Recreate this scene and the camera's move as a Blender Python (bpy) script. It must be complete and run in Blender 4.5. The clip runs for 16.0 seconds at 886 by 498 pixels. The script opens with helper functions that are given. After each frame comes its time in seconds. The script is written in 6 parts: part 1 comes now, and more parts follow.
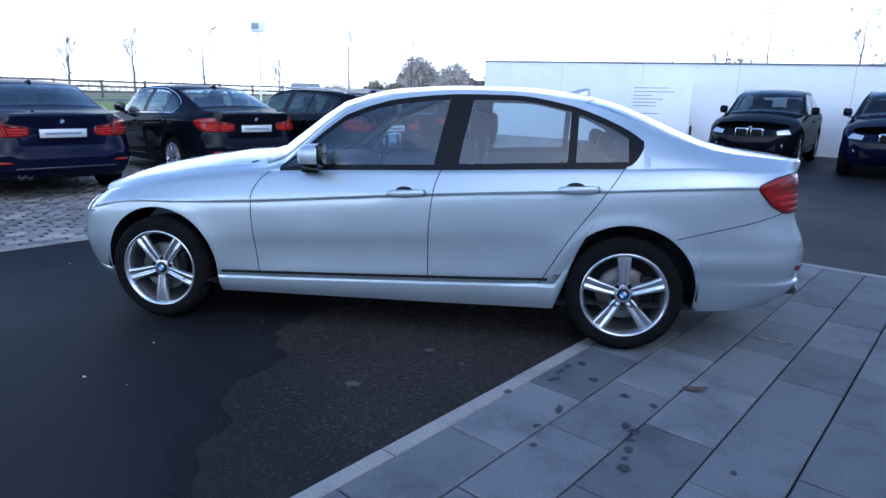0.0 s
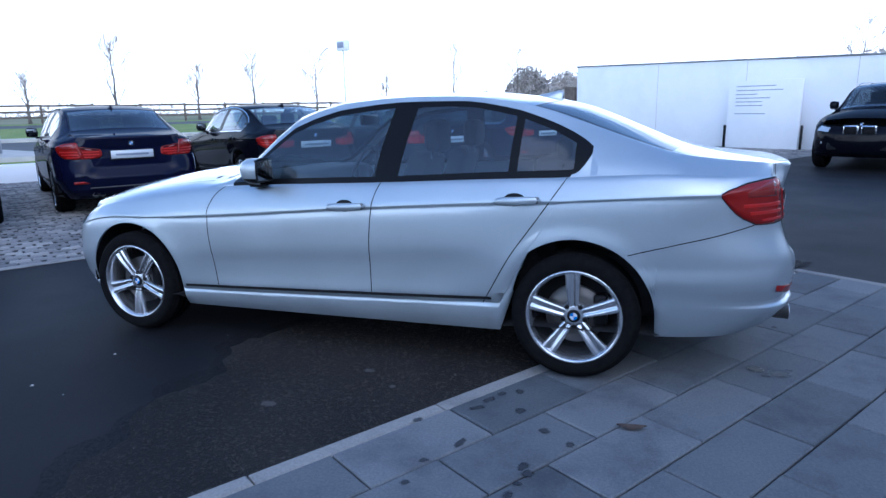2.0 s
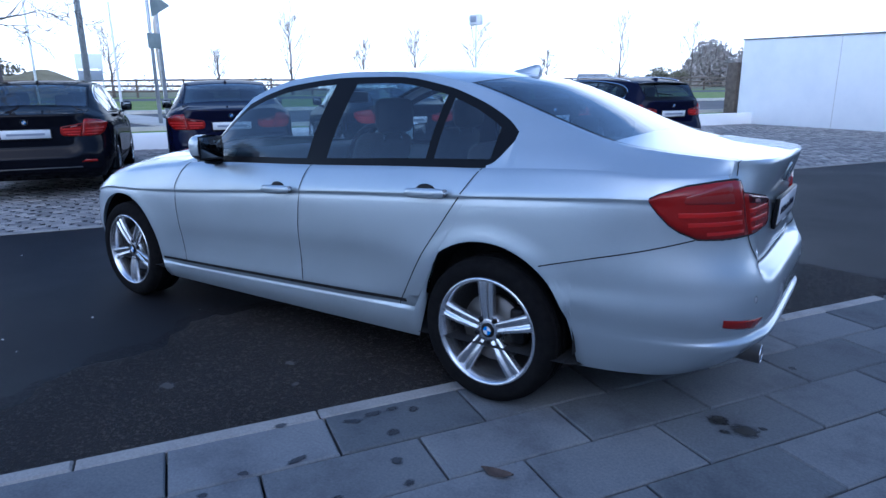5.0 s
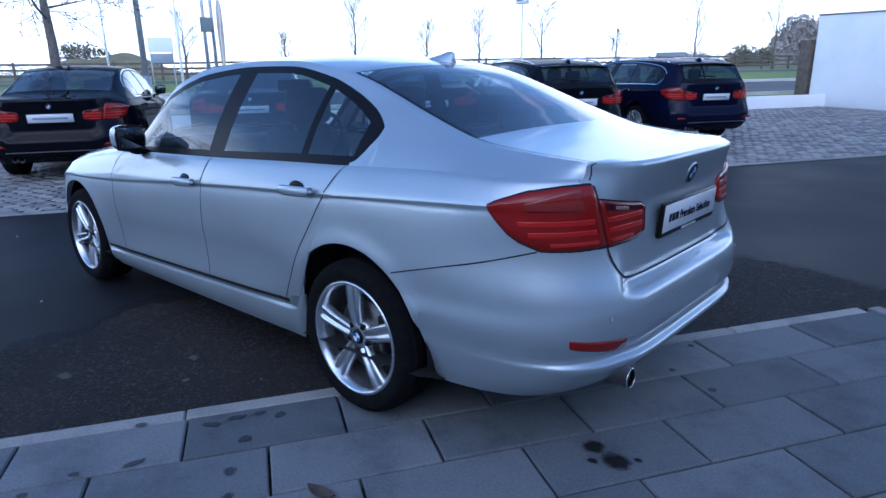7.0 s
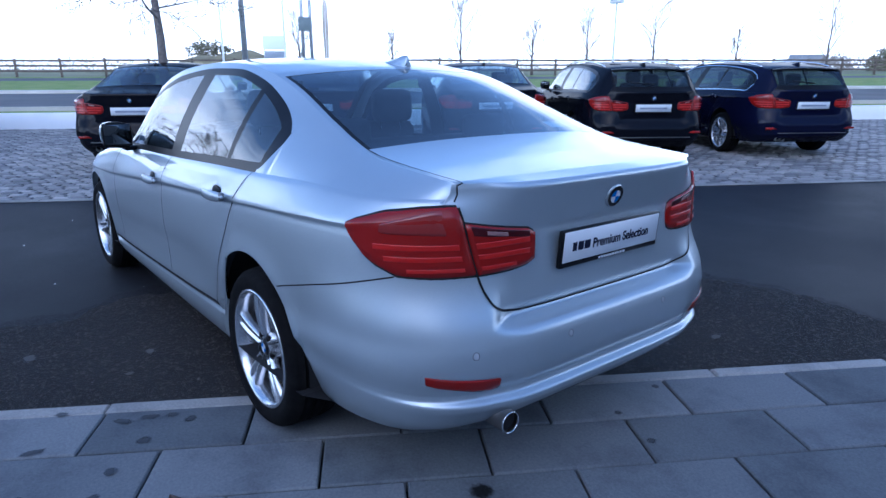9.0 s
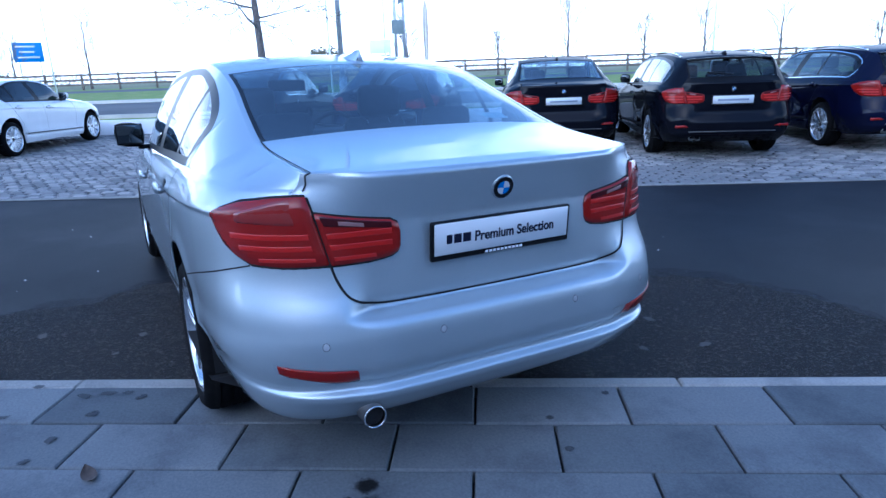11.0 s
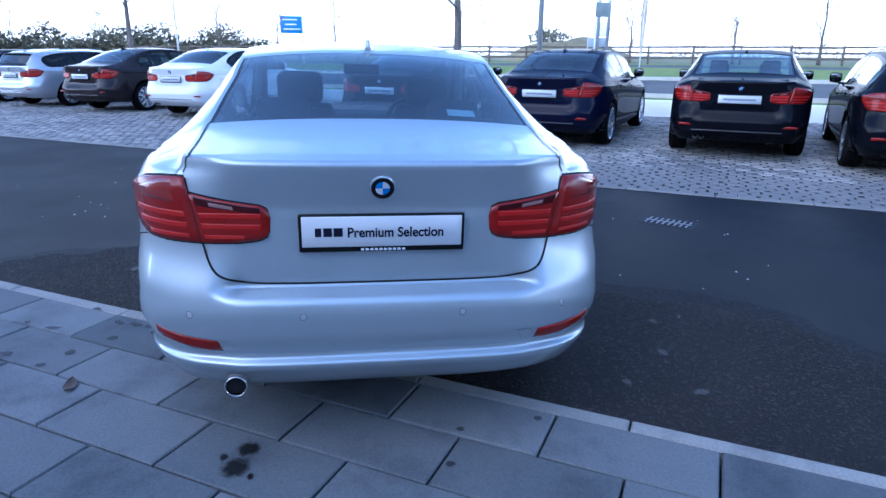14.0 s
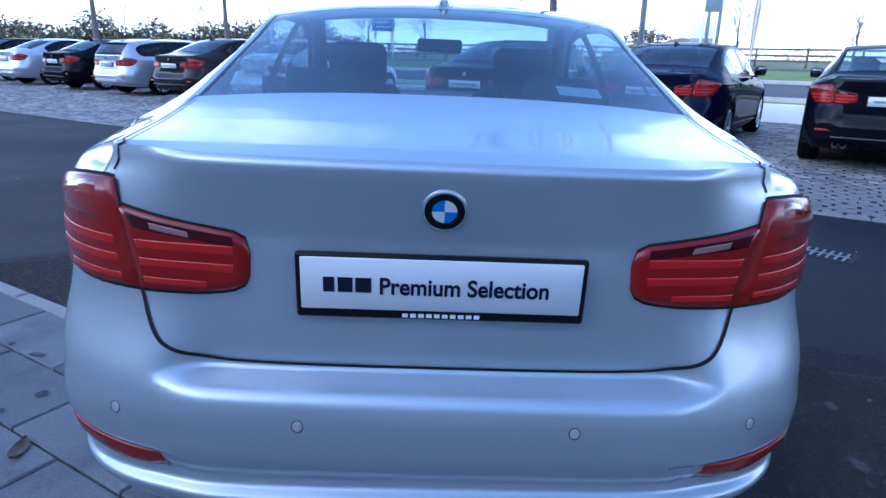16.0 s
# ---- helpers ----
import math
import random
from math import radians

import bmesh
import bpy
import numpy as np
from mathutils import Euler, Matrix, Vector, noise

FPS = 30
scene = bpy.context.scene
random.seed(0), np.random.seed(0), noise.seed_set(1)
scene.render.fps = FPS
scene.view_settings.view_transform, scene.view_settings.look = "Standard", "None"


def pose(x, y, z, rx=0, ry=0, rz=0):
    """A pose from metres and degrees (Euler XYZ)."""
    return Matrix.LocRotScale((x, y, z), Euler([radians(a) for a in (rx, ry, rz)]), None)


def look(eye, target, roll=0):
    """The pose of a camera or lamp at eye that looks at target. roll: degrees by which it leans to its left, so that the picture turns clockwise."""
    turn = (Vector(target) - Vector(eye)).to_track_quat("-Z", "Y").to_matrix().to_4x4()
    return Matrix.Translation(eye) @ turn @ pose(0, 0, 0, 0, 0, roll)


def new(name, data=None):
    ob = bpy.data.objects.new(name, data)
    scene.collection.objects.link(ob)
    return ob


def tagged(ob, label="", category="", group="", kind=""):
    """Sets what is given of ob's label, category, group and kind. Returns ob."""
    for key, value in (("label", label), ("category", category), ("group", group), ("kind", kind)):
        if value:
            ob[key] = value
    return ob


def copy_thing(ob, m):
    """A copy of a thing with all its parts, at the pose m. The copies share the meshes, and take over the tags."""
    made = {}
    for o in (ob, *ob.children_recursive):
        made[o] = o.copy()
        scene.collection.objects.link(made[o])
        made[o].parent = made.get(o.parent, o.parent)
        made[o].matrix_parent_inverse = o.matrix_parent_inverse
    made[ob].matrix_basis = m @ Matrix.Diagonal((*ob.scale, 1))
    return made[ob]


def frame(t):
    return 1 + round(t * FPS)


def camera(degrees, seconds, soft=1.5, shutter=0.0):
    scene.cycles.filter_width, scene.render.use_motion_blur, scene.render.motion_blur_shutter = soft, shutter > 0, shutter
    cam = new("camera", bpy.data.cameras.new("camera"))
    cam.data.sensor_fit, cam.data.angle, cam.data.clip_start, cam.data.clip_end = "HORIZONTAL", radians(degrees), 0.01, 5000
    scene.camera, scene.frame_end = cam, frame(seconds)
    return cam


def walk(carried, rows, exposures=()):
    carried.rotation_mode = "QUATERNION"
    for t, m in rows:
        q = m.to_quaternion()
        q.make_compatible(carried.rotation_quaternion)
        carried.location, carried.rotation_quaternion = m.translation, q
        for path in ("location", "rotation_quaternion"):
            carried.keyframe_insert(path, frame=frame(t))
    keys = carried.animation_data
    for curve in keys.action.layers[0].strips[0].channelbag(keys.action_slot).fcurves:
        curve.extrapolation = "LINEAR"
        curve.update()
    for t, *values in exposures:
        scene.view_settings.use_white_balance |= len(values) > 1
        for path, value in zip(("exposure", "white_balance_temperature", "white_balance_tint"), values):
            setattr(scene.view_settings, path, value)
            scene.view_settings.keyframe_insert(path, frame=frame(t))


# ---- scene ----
cam = camera(70.6, 16.0)
PATH = [
    (0, (0.933, -4.304, 1.38), (0.625, -2.384, 0.911), 1.3),
    (0.5, (1.13, -4.229, 1.378), (0.806, -2.308, 0.926), -0.7),
    (1, (1.348, -4.099, 1.372), (0.925, -2.2, 0.908), 0.2),
    (1.5, (1.547, -3.992, 1.372), (1.077, -2.102, 0.92), -1.3),
    (2, (1.804, -3.881, 1.366), (1.142, -2.045, 0.928), -1.1),
    (2.5, (1.969, -3.773, 1.364), (1.293, -1.946, 0.912), -1.3),
    (3, (2.122, -3.602, 1.353), (1.364, -1.813, 0.88), 1.1),
    (3.5, (2.271, -3.458, 1.349), (1.461, -1.692, 0.875), -1.0),
    (3.7, (2.342, -3.402, 1.343), (1.488, -1.657, 0.868), -1.2),
    (5.8, (2.94, -2.787, 1.386), (1.76, -1.26, 0.861), -0.6),
    (6, (3.017, -2.727, 1.4), (1.83, -1.209, 0.868), -0.7),
    (6.5, (3.121, -2.572, 1.39), (1.9, -1.084, 0.848), -1.2),
    (7, (3.228, -2.382, 1.385), (1.955, -0.943, 0.83), -0.9),
    (7.5, (3.319, -2.218, 1.39), (1.984, -0.84, 0.825), -3.6),
    (8, (3.454, -2.049, 1.402), (2.039, -0.748, 0.85), -1.5),
    (8.5, (3.554, -1.918, 1.405), (2.123, -0.654, 0.812), -1.3),
    (9, (3.628, -1.73, 1.403), (2.13, -0.527, 0.849), -0.1),
    (9.2, (3.66, -1.659, 1.416), (2.138, -0.493, 0.847), -0.6),
    (11.3, (4.069, -0.993, 1.352), (2.321, -0.199, 0.791), -1.5),
    (11.5, (4.09, -0.927, 1.355), (2.315, -0.211, 0.776), -1.4),
    (12, (4.136, -0.765, 1.369), (2.354, -0.083, 0.771), -2.2),
    (12.5, (4.236, -0.601, 1.376), (2.395, -0.109, 0.771), -1.4),
    (13, (4.308, -0.448, 1.389), (2.44, -0.023, 0.815), -1.8),
    (13.5, (4.323, -0.259, 1.378), (2.448, 0.131, 0.803), 0.1),
    (14, (4.338, -0.086, 1.396), (2.45, 0.201, 0.803), 0.4),
    (14.5, (4.311, 0.052, 1.389), (2.409, 0.19, 0.787), -0.1),
    (15, (4.129, 0.142, 1.356), (2.205, 0.123, 0.811), 3.1),
    (15.5, (3.803, 0.088, 1.302), (1.883, 0.052, 0.745), 2.9),
    (16, (3.458, -0.006, 1.257), (1.549, 0.032, 0.662), 1.3),
]
walk(cam, [(t, look(eye, target, roll)) for t, eye, target, roll in PATH], [(0.0, 1.16, 5280, 10), (3.0, 1.00, 5130, 11), (7.0, 0.80, 4980, 12), (9.0, 1.04, 4950, 13), (11.5, 1.40, 4700, 9), (13.5, 1.52, 4870, 12), (16.0, 1.34, 4870, 13)])

# ---- world, sun, exposure ----
SUN_AZ, SUN_EL = -58.0, 42.0            # compass angle from +x, and height, of the veiled sun
world = bpy.data.worlds.new("sky")
scene.world = world
world.use_nodes = True
wn, wl = world.node_tree.nodes, world.node_tree.links
sky = wn.new("ShaderNodeTexSky")
sky.sky_type = "NISHITA"
sky.sun_disc = False
sky.sun_elevation = radians(SUN_EL)
sky.sun_rotation = radians(90.0 - SUN_AZ)
sky.air_density, sky.dust_density, sky.ozone_density = 1.0, 1.0, 2.0
# thin broken cloud over the whole sky
tc = wn.new("ShaderNodeTexCoord")
mp = wn.new("ShaderNodeMapping")
mp.inputs["Scale"].default_value = (1.0, 1.0, 2.6)
cl = wn.new("ShaderNodeTexNoise")
cl.inputs["Scale"].default_value, cl.inputs["Detail"].default_value, cl.inputs["Roughness"].default_value = 1.7, 6.0, 0.58
cr = wn.new("ShaderNodeValToRGB")
cr.color_ramp.elements[0].position, cr.color_ramp.elements[1].position = 0.40, 0.66
cx = wn.new("ShaderNodeMix")
cx.data_type = "RGBA"
wl.new(tc.outputs["Generated"], mp.inputs["Vector"])
wl.new(mp.outputs["Vector"], cl.inputs["Vector"])
sep = wn.new("ShaderNodeSeparateXYZ")
thin = wn.new("ShaderNodeMapRange")
thin.inputs["From Min"].default_value, thin.inputs["From Max"].default_value = 0.05, 0.48
thin.inputs["To Min"].default_value, thin.inputs["To Max"].default_value = 0.24, -0.26
wl.new(tc.outputs["Generated"], sep.inputs[0])
wl.new(sep.outputs["Z"], thin.inputs["Value"])
cov = wn.new("ShaderNodeMath")
wl.new(cl.outputs["Fac"], cov.inputs[0])
wl.new(thin.outputs["Result"], cov.inputs[1])
wl.new(cov.outputs[0], cr.inputs["Fac"])
wl.new(cr.outputs["Color"], cx.inputs[0])
wl.new(sky.outputs["Color"], cx.inputs[6])
# the veil of cloud glows round the hidden sun
glow = wn.new("ShaderNodeVectorMath")
glow.operation = "DOT_PRODUCT"
glow.inputs[1].default_value = (math.cos(radians(SUN_AZ)) * math.cos(radians(SUN_EL)), math.sin(radians(SUN_AZ)) * math.cos(radians(SUN_EL)), math.sin(radians(SUN_EL)))
gain = wn.new("ShaderNodeMapRange")
gain.interpolation_type = "SMOOTHSTEP"
gain.inputs["From Min"].default_value, gain.inputs["From Max"].default_value = 0.25, 1.0
gain.inputs["To Min"].default_value, gain.inputs["To Max"].default_value = 1.0, 2.3
veil = wn.new("ShaderNodeVectorMath")
veil.operation = "SCALE"
veil.inputs[0].default_value = (9.0, 9.3, 9.7)
wl.new(tc.outputs["Generated"], glow.inputs[0])
wl.new(glow.outputs["Value"], gain.inputs["Value"])
wl.new(gain.outputs["Result"], veil.inputs["Scale"])
wl.new(veil.outputs["Vector"], cx.inputs[7])
wl.new(cx.outputs[2], wn["Background"].inputs["Color"])
wn["Background"].inputs["Strength"].default_value = 0.13
sun = new("sun", bpy.data.lights.new("sun", "SUN"))
sun.data.energy, sun.data.angle, sun.data.color = 0.22, radians(70), (1.0, 0.94, 0.84)
sun.matrix_world = look((60 * math.cos(radians(SUN_AZ)), 60 * math.sin(radians(SUN_AZ)), 60 * math.tan(radians(SUN_EL))), (0, 0, 0))


# ---- materials ----
def principled(name, colour, rough=0.5, metal=0.0, coat=0.0, coat_rough=0.03, spec=0.5):
    m = bpy.data.materials.new(name)
    m.use_nodes = True
    b = m.node_tree.nodes["Principled BSDF"]
    b.inputs["Base Color"].default_value = (*colour, 1)
    b.inputs["Roughness"].default_value = rough
    b.inputs["Metallic"].default_value = metal
    b.inputs["Coat Weight"].default_value = coat
    b.inputs["Coat Roughness"].default_value = coat_rough
    b.inputs["Specular IOR Level"].default_value = spec
    return m


def noise_node(m, scale, detail=4.0, rough=0.55, vector=None):
    n = m.node_tree.nodes.new("ShaderNodeTexNoise")
    n.inputs["Scale"].default_value, n.inputs["Detail"].default_value, n.inputs["Roughness"].default_value = scale, detail, rough
    if vector is None:
        tc = m.node_tree.nodes.new("ShaderNodeTexCoord")
        vector = tc.outputs["Object"]
    m.node_tree.links.new(vector, n.inputs["Vector"])
    return n


def ramp_node(m, source, stops):
    r = m.node_tree.nodes.new("ShaderNodeValToRGB")
    while len(r.color_ramp.elements) < len(stops):
        r.color_ramp.elements.new(0.5)
    for e, (p, c) in zip(r.color_ramp.elements, stops):
        e.position, e.color = p, (*c, 1)
    m.node_tree.links.new(source, r.inputs["Fac"])
    return r


def mix_node(m, kind, fac, a, b):
    x = m.node_tree.nodes.new("ShaderNodeMix")
    x.data_type, x.blend_type = "RGBA", kind
    for key, v in ((0, fac), (6, a), (7, b)):
        if isinstance(v, (int, float)):
            x.inputs[key].default_value = v
        elif isinstance(v, tuple):
            x.inputs[key].default_value = (*v, 1)
        else:
            m.node_tree.links.new(v, x.inputs[key])
    return x.outputs[2]


def bump(m, source, strength, dist):
    b = m.node_tree.nodes.new("ShaderNodeBump")
    b.inputs["Strength"].default_value, b.inputs["Distance"].default_value = strength, dist
    m.node_tree.links.new(source, b.inputs["Height"])
    m.node_tree.links.new(b.outputs["Normal"], m.node_tree.nodes["Principled BSDF"].inputs["Normal"])


def feed(m, source, key):
    m.node_tree.links.new(source, m.node_tree.nodes["Principled BSDF"].inputs[key])


def world_vector(m):
    return m.node_tree.nodes.new("ShaderNodeNewGeometry").outputs["Position"]


def mat_asphalt(name, tint, rough, spec, thin=None):
    """Rolled asphalt: fine chippings, wide blotches; thin lets the ground show through in specks."""
    m = principled(name, tint, 0.8, spec=spec)
    pos = world_vector(m)
    fine = noise_node(m, 160, 3, 0.7, pos)
    stone = ramp_node(m, fine.outputs["Fac"], [(0.35, tuple(c * 0.6 for c in tint)), (0.55, tint), (0.75, tuple(c * 1.7 for c in tint))])
    wide = noise_node(m, 0.55, 5, 0.6, pos)
    stain = ramp_node(m, wide.outputs["Fac"], [(0.38, (0.70, 0.70, 0.72)), (0.48, (0.84, 0.83, 0.83)), (0.53, (1.02, 1.0, 0.98)), (0.7, (1.2, 1.18, 1.14))])
    chips = ramp_node(m, noise_node(m, 42, 4, 0.75, pos).outputs["Fac"], [(0.36, (0.76, 0.76, 0.78)), (0.5, (0.97, 0.97, 0.97)), (0.66, (1.28, 1.27, 1.25))])
    c = mix_node(m, "MULTIPLY", 1.0, stone.outputs["Color"], stain.outputs["Color"])
    feed(m, mix_node(m, "MULTIPLY", 1.0, c, chips.outputs["Color"]), "Base Color")
    damp = ramp_node(m, wide.outputs["Fac"], [(0.35, (rough * 0.88,) * 3), (0.65, (rough * 1.08,) * 3)])
    feed(m, damp.outputs["Color"], "Roughness")
    bump(m, fine.outputs["Fac"], 0.35, 0.004)
    if thin is not None:
        speck = noise_node(m, 55, 4, 0.8, pos)
        feed(m, ramp_node(m, speck.outputs["Fac"], [(0.42, (thin, thin, thin)), (0.62, (0.5 + thin * 0.9,) * 3)]).outputs["Color"], "Alpha")
    return m


def mat_tarmac_far():
    m = principled("road_tarmac", (0.075, 0.078, 0.085), 0.7)
    pos = world_vector(m)
    a = noise_node(m, 0.4, 5, 0.6, pos)
    feed(m, ramp_node(m, a.outputs["Fac"], [(0.35, (0.04, 0.041, 0.045)), (0.65, (0.075, 0.076, 0.08))]).outputs["Color"], "Base Color")
    return m


def mat_slab(name, lo, hi):
    m = principled(name, lo, 0.75, spec=0.05)
    pos = world_vector(m)
    info = m.node_tree.nodes.new("ShaderNodeObjectInfo")
    tone = ramp_node(m, info.outputs["Random"], [(0.0, lo), (1.0, hi)])
    grain = noise_node(m, 90, 4, 0.7, pos)
    g = ramp_node(m, grain.outputs["Fac"], [(0.3, (0.80, 0.80, 0.82)), (0.7, (1.15, 1.15, 1.13))])
    blot = noise_node(m, 2.6, 5, 0.65, pos)
    bl = ramp_node(m, blot.outputs["Fac"], [(0.33, (0.70, 0.70, 0.72)), (0.5, (1.0, 1.0, 1.0)), (0.72, (1.12, 1.11, 1.08))])
    c = mix_node(m, "MULTIPLY", 1.0, tone.outputs["Color"], g.outputs["Color"])
    feed(m, mix_node(m, "MULTIPLY", 1.0, c, bl.outputs["Color"]), "Base Color")
    feed(m, ramp_node(m, blot.outputs["Fac"], [(0.35, (0.6, 0.6, 0.6)), (0.6, (0.8, 0.8, 0.8))]).outputs["Color"], "Roughness")
    bump(m, grain.outputs["Fac"], 0.25, 0.002)
    return m


def mat_cobble():
    m = principled("cobble_stone", (0.22, 0.21, 0.2), 0.6)
    pos = world_vector(m)
    geo = m.node_tree.nodes.new("ShaderNodeNewGeometry")
    tone = ramp_node(m, geo.outputs["Random Per Island"], [(0.0, (0.13, 0.128, 0.13)), (0.5, (0.23, 0.222, 0.215)), (1.0, (0.36, 0.34, 0.32))])
    grain = noise_node(m, 60, 4, 0.7, pos)
    g = ramp_node(m, grain.outputs["Fac"], [(0.3, (0.75, 0.75, 0.77)), (0.7, (1.15, 1.15, 1.12))])
    wide = noise_node(m, 0.5, 4, 0.6, pos)
    w = ramp_node(m, wide.outputs["Fac"], [(0.35, (0.8, 0.8, 0.82)), (0.65, (1.12, 1.1, 1.06))])
    c = mix_node(m, "MULTIPLY", 1.0, tone.outputs["Color"], g.outputs["Color"])
    feed(m, mix_node(m, "MULTIPLY", 1.0, c, w.outputs["Color"]), "Base Color")
    bump(m, grain.outputs["Fac"], 0.3, 0.003)
    return m


def mat_noisy(name, stops, scale, rough=0.7, bump_scale=None, bump_strength=0.3, bump_dist=0.004, metal=0.0, spec=0.5):
    m = principled(name, stops[0][1], rough, metal, spec=spec)
    pos = world_vector(m)
    a = noise_node(m, scale, 5, 0.6, pos)
    feed(m, ramp_node(m, a.outputs["Fac"], stops).outputs["Color"], "Base Color")
    if bump_scale:
        bump(m, noise_node(m, bump_scale, 4, 0.65, pos).outputs["Fac"], bump_strength, bump_dist)
    return m


def mat_paint(name, colour, metal, rough=0.3, coat=1.0, spec=0.5):
    m = principled(name, colour, rough, metal, coat=coat, coat_rough=0.02, spec=spec)
    tc = m.node_tree.nodes.new("ShaderNodeTexCoord")
    flake = noise_node(m, 900, 1, 0.5, tc.outputs["Object"])
    lo = tuple(c * 0.90 for c in colour)
    hi = tuple(min(1.0, c * 1.08) for c in colour)
    film = noise_node(m, 3.0, 5, 0.6, tc.outputs["Object"])
    f = ramp_node(m, flake.outputs["Fac"], [(0.35, lo), (0.65, hi)])
    d = ramp_node(m, film.outputs["Fac"], [(0.3, (0.95, 0.95, 0.945)), (0.6, (1, 1, 1))])
    feed(m, mix_node(m, "MULTIPLY", 1.0, f.outputs["Color"], d.outputs["Color"]), "Base Color")
    r = ramp_node(m, film.outputs["Fac"], [(0.35, (rough * 0.92,) * 3), (0.7, (rough * 1.12,) * 3)])
    feed(m, r.outputs["Color"], "Roughness")
    return m


def mat_glass(name, tint, rough=0.0, ior=1.5):
    """Thin tinted pane: clear film with a gloss that grows to the grazing side."""
    m = bpy.data.materials.new(name)
    m.use_nodes = True
    nt = m.node_tree
    nt.nodes.clear()
    out = nt.nodes.new("ShaderNodeOutputMaterial")
    mix = nt.nodes.new("ShaderNodeMixShader")
    tr = nt.nodes.new("ShaderNodeBsdfTransparent")
    gl = nt.nodes.new("ShaderNodeBsdfGlossy")
    f0 = ((ior - 1) / (ior + 1)) ** 2
    lw = nt.nodes.new("ShaderNodeLayerWeight")
    lw.inputs["Blend"].default_value = 0.5
    pw = nt.nodes.new("ShaderNodeMath")
    pw.operation, pw.inputs[1].default_value = "POWER", 4.0
    fr = nt.nodes.new("ShaderNodeMath")
    fr.operation, fr.inputs[1].default_value, fr.inputs[2].default_value = "MULTIPLY_ADD", 1 - f0, f0
    nt.links.new(lw.outputs["Facing"], pw.inputs[0])
    nt.links.new(pw.outputs[0], fr.inputs[0])
    tr.inputs["Color"].default_value = (*tint, 1)
    gl.inputs["Roughness"].default_value = rough
    gl.inputs["Color"].default_value = (1, 1, 1, 1)
    nt.links.new(fr.outputs[0], mix.inputs[0])
    nt.links.new(tr.outputs[0], mix.inputs[1])
    nt.links.new(gl.outputs[0], mix.inputs[2])
    nt.links.new(mix.outputs[0], out.inputs[0])
    return m


def mat_stain(name, colour, rough):
    """A stain that thins out towards its rim and breaks up."""
    m = principled(name, colour, rough, spec=0.4)
    nt = m.node_tree
    tc_ = nt.nodes.new("ShaderNodeTexCoord")
    gr = nt.nodes.new("ShaderNodeTexGradient")
    gr.gradient_type = "SPHERICAL"
    mp_ = nt.nodes.new("ShaderNodeMapping")
    mp_.inputs["Location"].default_value = (-1, -1, 0)
    mp_.inputs["Scale"].default_value = (2, 2, 0)
    nt.links.new(tc_.outputs["Generated"], mp_.inputs["Vector"])
    nt.links.new(mp_.outputs["Vector"], gr.inputs["Vector"])
    n = noise_node(m, 38, 5, 0.7, world_vector(m))
    mul = nt.nodes.new("ShaderNodeMath")
    mul.operation = "MULTIPLY_ADD"
    mul.inputs[1].default_value = 0.9
    nt.links.new(gr.outputs["Fac"], mul.inputs[0])
    nt.links.new(n.outputs["Fac"], mul.inputs[2])
    rp = ramp_node(m, mul.outputs[0], [(0.66, (0, 0, 0)), (1.05, (0.8, 0.8, 0.8))])
    nt.links.new(rp.outputs["Color"], nt.nodes["Principled BSDF"].inputs["Alpha"])
    return m


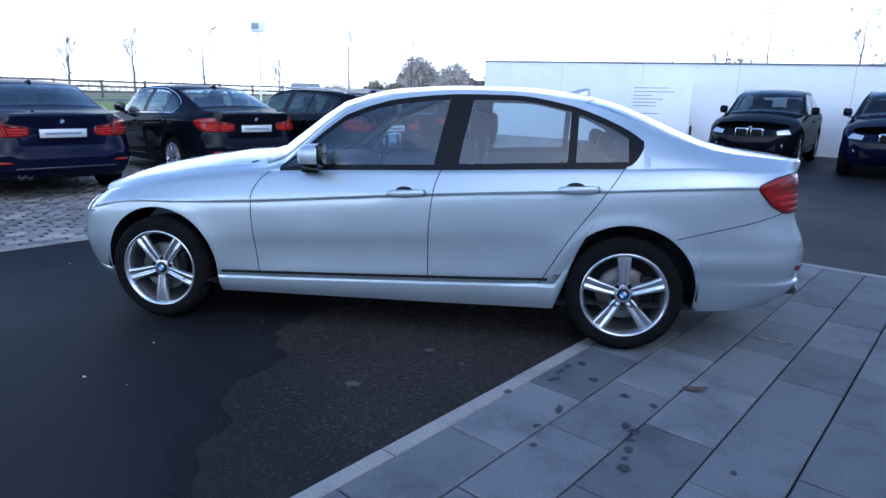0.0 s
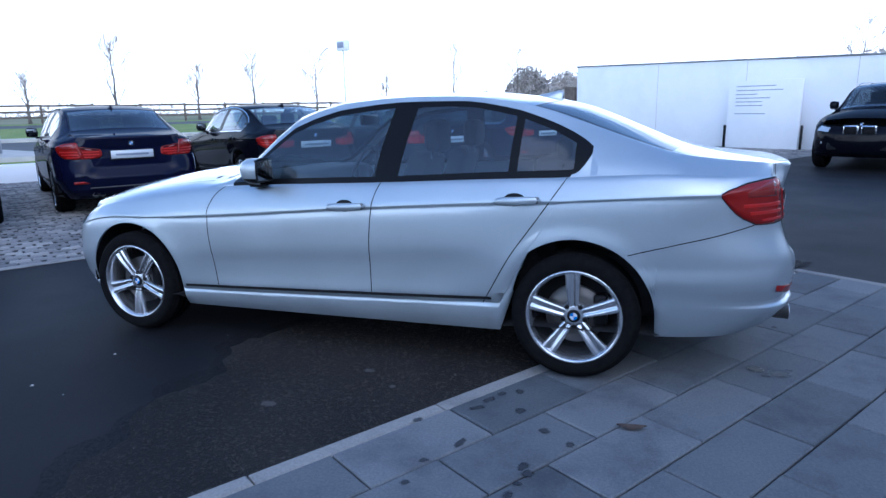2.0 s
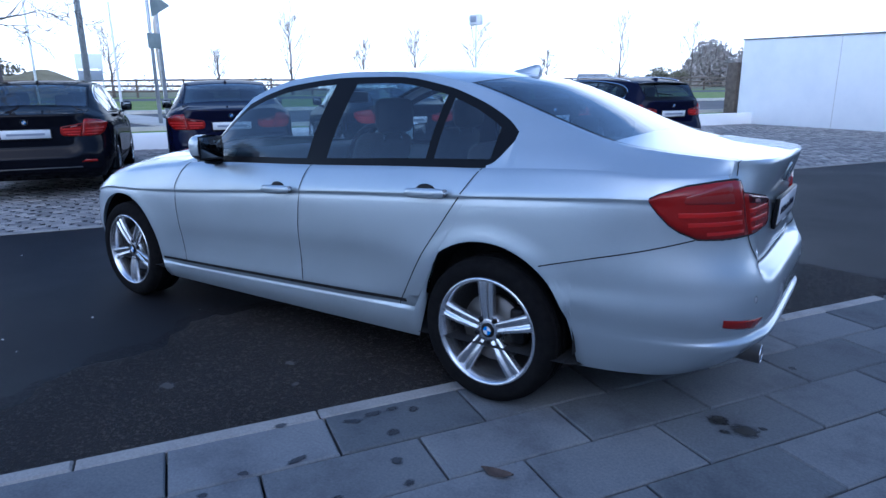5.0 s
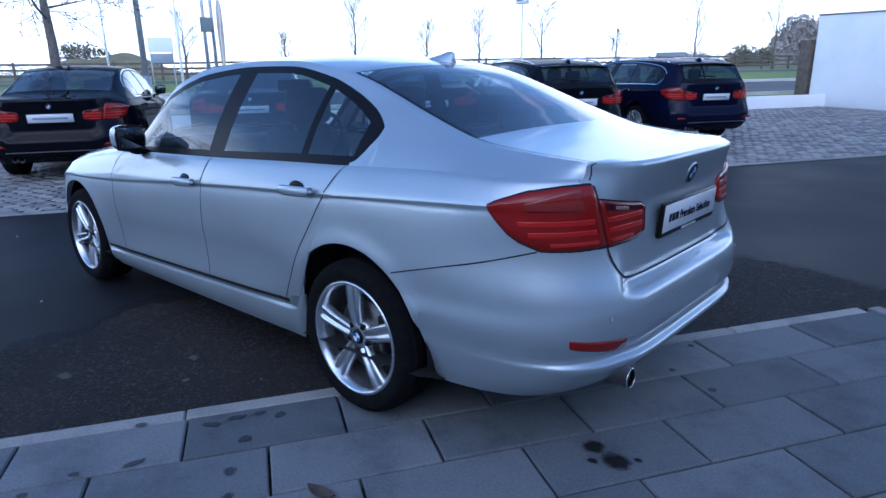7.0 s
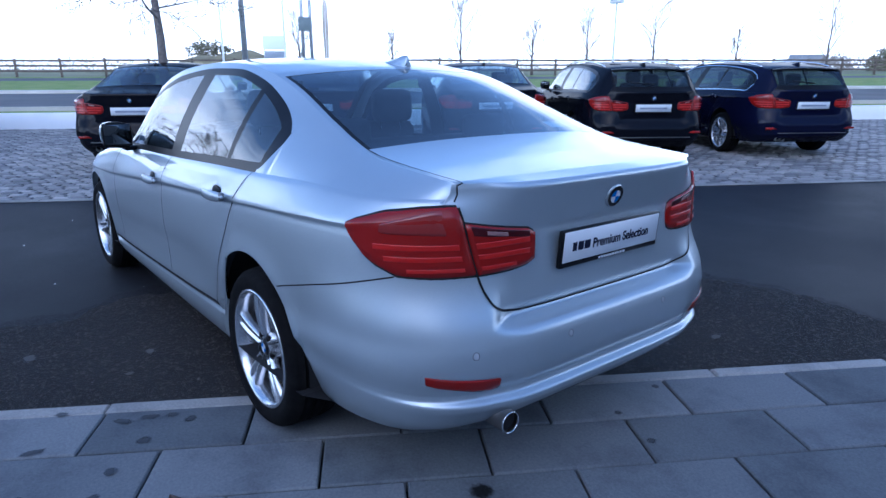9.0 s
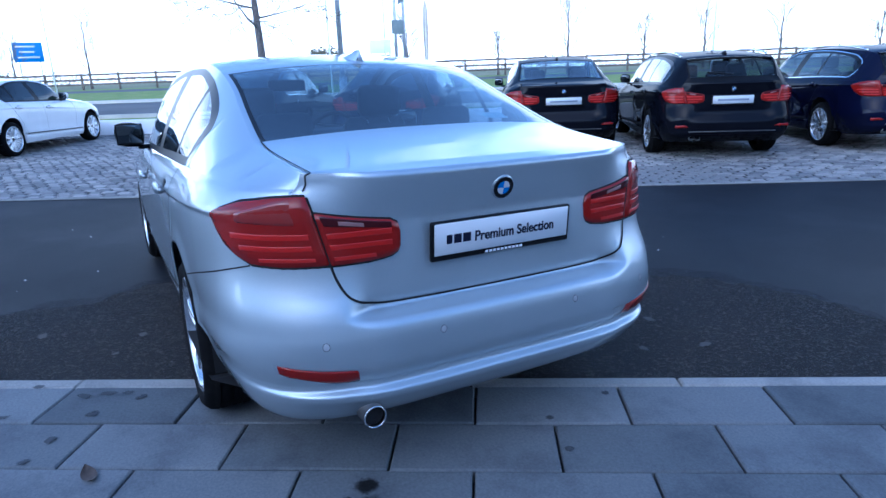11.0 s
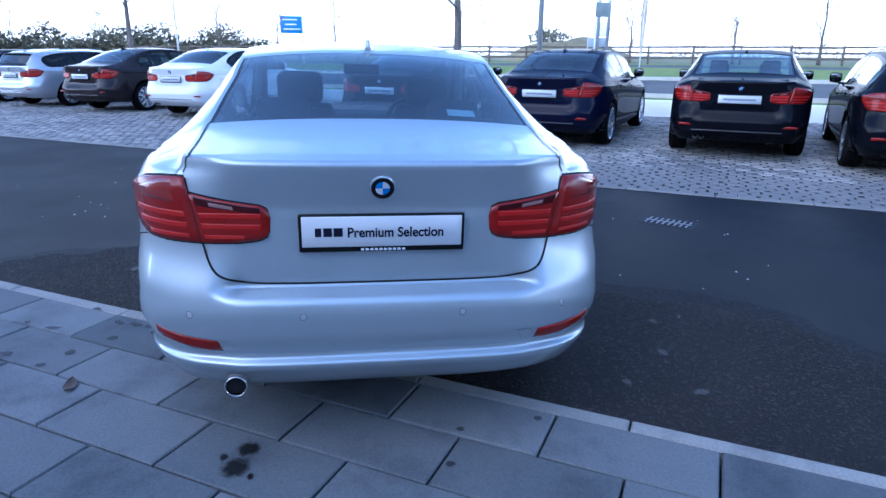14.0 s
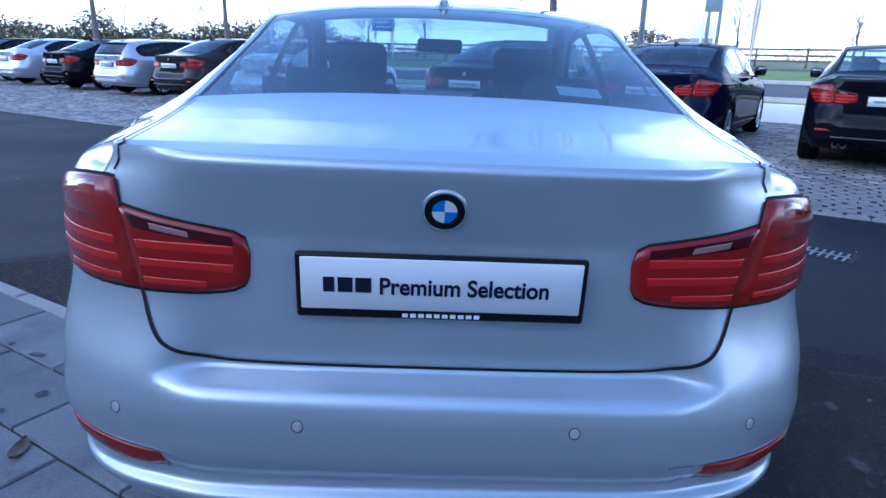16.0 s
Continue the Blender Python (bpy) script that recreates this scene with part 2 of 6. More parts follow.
M = {
    "asphalt": mat_asphalt("asphalt", (0.0118, 0.0123, 0.015), 0.62, 0.18),
    "dry_asphalt": mat_asphalt("dry_asphalt", (0.042, 0.0385, 0.036), 0.80, 0.16, 0.55),
    "half_dry": mat_asphalt("half_dry_asphalt", (0.034, 0.032, 0.031), 0.74, 0.16, 0.0),
    "tarmac": mat_tarmac_far(),
    "slab": mat_slab("paving_slab", (0.118, 0.128, 0.136), (0.200, 0.210, 0.218)),
    "kerb": mat_slab("kerb_stone", (0.24, 0.235, 0.225), (0.34, 0.33, 0.31)),
    "cobble": mat_cobble(),
    "joint": mat_noisy("joint_sand", [(0.3, (0.022, 0.023, 0.026)), (0.7, (0.05, 0.05, 0.052))], 30, 0.9),
    "cobble_joint": mat_noisy("cobble_joint", [(0.3, (0.010, 0.010, 0.010)), (0.7, (0.028, 0.026, 0.025))], 20, 0.9),
    "grass": mat_noisy("grass", [(0.3, (0.13, 0.20, 0.035)), (0.5, (0.19, 0.26, 0.05)), (0.7, (0.26, 0.28, 0.09))], 1.2, 0.85, 25, 0.6, 0.03),
    "field": mat_noisy("field", [(0.35, (0.11, 0.13, 0.05)), (0.65, (0.21, 0.20, 0.10))], 0.05, 0.9),
    "white_render": mat_noisy("white_render", [(0.3, (0.82, 0.83, 0.84)), (0.55, (0.88, 0.88, 0.88)), (0.8, (0.90, 0.90, 0.90))], 0.9, 0.75, 40, 0.12, 0.003),
    "concrete": mat_noisy("pale_concrete", [(0.3, (0.42, 0.40, 0.36)), (0.7, (0.58, 0.55, 0.49))], 1.5, 0.8, 60, 0.2, 0.003),
    "coping": mat_noisy("coping_metal", [(0.3, (0.16, 0.17, 0.18)), (0.7, (0.26, 0.27, 0.28))], 3, 0.5),
    "fence_wood": mat_noisy("fence_wood", [(0.3, (0.07, 0.055, 0.043)), (0.7, (0.15, 0.12, 0.096))], 6, 0.8),
    "bark": mat_noisy("bark", [(0.3, (0.09, 0.078, 0.07)), (0.7, (0.19, 0.165, 0.145))], 14, 0.9, 30, 0.5, 0.01),
    "dry_grass": mat_noisy("dry_grass", [(0.3, (0.17, 0.145, 0.075)), (0.5, (0.24, 0.205, 0.11)), (0.7, (0.30, 0.25, 0.15))], 0.6, 0.9, 4, 0.6, 0.08),
    "twig": mat_noisy("twig", [(0.3, (0.10, 0.085, 0.07)), (0.7, (0.17, 0.145, 0.12))], 6, 0.9),
    "hedge": mat_noisy("hedge_leaf", [(0.3, (0.10, 0.10, 0.065)), (0.7, (0.20, 0.185, 0.13))], 1.0, 0.9),
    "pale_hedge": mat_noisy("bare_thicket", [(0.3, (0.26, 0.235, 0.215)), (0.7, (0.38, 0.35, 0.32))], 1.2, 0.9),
    "galvanised": mat_noisy("galvanised_steel", [(0.3, (0.34, 0.36, 0.38)), (0.7, (0.50, 0.52, 0.54))], 9, 0.42, metal=0.6),
    "sign_back": mat_noisy("sign_back", [(0.3, (0.17, 0.21, 0.21)), (0.7, (0.25, 0.29, 0.28))], 4, 0.5),
    "sign_blue": principled("sign_blue", (0.02, 0.19, 0.52), 0.4),
    "sign_white": principled("sign_white", (0.78, 0.80, 0.82), 0.45),
    "sign_grey": principled("sign_grey", (0.25, 0.28, 0.34), 0.45),
    "brass_brown": mat_noisy("faded_banner", [(0.3, (0.36, 0.30, 0.24)), (0.7, (0.55, 0.49, 0.42))], 2, 0.8),
    "showroom": mat_noisy("unseen_wall_grey", [(0.3, (0.27, 0.275, 0.28)), (0.7, (0.34, 0.345, 0.35))], 0.8, 0.5),
    "oil": mat_stain("oil_stain", (0.012, 0.012, 0.012), 0.4),
    "damp_mark": mat_stain("damp_mark", (0.045, 0.048, 0.054), 0.7),
    "scuff": mat_stain("dusty_scuff", (0.085, 0.08, 0.075), 0.9),
    "leaf": mat_noisy("dead_leaf", [(0.3, (0.05, 0.034, 0.026)), (0.7, (0.10, 0.068, 0.05))], 40, 0.7),
    "litter": principled("pale_grit", (0.5, 0.49, 0.46), 0.8),
    "silver": mat_paint("silver_paint", (0.45, 0.51, 0.55), 0.6, 0.38, 1.0),
    "navy": mat_paint("navy_paint", (0.004, 0.005, 0.020), 0.0, 0.4, 0.32, 0.0),
    "black": mat_paint("black_paint", (0.004, 0.0045, 0.008), 0.0, 0.4, 0.28, 0.0),
    "brown": mat_paint("dark_brown_paint", (0.022, 0.017, 0.019), 0.0, 0.4, 0.6, 0.0),
    "white": mat_paint("white_paint", (0.78, 0.79, 0.80), 0.0, 0.3),
    "palesilver": mat_paint("pale_silver_paint", (0.60, 0.62, 0.65), 0.55, 0.3),
    "trim": principled("satin_black_trim", (0.007, 0.007, 0.008), 0.3, spec=0.14),
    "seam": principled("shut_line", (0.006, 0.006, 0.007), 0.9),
    "rubber": mat_noisy("tyre_rubber", [(0.3, (0.005, 0.005, 0.006)), (0.7, (0.010, 0.010, 0.010))], 30, 0.85, spec=0.06),
    "alloy": principled("alloy_silver", (0.60, 0.62, 0.65), 0.26, 0.9, coat=0.6),
    "alloy_dark": principled("alloy_shadow_side", (0.20, 0.21, 0.22), 0.4, 0.8),
    "disc": principled("brake_disc", (0.13, 0.125, 0.12), 0.45, 0.8),
    "chrome": principled("chrome", (0.80, 0.81, 0.83), 0.08, 1.0),
    "glass": mat_glass("car_glass", (0.66, 0.76, 0.80), ior=1.85),
    # mirror glass: dark base colour puts in the reflection of dark surroundings
    "mirror_glass": principled("mirror_glass", (0.10, 0.11, 0.12), 0.05, 1.0),
    "glass_rear": mat_glass("rear_glass", (0.40, 0.53, 0.64), ior=1.72),
    "glass_dark": mat_glass("privacy_glass", (0.10, 0.12, 0.14)),
    "glass_mid": mat_glass("tinted_glass", (0.40, 0.46, 0.50)),
    "lamp_red": principled("red_lamp_lens", (0.22, 0.007, 0.005), 0.25, coat=0.45, spec=0.2),
    "lamp_bar": principled("red_light_bar", (0.42, 0.012, 0.009), 0.3, coat=0.45, spec=0.2),
    "lamp_dark": principled("smoked_red_lens", (0.22, 0.022, 0.018), 0.14, coat=0.8, spec=0.3),
    "lamp_top": principled("dark_lamp_band", (0.05, 0.006, 0.008), 0.14, coat=0.2, spec=0.2),
    "lamp_clear": principled("clear_lens", (0.30, 0.16, 0.15), 0.12, coat=0.6),
    "headlamp": principled("headlamp_lens", (0.55, 0.58, 0.62), 0.06, 0.3, coat=1.0),
    "plate_white": principled("plate_white", (0.64, 0.66, 0.68), 0.35, coat=0.3),
    "ink": principled("ink", (0.010, 0.012, 0.028), 0.6, spec=0.1),
    "roundel_blue": principled("roundel_blue", (0.02, 0.20, 0.60), 0.2, coat=1.0),
    "interior": mat_noisy("dark_upholstery", [(0.3, (0.012, 0.012, 0.014)), (0.7, (0.026, 0.025, 0.027))], 20, 0.8),
    "cream": principled("cream_lining", (0.42, 0.40, 0.36), 0.8),
    "sticker": principled("window_sticker", (0.55, 0.66, 0.62), 0.5),
}


# ---- mesh helpers ----
def mesh_object(name, verts, faces, mats, parent=None, label="", smooth=True, index=None, normals=None):
    """One mesh object; index gives a material number for each face."""
    me = bpy.data.meshes.new(name)
    me.from_pydata([tuple(map(float, v)) for v in verts], [], [tuple(int(i) for i in f) for f in faces])
    for m in mats if isinstance(mats, (list, tuple)) else [mats]:
        me.materials.append(m)
    if index is not None:
        me.polygons.foreach_set("material_index", index)
    if smooth:
        me.polygons.foreach_set("use_smooth", [True] * len(me.polygons))
    me.update()
    if normals is not None:
        me.normals_split_custom_set_from_vertices([tuple(map(float, n)) for n in normals])
    ob = new(name, me)
    if parent is not None:
        ob.parent = parent
    if label:
        ob["label"] = label
    return ob


def part(name, bm, material, parent, label="", smooth=True):
    me = bpy.data.meshes.new(name)
    bm.to_mesh(me)
    bm.free()
    me.materials.append(material)
    if smooth:
        me.polygons.foreach_set("use_smooth", [True] * len(me.polygons))
    ob = new(name, me)
    ob.parent = parent
    if label:
        ob["label"] = label
    return ob


def thing(name, m, label, category, group="", kind=""):
    ob = new(name)
    ob.matrix_world = m
    return tagged(ob, label, category, group, kind)


def box_bm(sx, sy, sz, centre=(0, 0, 0), bevel=0.0, segs=2, rot=None):
    bm = bmesh.new()
    bmesh.ops.create_cube(bm, size=1.0)
    bmesh.ops.scale(bm, vec=(sx, sy, sz), verts=bm.verts)
    if bevel > 0:
        bmesh.ops.bevel(bm, geom=list(bm.edges), offset=bevel, segments=segs, affect="EDGES", profile=0.5)
    if rot is not None:
        bmesh.ops.transform(bm, matrix=rot, verts=bm.verts)
    bmesh.ops.translate(bm, vec=centre, verts=bm.verts)
    return bm


def lathe(profile, axis, n, centre=(0, 0, 0)):
    """Verts and faces of a profile of (radius, along) turned round axis 'x', 'y' or 'z'."""
    verts, faces = [], []
    k = len(profile)
    for i in range(n):
        a = 2 * math.pi * i / n
        for r, h in profile:
            p, q = r * math.cos(a), r * math.sin(a)
            v = {"x": (h, p, q), "y": (p, h, q), "z": (p, q, h)}[axis]
            verts.append((v[0] + centre[0], v[1] + centre[1], v[2] + centre[2]))
    for i in range(n):
        j = (i + 1) % n
        for s in range(k - 1):
            f = (i * k + s, i * k + s + 1, j * k + s + 1, j * k + s)
            faces.append(f)
    return verts, faces


def tube(points, radii, n=8, cap=True):
    """Verts and faces of a round tube along points."""
    verts, faces = [], []
    pts = [Vector(p) for p in points]
    if isinstance(radii, (int, float)):
        radii = [radii] * len(pts)
    side = None
    for i, p in enumerate(pts):
        t = (pts[min(i + 1, len(pts) - 1)] - pts[max(i - 1, 0)]).normalized()
        if side is None:
            side = t.orthogonal().normalized()
        else:
            side = (side - t * side.dot(t)).normalized()
        up = t.cross(side)
        for k in range(n):
            a = 2 * math.pi * k / n
            verts.append(tuple(p + (side * math.cos(a) + up * math.sin(a)) * radii[i]))
    for i in range(len(pts) - 1):
        for k in range(n):
            q = (k + 1) % n
            faces.append((i * n + k, i * n + q, (i + 1) * n + q, (i + 1) * n + k))
    if cap:
        faces.append(tuple(range(n - 1, -1, -1)))
        faces.append(tuple(range((len(pts) - 1) * n, len(pts) * n)))
    return verts, faces


def curve(xs, ys):
    """A smooth curve through points, without overshoot."""
    xs, ys = np.array(xs, float), np.array(ys, float)
    h = np.diff(xs)
    dl = np.diff(ys) / h
    d = np.zeros(len(xs))
    for i in range(1, len(xs) - 1):
        if dl[i - 1] * dl[i] > 0:
            w1, w2 = 2 * h[i] + h[i - 1], h[i] + 2 * h[i - 1]
            d[i] = (w1 + w2) / (w1 / dl[i - 1] + w2 / dl[i])
    d[0], d[-1] = dl[0], dl[-1]

    def f(x):
        x = np.clip(np.asarray(x, float), xs[0], xs[-1])
        i = np.clip(np.searchsorted(xs, x) - 1, 0, len(h) - 1)
        t = (x - xs[i]) / h[i]
        return (ys[i] * (2 * t**3 - 3 * t**2 + 1) + d[i] * h[i] * (t**3 - 2 * t**2 + t)
                + ys[i + 1] * (3 * t**2 - 2 * t**3) + d[i + 1] * h[i] * (t**3 - t**2))
    return f


# ---- motor cars: one shell builder for all ----
RISE = curve([0, 0.36, 0.42, 0.47, 0.55, 0.621, 0.70, 0.945, 1.034, 1.12, 1.30, 1.40, 1.46], [0, 0, 0.003, 0.014, 0.026, 0.036, 0.032, 0.032, 0.030, 0.020, 0.022, 0.024, 0.030])


def body_rise(x, z):
    """How much taller the saloon in front stands than the common shell; less along the doors."""
    k = float(np.interp(x, [0.2, 1.3, 1.9], [0.25, 0.35, 1.0]))
    b = float(np.interp(z, [1.0, 1.14], [1.0, 0.0]))
    return float(RISE(z)) * (1 - (1 - k) * b)


def style(**changes):
    s = dict(
        crease=([-2.1, -1.5, -1.2, -0.9, 0.28, 1.0, 1.6, 2.05], [0.62, 0.738, 0.744, 0.757, 0.838, 0.875, 0.895, 0.902]),
        belt=([-2.1, -1.9, -1.5, -1.0, -0.655, 0.48, 1.03, 1.4, 1.7, 2.05], [0.70, 0.755, 0.832, 0.898, 0.936, 0.973, 0.992, 1.0, 1.002, 0.988]),
        rail_y=([-2.1, -1.9, -1.5, -1.0, -0.72, -0.5, -0.2, 0.1, 0.5, 1.0, 1.3, 1.6, 1.87, 2.1, 2.34], [0.55, 0.65, 0.715, 0.742, 0.755, 0.735, 0.685, 0.635, 0.608, 0.602, 0.606, 0.630, 0.645, 0.632, 0.618]),
        rail_z=([-2.1, -1.9, -1.5, -1.0, -0.72, -0.6, -0.45, -0.228, 0.06, 0.38, 0.7, 1.02, 1.2, 1.4, 1.6, 1.75, 1.9, 2.05, 2.34], [0.71, 0.79, 0.876, 0.936, 0.962, 1.0, 1.115, 1.298, 1.384, 1.404, 1.398, 1.362, 1.318, 1.25, 1.178, 1.126, 1.083, 1.060, 1.032]),
        bow=([-2.1, -1.0, -0.72, -0.1, 0.5, 1.0, 1.25, 1.85, 2.34], [-0.06, -0.17, -0.22, -0.14, 0.0, 0.09, 0.12, 0.07, 0.045]),
        crown=([-2.1, -1.5, -1.0, -0.72, -0.4, 0.0, 0.5, 1.0, 1.4, 1.87, 2.1, 2.34], [0.03, 0.06, 0.072, 0.065, 0.058, 0.042, 0.034, 0.036, 0.040, 0.030, 0.018, 0.006]),
        win_top=([-0.62, -0.45, -0.228, 0.06, 0.384, 0.705, 1.02, 1.2, 1.328, 1.42, 1.468], [0.945, 1.07, 1.25, 1.342, 1.370, 1.367, 1.320, 1.262, 1.205, 1.150, 1.108]),
        win_tip=(1.37, 1.468, 1.106),
        panes=((-0.575, 0.315), (0.455, 1.06), (1.105, 1.385)),
        screen=(-0.70, 0.02), rear_glass=(1.13, 1.83), face_glass=None,
        rear_c=([0.225, 0.27, 0.31, 0.355, 0.390, 0.401, 0.409, 0.416, 0.433, 0.440, 0.447, 0.49, 0.54, 0.572, 0.592, 0.602, 0.609, 0.615, 0.622, 0.630, 0.66, 0.72, 0.80, 0.862, 0.876, 0.890, 0.94, 0.98, 1.008, 1.020, 1.029, 1.036],
                [2.23, 2.315, 2.370, 2.414, 2.440, 2.441, 2.426, 2.419, 2.417, 2.425, 2.436, 2.443, 2.447, 2.442, 2.429, 2.396, 2.372, 2.360, 2.362, 2.366, 2.371, 2.371, 2.369, 2.3655, 2.3648, 2.3668, 2.380, 2.392, 2.400, 2.401, 2.396, 2.384]),
        rear_s=([0.225, 0.27, 0.31, 0.355, 0.390, 0.401, 0.409, 0.416, 0.433, 0.440, 0.447, 0.49, 0.54, 0.58, 0.63, 0.68, 0.75, 0.86, 0.95, 1.012, 1.036],
                [2.23, 2.315, 2.368, 2.406, 2.430, 2.431, 2.416, 2.409, 2.407, 2.415, 2.426, 2.433, 2.438, 2.430, 2.412, 2.395, 2.380, 2.372, 2.372, 2.371, 2.367]),
        lip=1.034, arch_r=0.383, arch_z=0.335, detail=1.0, scale=(1, 1, 1),
    )
    s.update(changes)
    return s


PROF_SILL = curve([0, 0.25, 0.6, 0.93, 1.0], [0.838, 0.858, 0.869, 0.872, 0.862])
PROF_LOW = curve([0, 0.05, 0.12, 0.22, 0.38, 0.6, 0.84, 0.94, 0.982, 1.0], [0.866, 0.884, 0.887, 0.8862, 0.890, 0.9018, 0.9030, 0.9000, 0.8972, 0.9035])
PROF_ENDS = curve([0, 0.04, 0.3, 0.6, 0.84, 0.94, 0.982, 1.0], [0.860, 0.874, 0.893, 0.9030, 0.9028, 0.9000, 0.8972, 0.9035])
PROF_BUMPER = curve([0.225, 0.30, 0.38, 0.440, 0.462, 0.472, 0.482, 0.52, 0.56], [0.790, 0.826, 0.856, 0.874, 0.882, 0.893, 0.8985, 0.8995, 0.8965])
PROF_UP = curve([0, 0.1, 0.4, 0.75, 0.92, 1.0], [0.9035, 0.9015, 0.888, 0.868, 0.853, 0.838])
P_REAR = curve([0.3, 0.6, 0.76, 0.92, 1.05], [5.0, 4.6, 4.05, 4.0, 4.0])
NOSE = curve([0.2, 0.3, 0.45, 0.6, 0.70, 0.78], [-2.03, -2.125, -2.17, -2.155, -2.10, -1.99])
X0R, X0F, PF = 1.405, -1.15, 3.6
ARCH = ((-1.39, 0.335), (1.405, 0.335))


class Shell:
    """The outer skin of a car as a function of place, on its near side (y < 0 is made by mirroring)."""

    def __init__(self, st):
        self.st = st
        self.crease, self.belt = curve(*st["crease"]), curve(*st["belt"])
        self.rail_y, self.rail_z = curve(*st["rail_y"]), curve(*st["rail_z"])
        self.bow, self.crown, self.win_top = curve(*st["bow"]), curve(*st["crown"]), curve(*st["win_top"])
        self.rear_c, self.rear_s = curve(*st["rear_c"]), curve(*st["rear_s"])

    def sill(self, x):
        return 0.326 + 0.031 * np.clip(x, -1.2, 1.2)

    def bottom(self, x):
        return 0.2 + 0.007 * x + 0.024 * max(0.0, min(1.0, (x - 1.5) / 0.6)) + 0.02 * max(0.0, min(1.0, (-1.5 - x) / 0.4))

    def arch(self, x):
        for cx, cz in ARCH:
            r = self.st["arch_r"] if cx > 0 else self.st["arch_r"] - 0.008
            if abs(x - cx) < r:
                z = z0 = cz + math.sqrt(r * r - (x - cx) ** 2)
                if self.st.get("tall"):
                    for _ in range(4):
                        z = z0 - body_rise(x, z)
                return z
        return self.bottom(x)

    def prof(self, x, z):
        x = min(max(x, -2.0), 2.05)
        zs, zc, zt = float(self.sill(x)), float(self.crease(x)), float(self.belt(x))
        if x > 1.62 and z < 0.56:
            y = float(PROF_BUMPER(z))
        elif z < zs:
            y = float(PROF_SILL((z - self.bottom(x)) / (zs - self.bottom(x))))
        elif z < zc:
            t = (z - zs) / (zc - zs)
            w = float(np.interp(x, [-1.1, -0.7, 0.7, 1.05], [0, 1, 1, 0]))
            y = float(PROF_LOW(t)) * w + float(PROF_ENDS(t)) * (1 - w)
        else:
            y = float(PROF_UP((z - zc) / (zt - zc)))
        for cx, cz in ARCH:
            up = body_rise(x, z) if self.st.get("tall") else 0.0
            dd = math.hypot(x - cx, z + up - cz) - self.st["arch_r"]
            if z > cz - 0.1:
                y += (0.007 if cx > 0 else 0.004) * math.exp(-(dd / 0.05) ** 2)
        return y * (1 - 0.012 * ((x - 0.3) / 1.5) ** 2 if -1.2 < x < 1.5 else 1 - 0.012 * min(1.0, abs(x - 0.3) / 1.5) ** 2)

    def reach(self, y, z):
        w = min(1.0, max(0.0, (abs(y) - 0.44) / 0.12))
        w = w * w * (3 - 2 * w)
        return (1 - w) * float(self.rear_c(z)) + w * float(self.rear_s(z))

    def side(self, x, z):
        """Half width at x, z."""
        y = self.prof(x, z)
        if x > X0R:
            p = float(P_REAR(z))
            q = min(1.0, (x - X0R) / (self.reach(y, z) - X0R))
            y *= max(0.0, 1 - q ** p) ** (1 / p)
        elif x < X0F:
            q = min(1.0, (X0F - x) / (X0F - float(NOSE(z))))
            y *= max(0.0, 1 - q ** PF) ** (1 / PF)
        return y

    def face(self, y, z):
        """x of the tail at y, z."""
        p, w = float(P_REAR(z)), self.prof(2.05, z)
        q = min(1.0, abs(y) / w)
        return X0R + (self.reach(y, z) - X0R) * max(0.0, 1 - q ** p) ** (1 / p)

    def wrap(self, k, z, x0=2.05):
        """A point round the rear corner: k = 0 on the flank at x0, 1 in the middle of the tail."""
        p, w = float(P_REAR(z)), self.prof(2.05, z)
        a = self.reach(0.7, z) - X0R
        f0 = math.asin(min(1.0, ((x0 - X0R) / a) ** (p / 2)))
        f = f0 + (math.pi / 2 - f0) * k
        y = w * max(0.0, math.cos(f)) ** (2 / p)
        return self.face(y, z), y

    def wrap_front(self, k, z, x0=-1.85):
        w = self.prof(-2.0, z)
        a = X0F - float(NOSE(z))
        f0 = math.asin(min(1.0, ((X0F - x0) / a) ** (PF / 2)))
        f = f0 + (math.pi / 2 - f0) * k
        return X0F - a * math.sin(f) ** (2 / PF), w * max(0.0, math.cos(f)) ** (2 / PF)

    def at(self, k, z):
        """Place and outward normal on the rear corner and tail (k as in wrap), on the y < 0 side."""
        def q(kk, zz):
            x, y = self.wrap(kk, zz)
            return Vector((x, -y, zz))
        c = q(k, z)
        e = 0.006
        n = (q(min(1, k + e), z) - q(max(0, k - e), z)).cross(q(k, z + e) - q(k, z - e)).normalized()
        if n.x * 1.0 - n.y * 0.3 < 0:
            n = -n
        return c, n

    def on_side(self, x, z):
        def q(xx, zz):
            return Vector((xx, -self.side(xx, zz), zz))
        e = 0.004
        n = (q(x + e, z) - q(x - e, z)).cross(q(x, z + e) - q(x, z - e)).normalized()
        return q(x, z), (n if n.y < 0 else -n)

    def on_tail(self, y, z):
        def q(yy, zz):
            return Vector((self.face(yy, zz), yy, zz))
        e = 0.004
        n = (q(y + e, z) - q(y - e, z)).cross(q(y, z + e) - q(y, z - e)).normalized()
        return q(y, z), (n if n.x > 0 else -n)

    def lean(self, x):
        return float(np.interp(x, [-0.6, 0.1, 0.36, 0.6, 1.0, 1.5], [0, 0.15, 0.2, 0.15, 0.05, 0]))

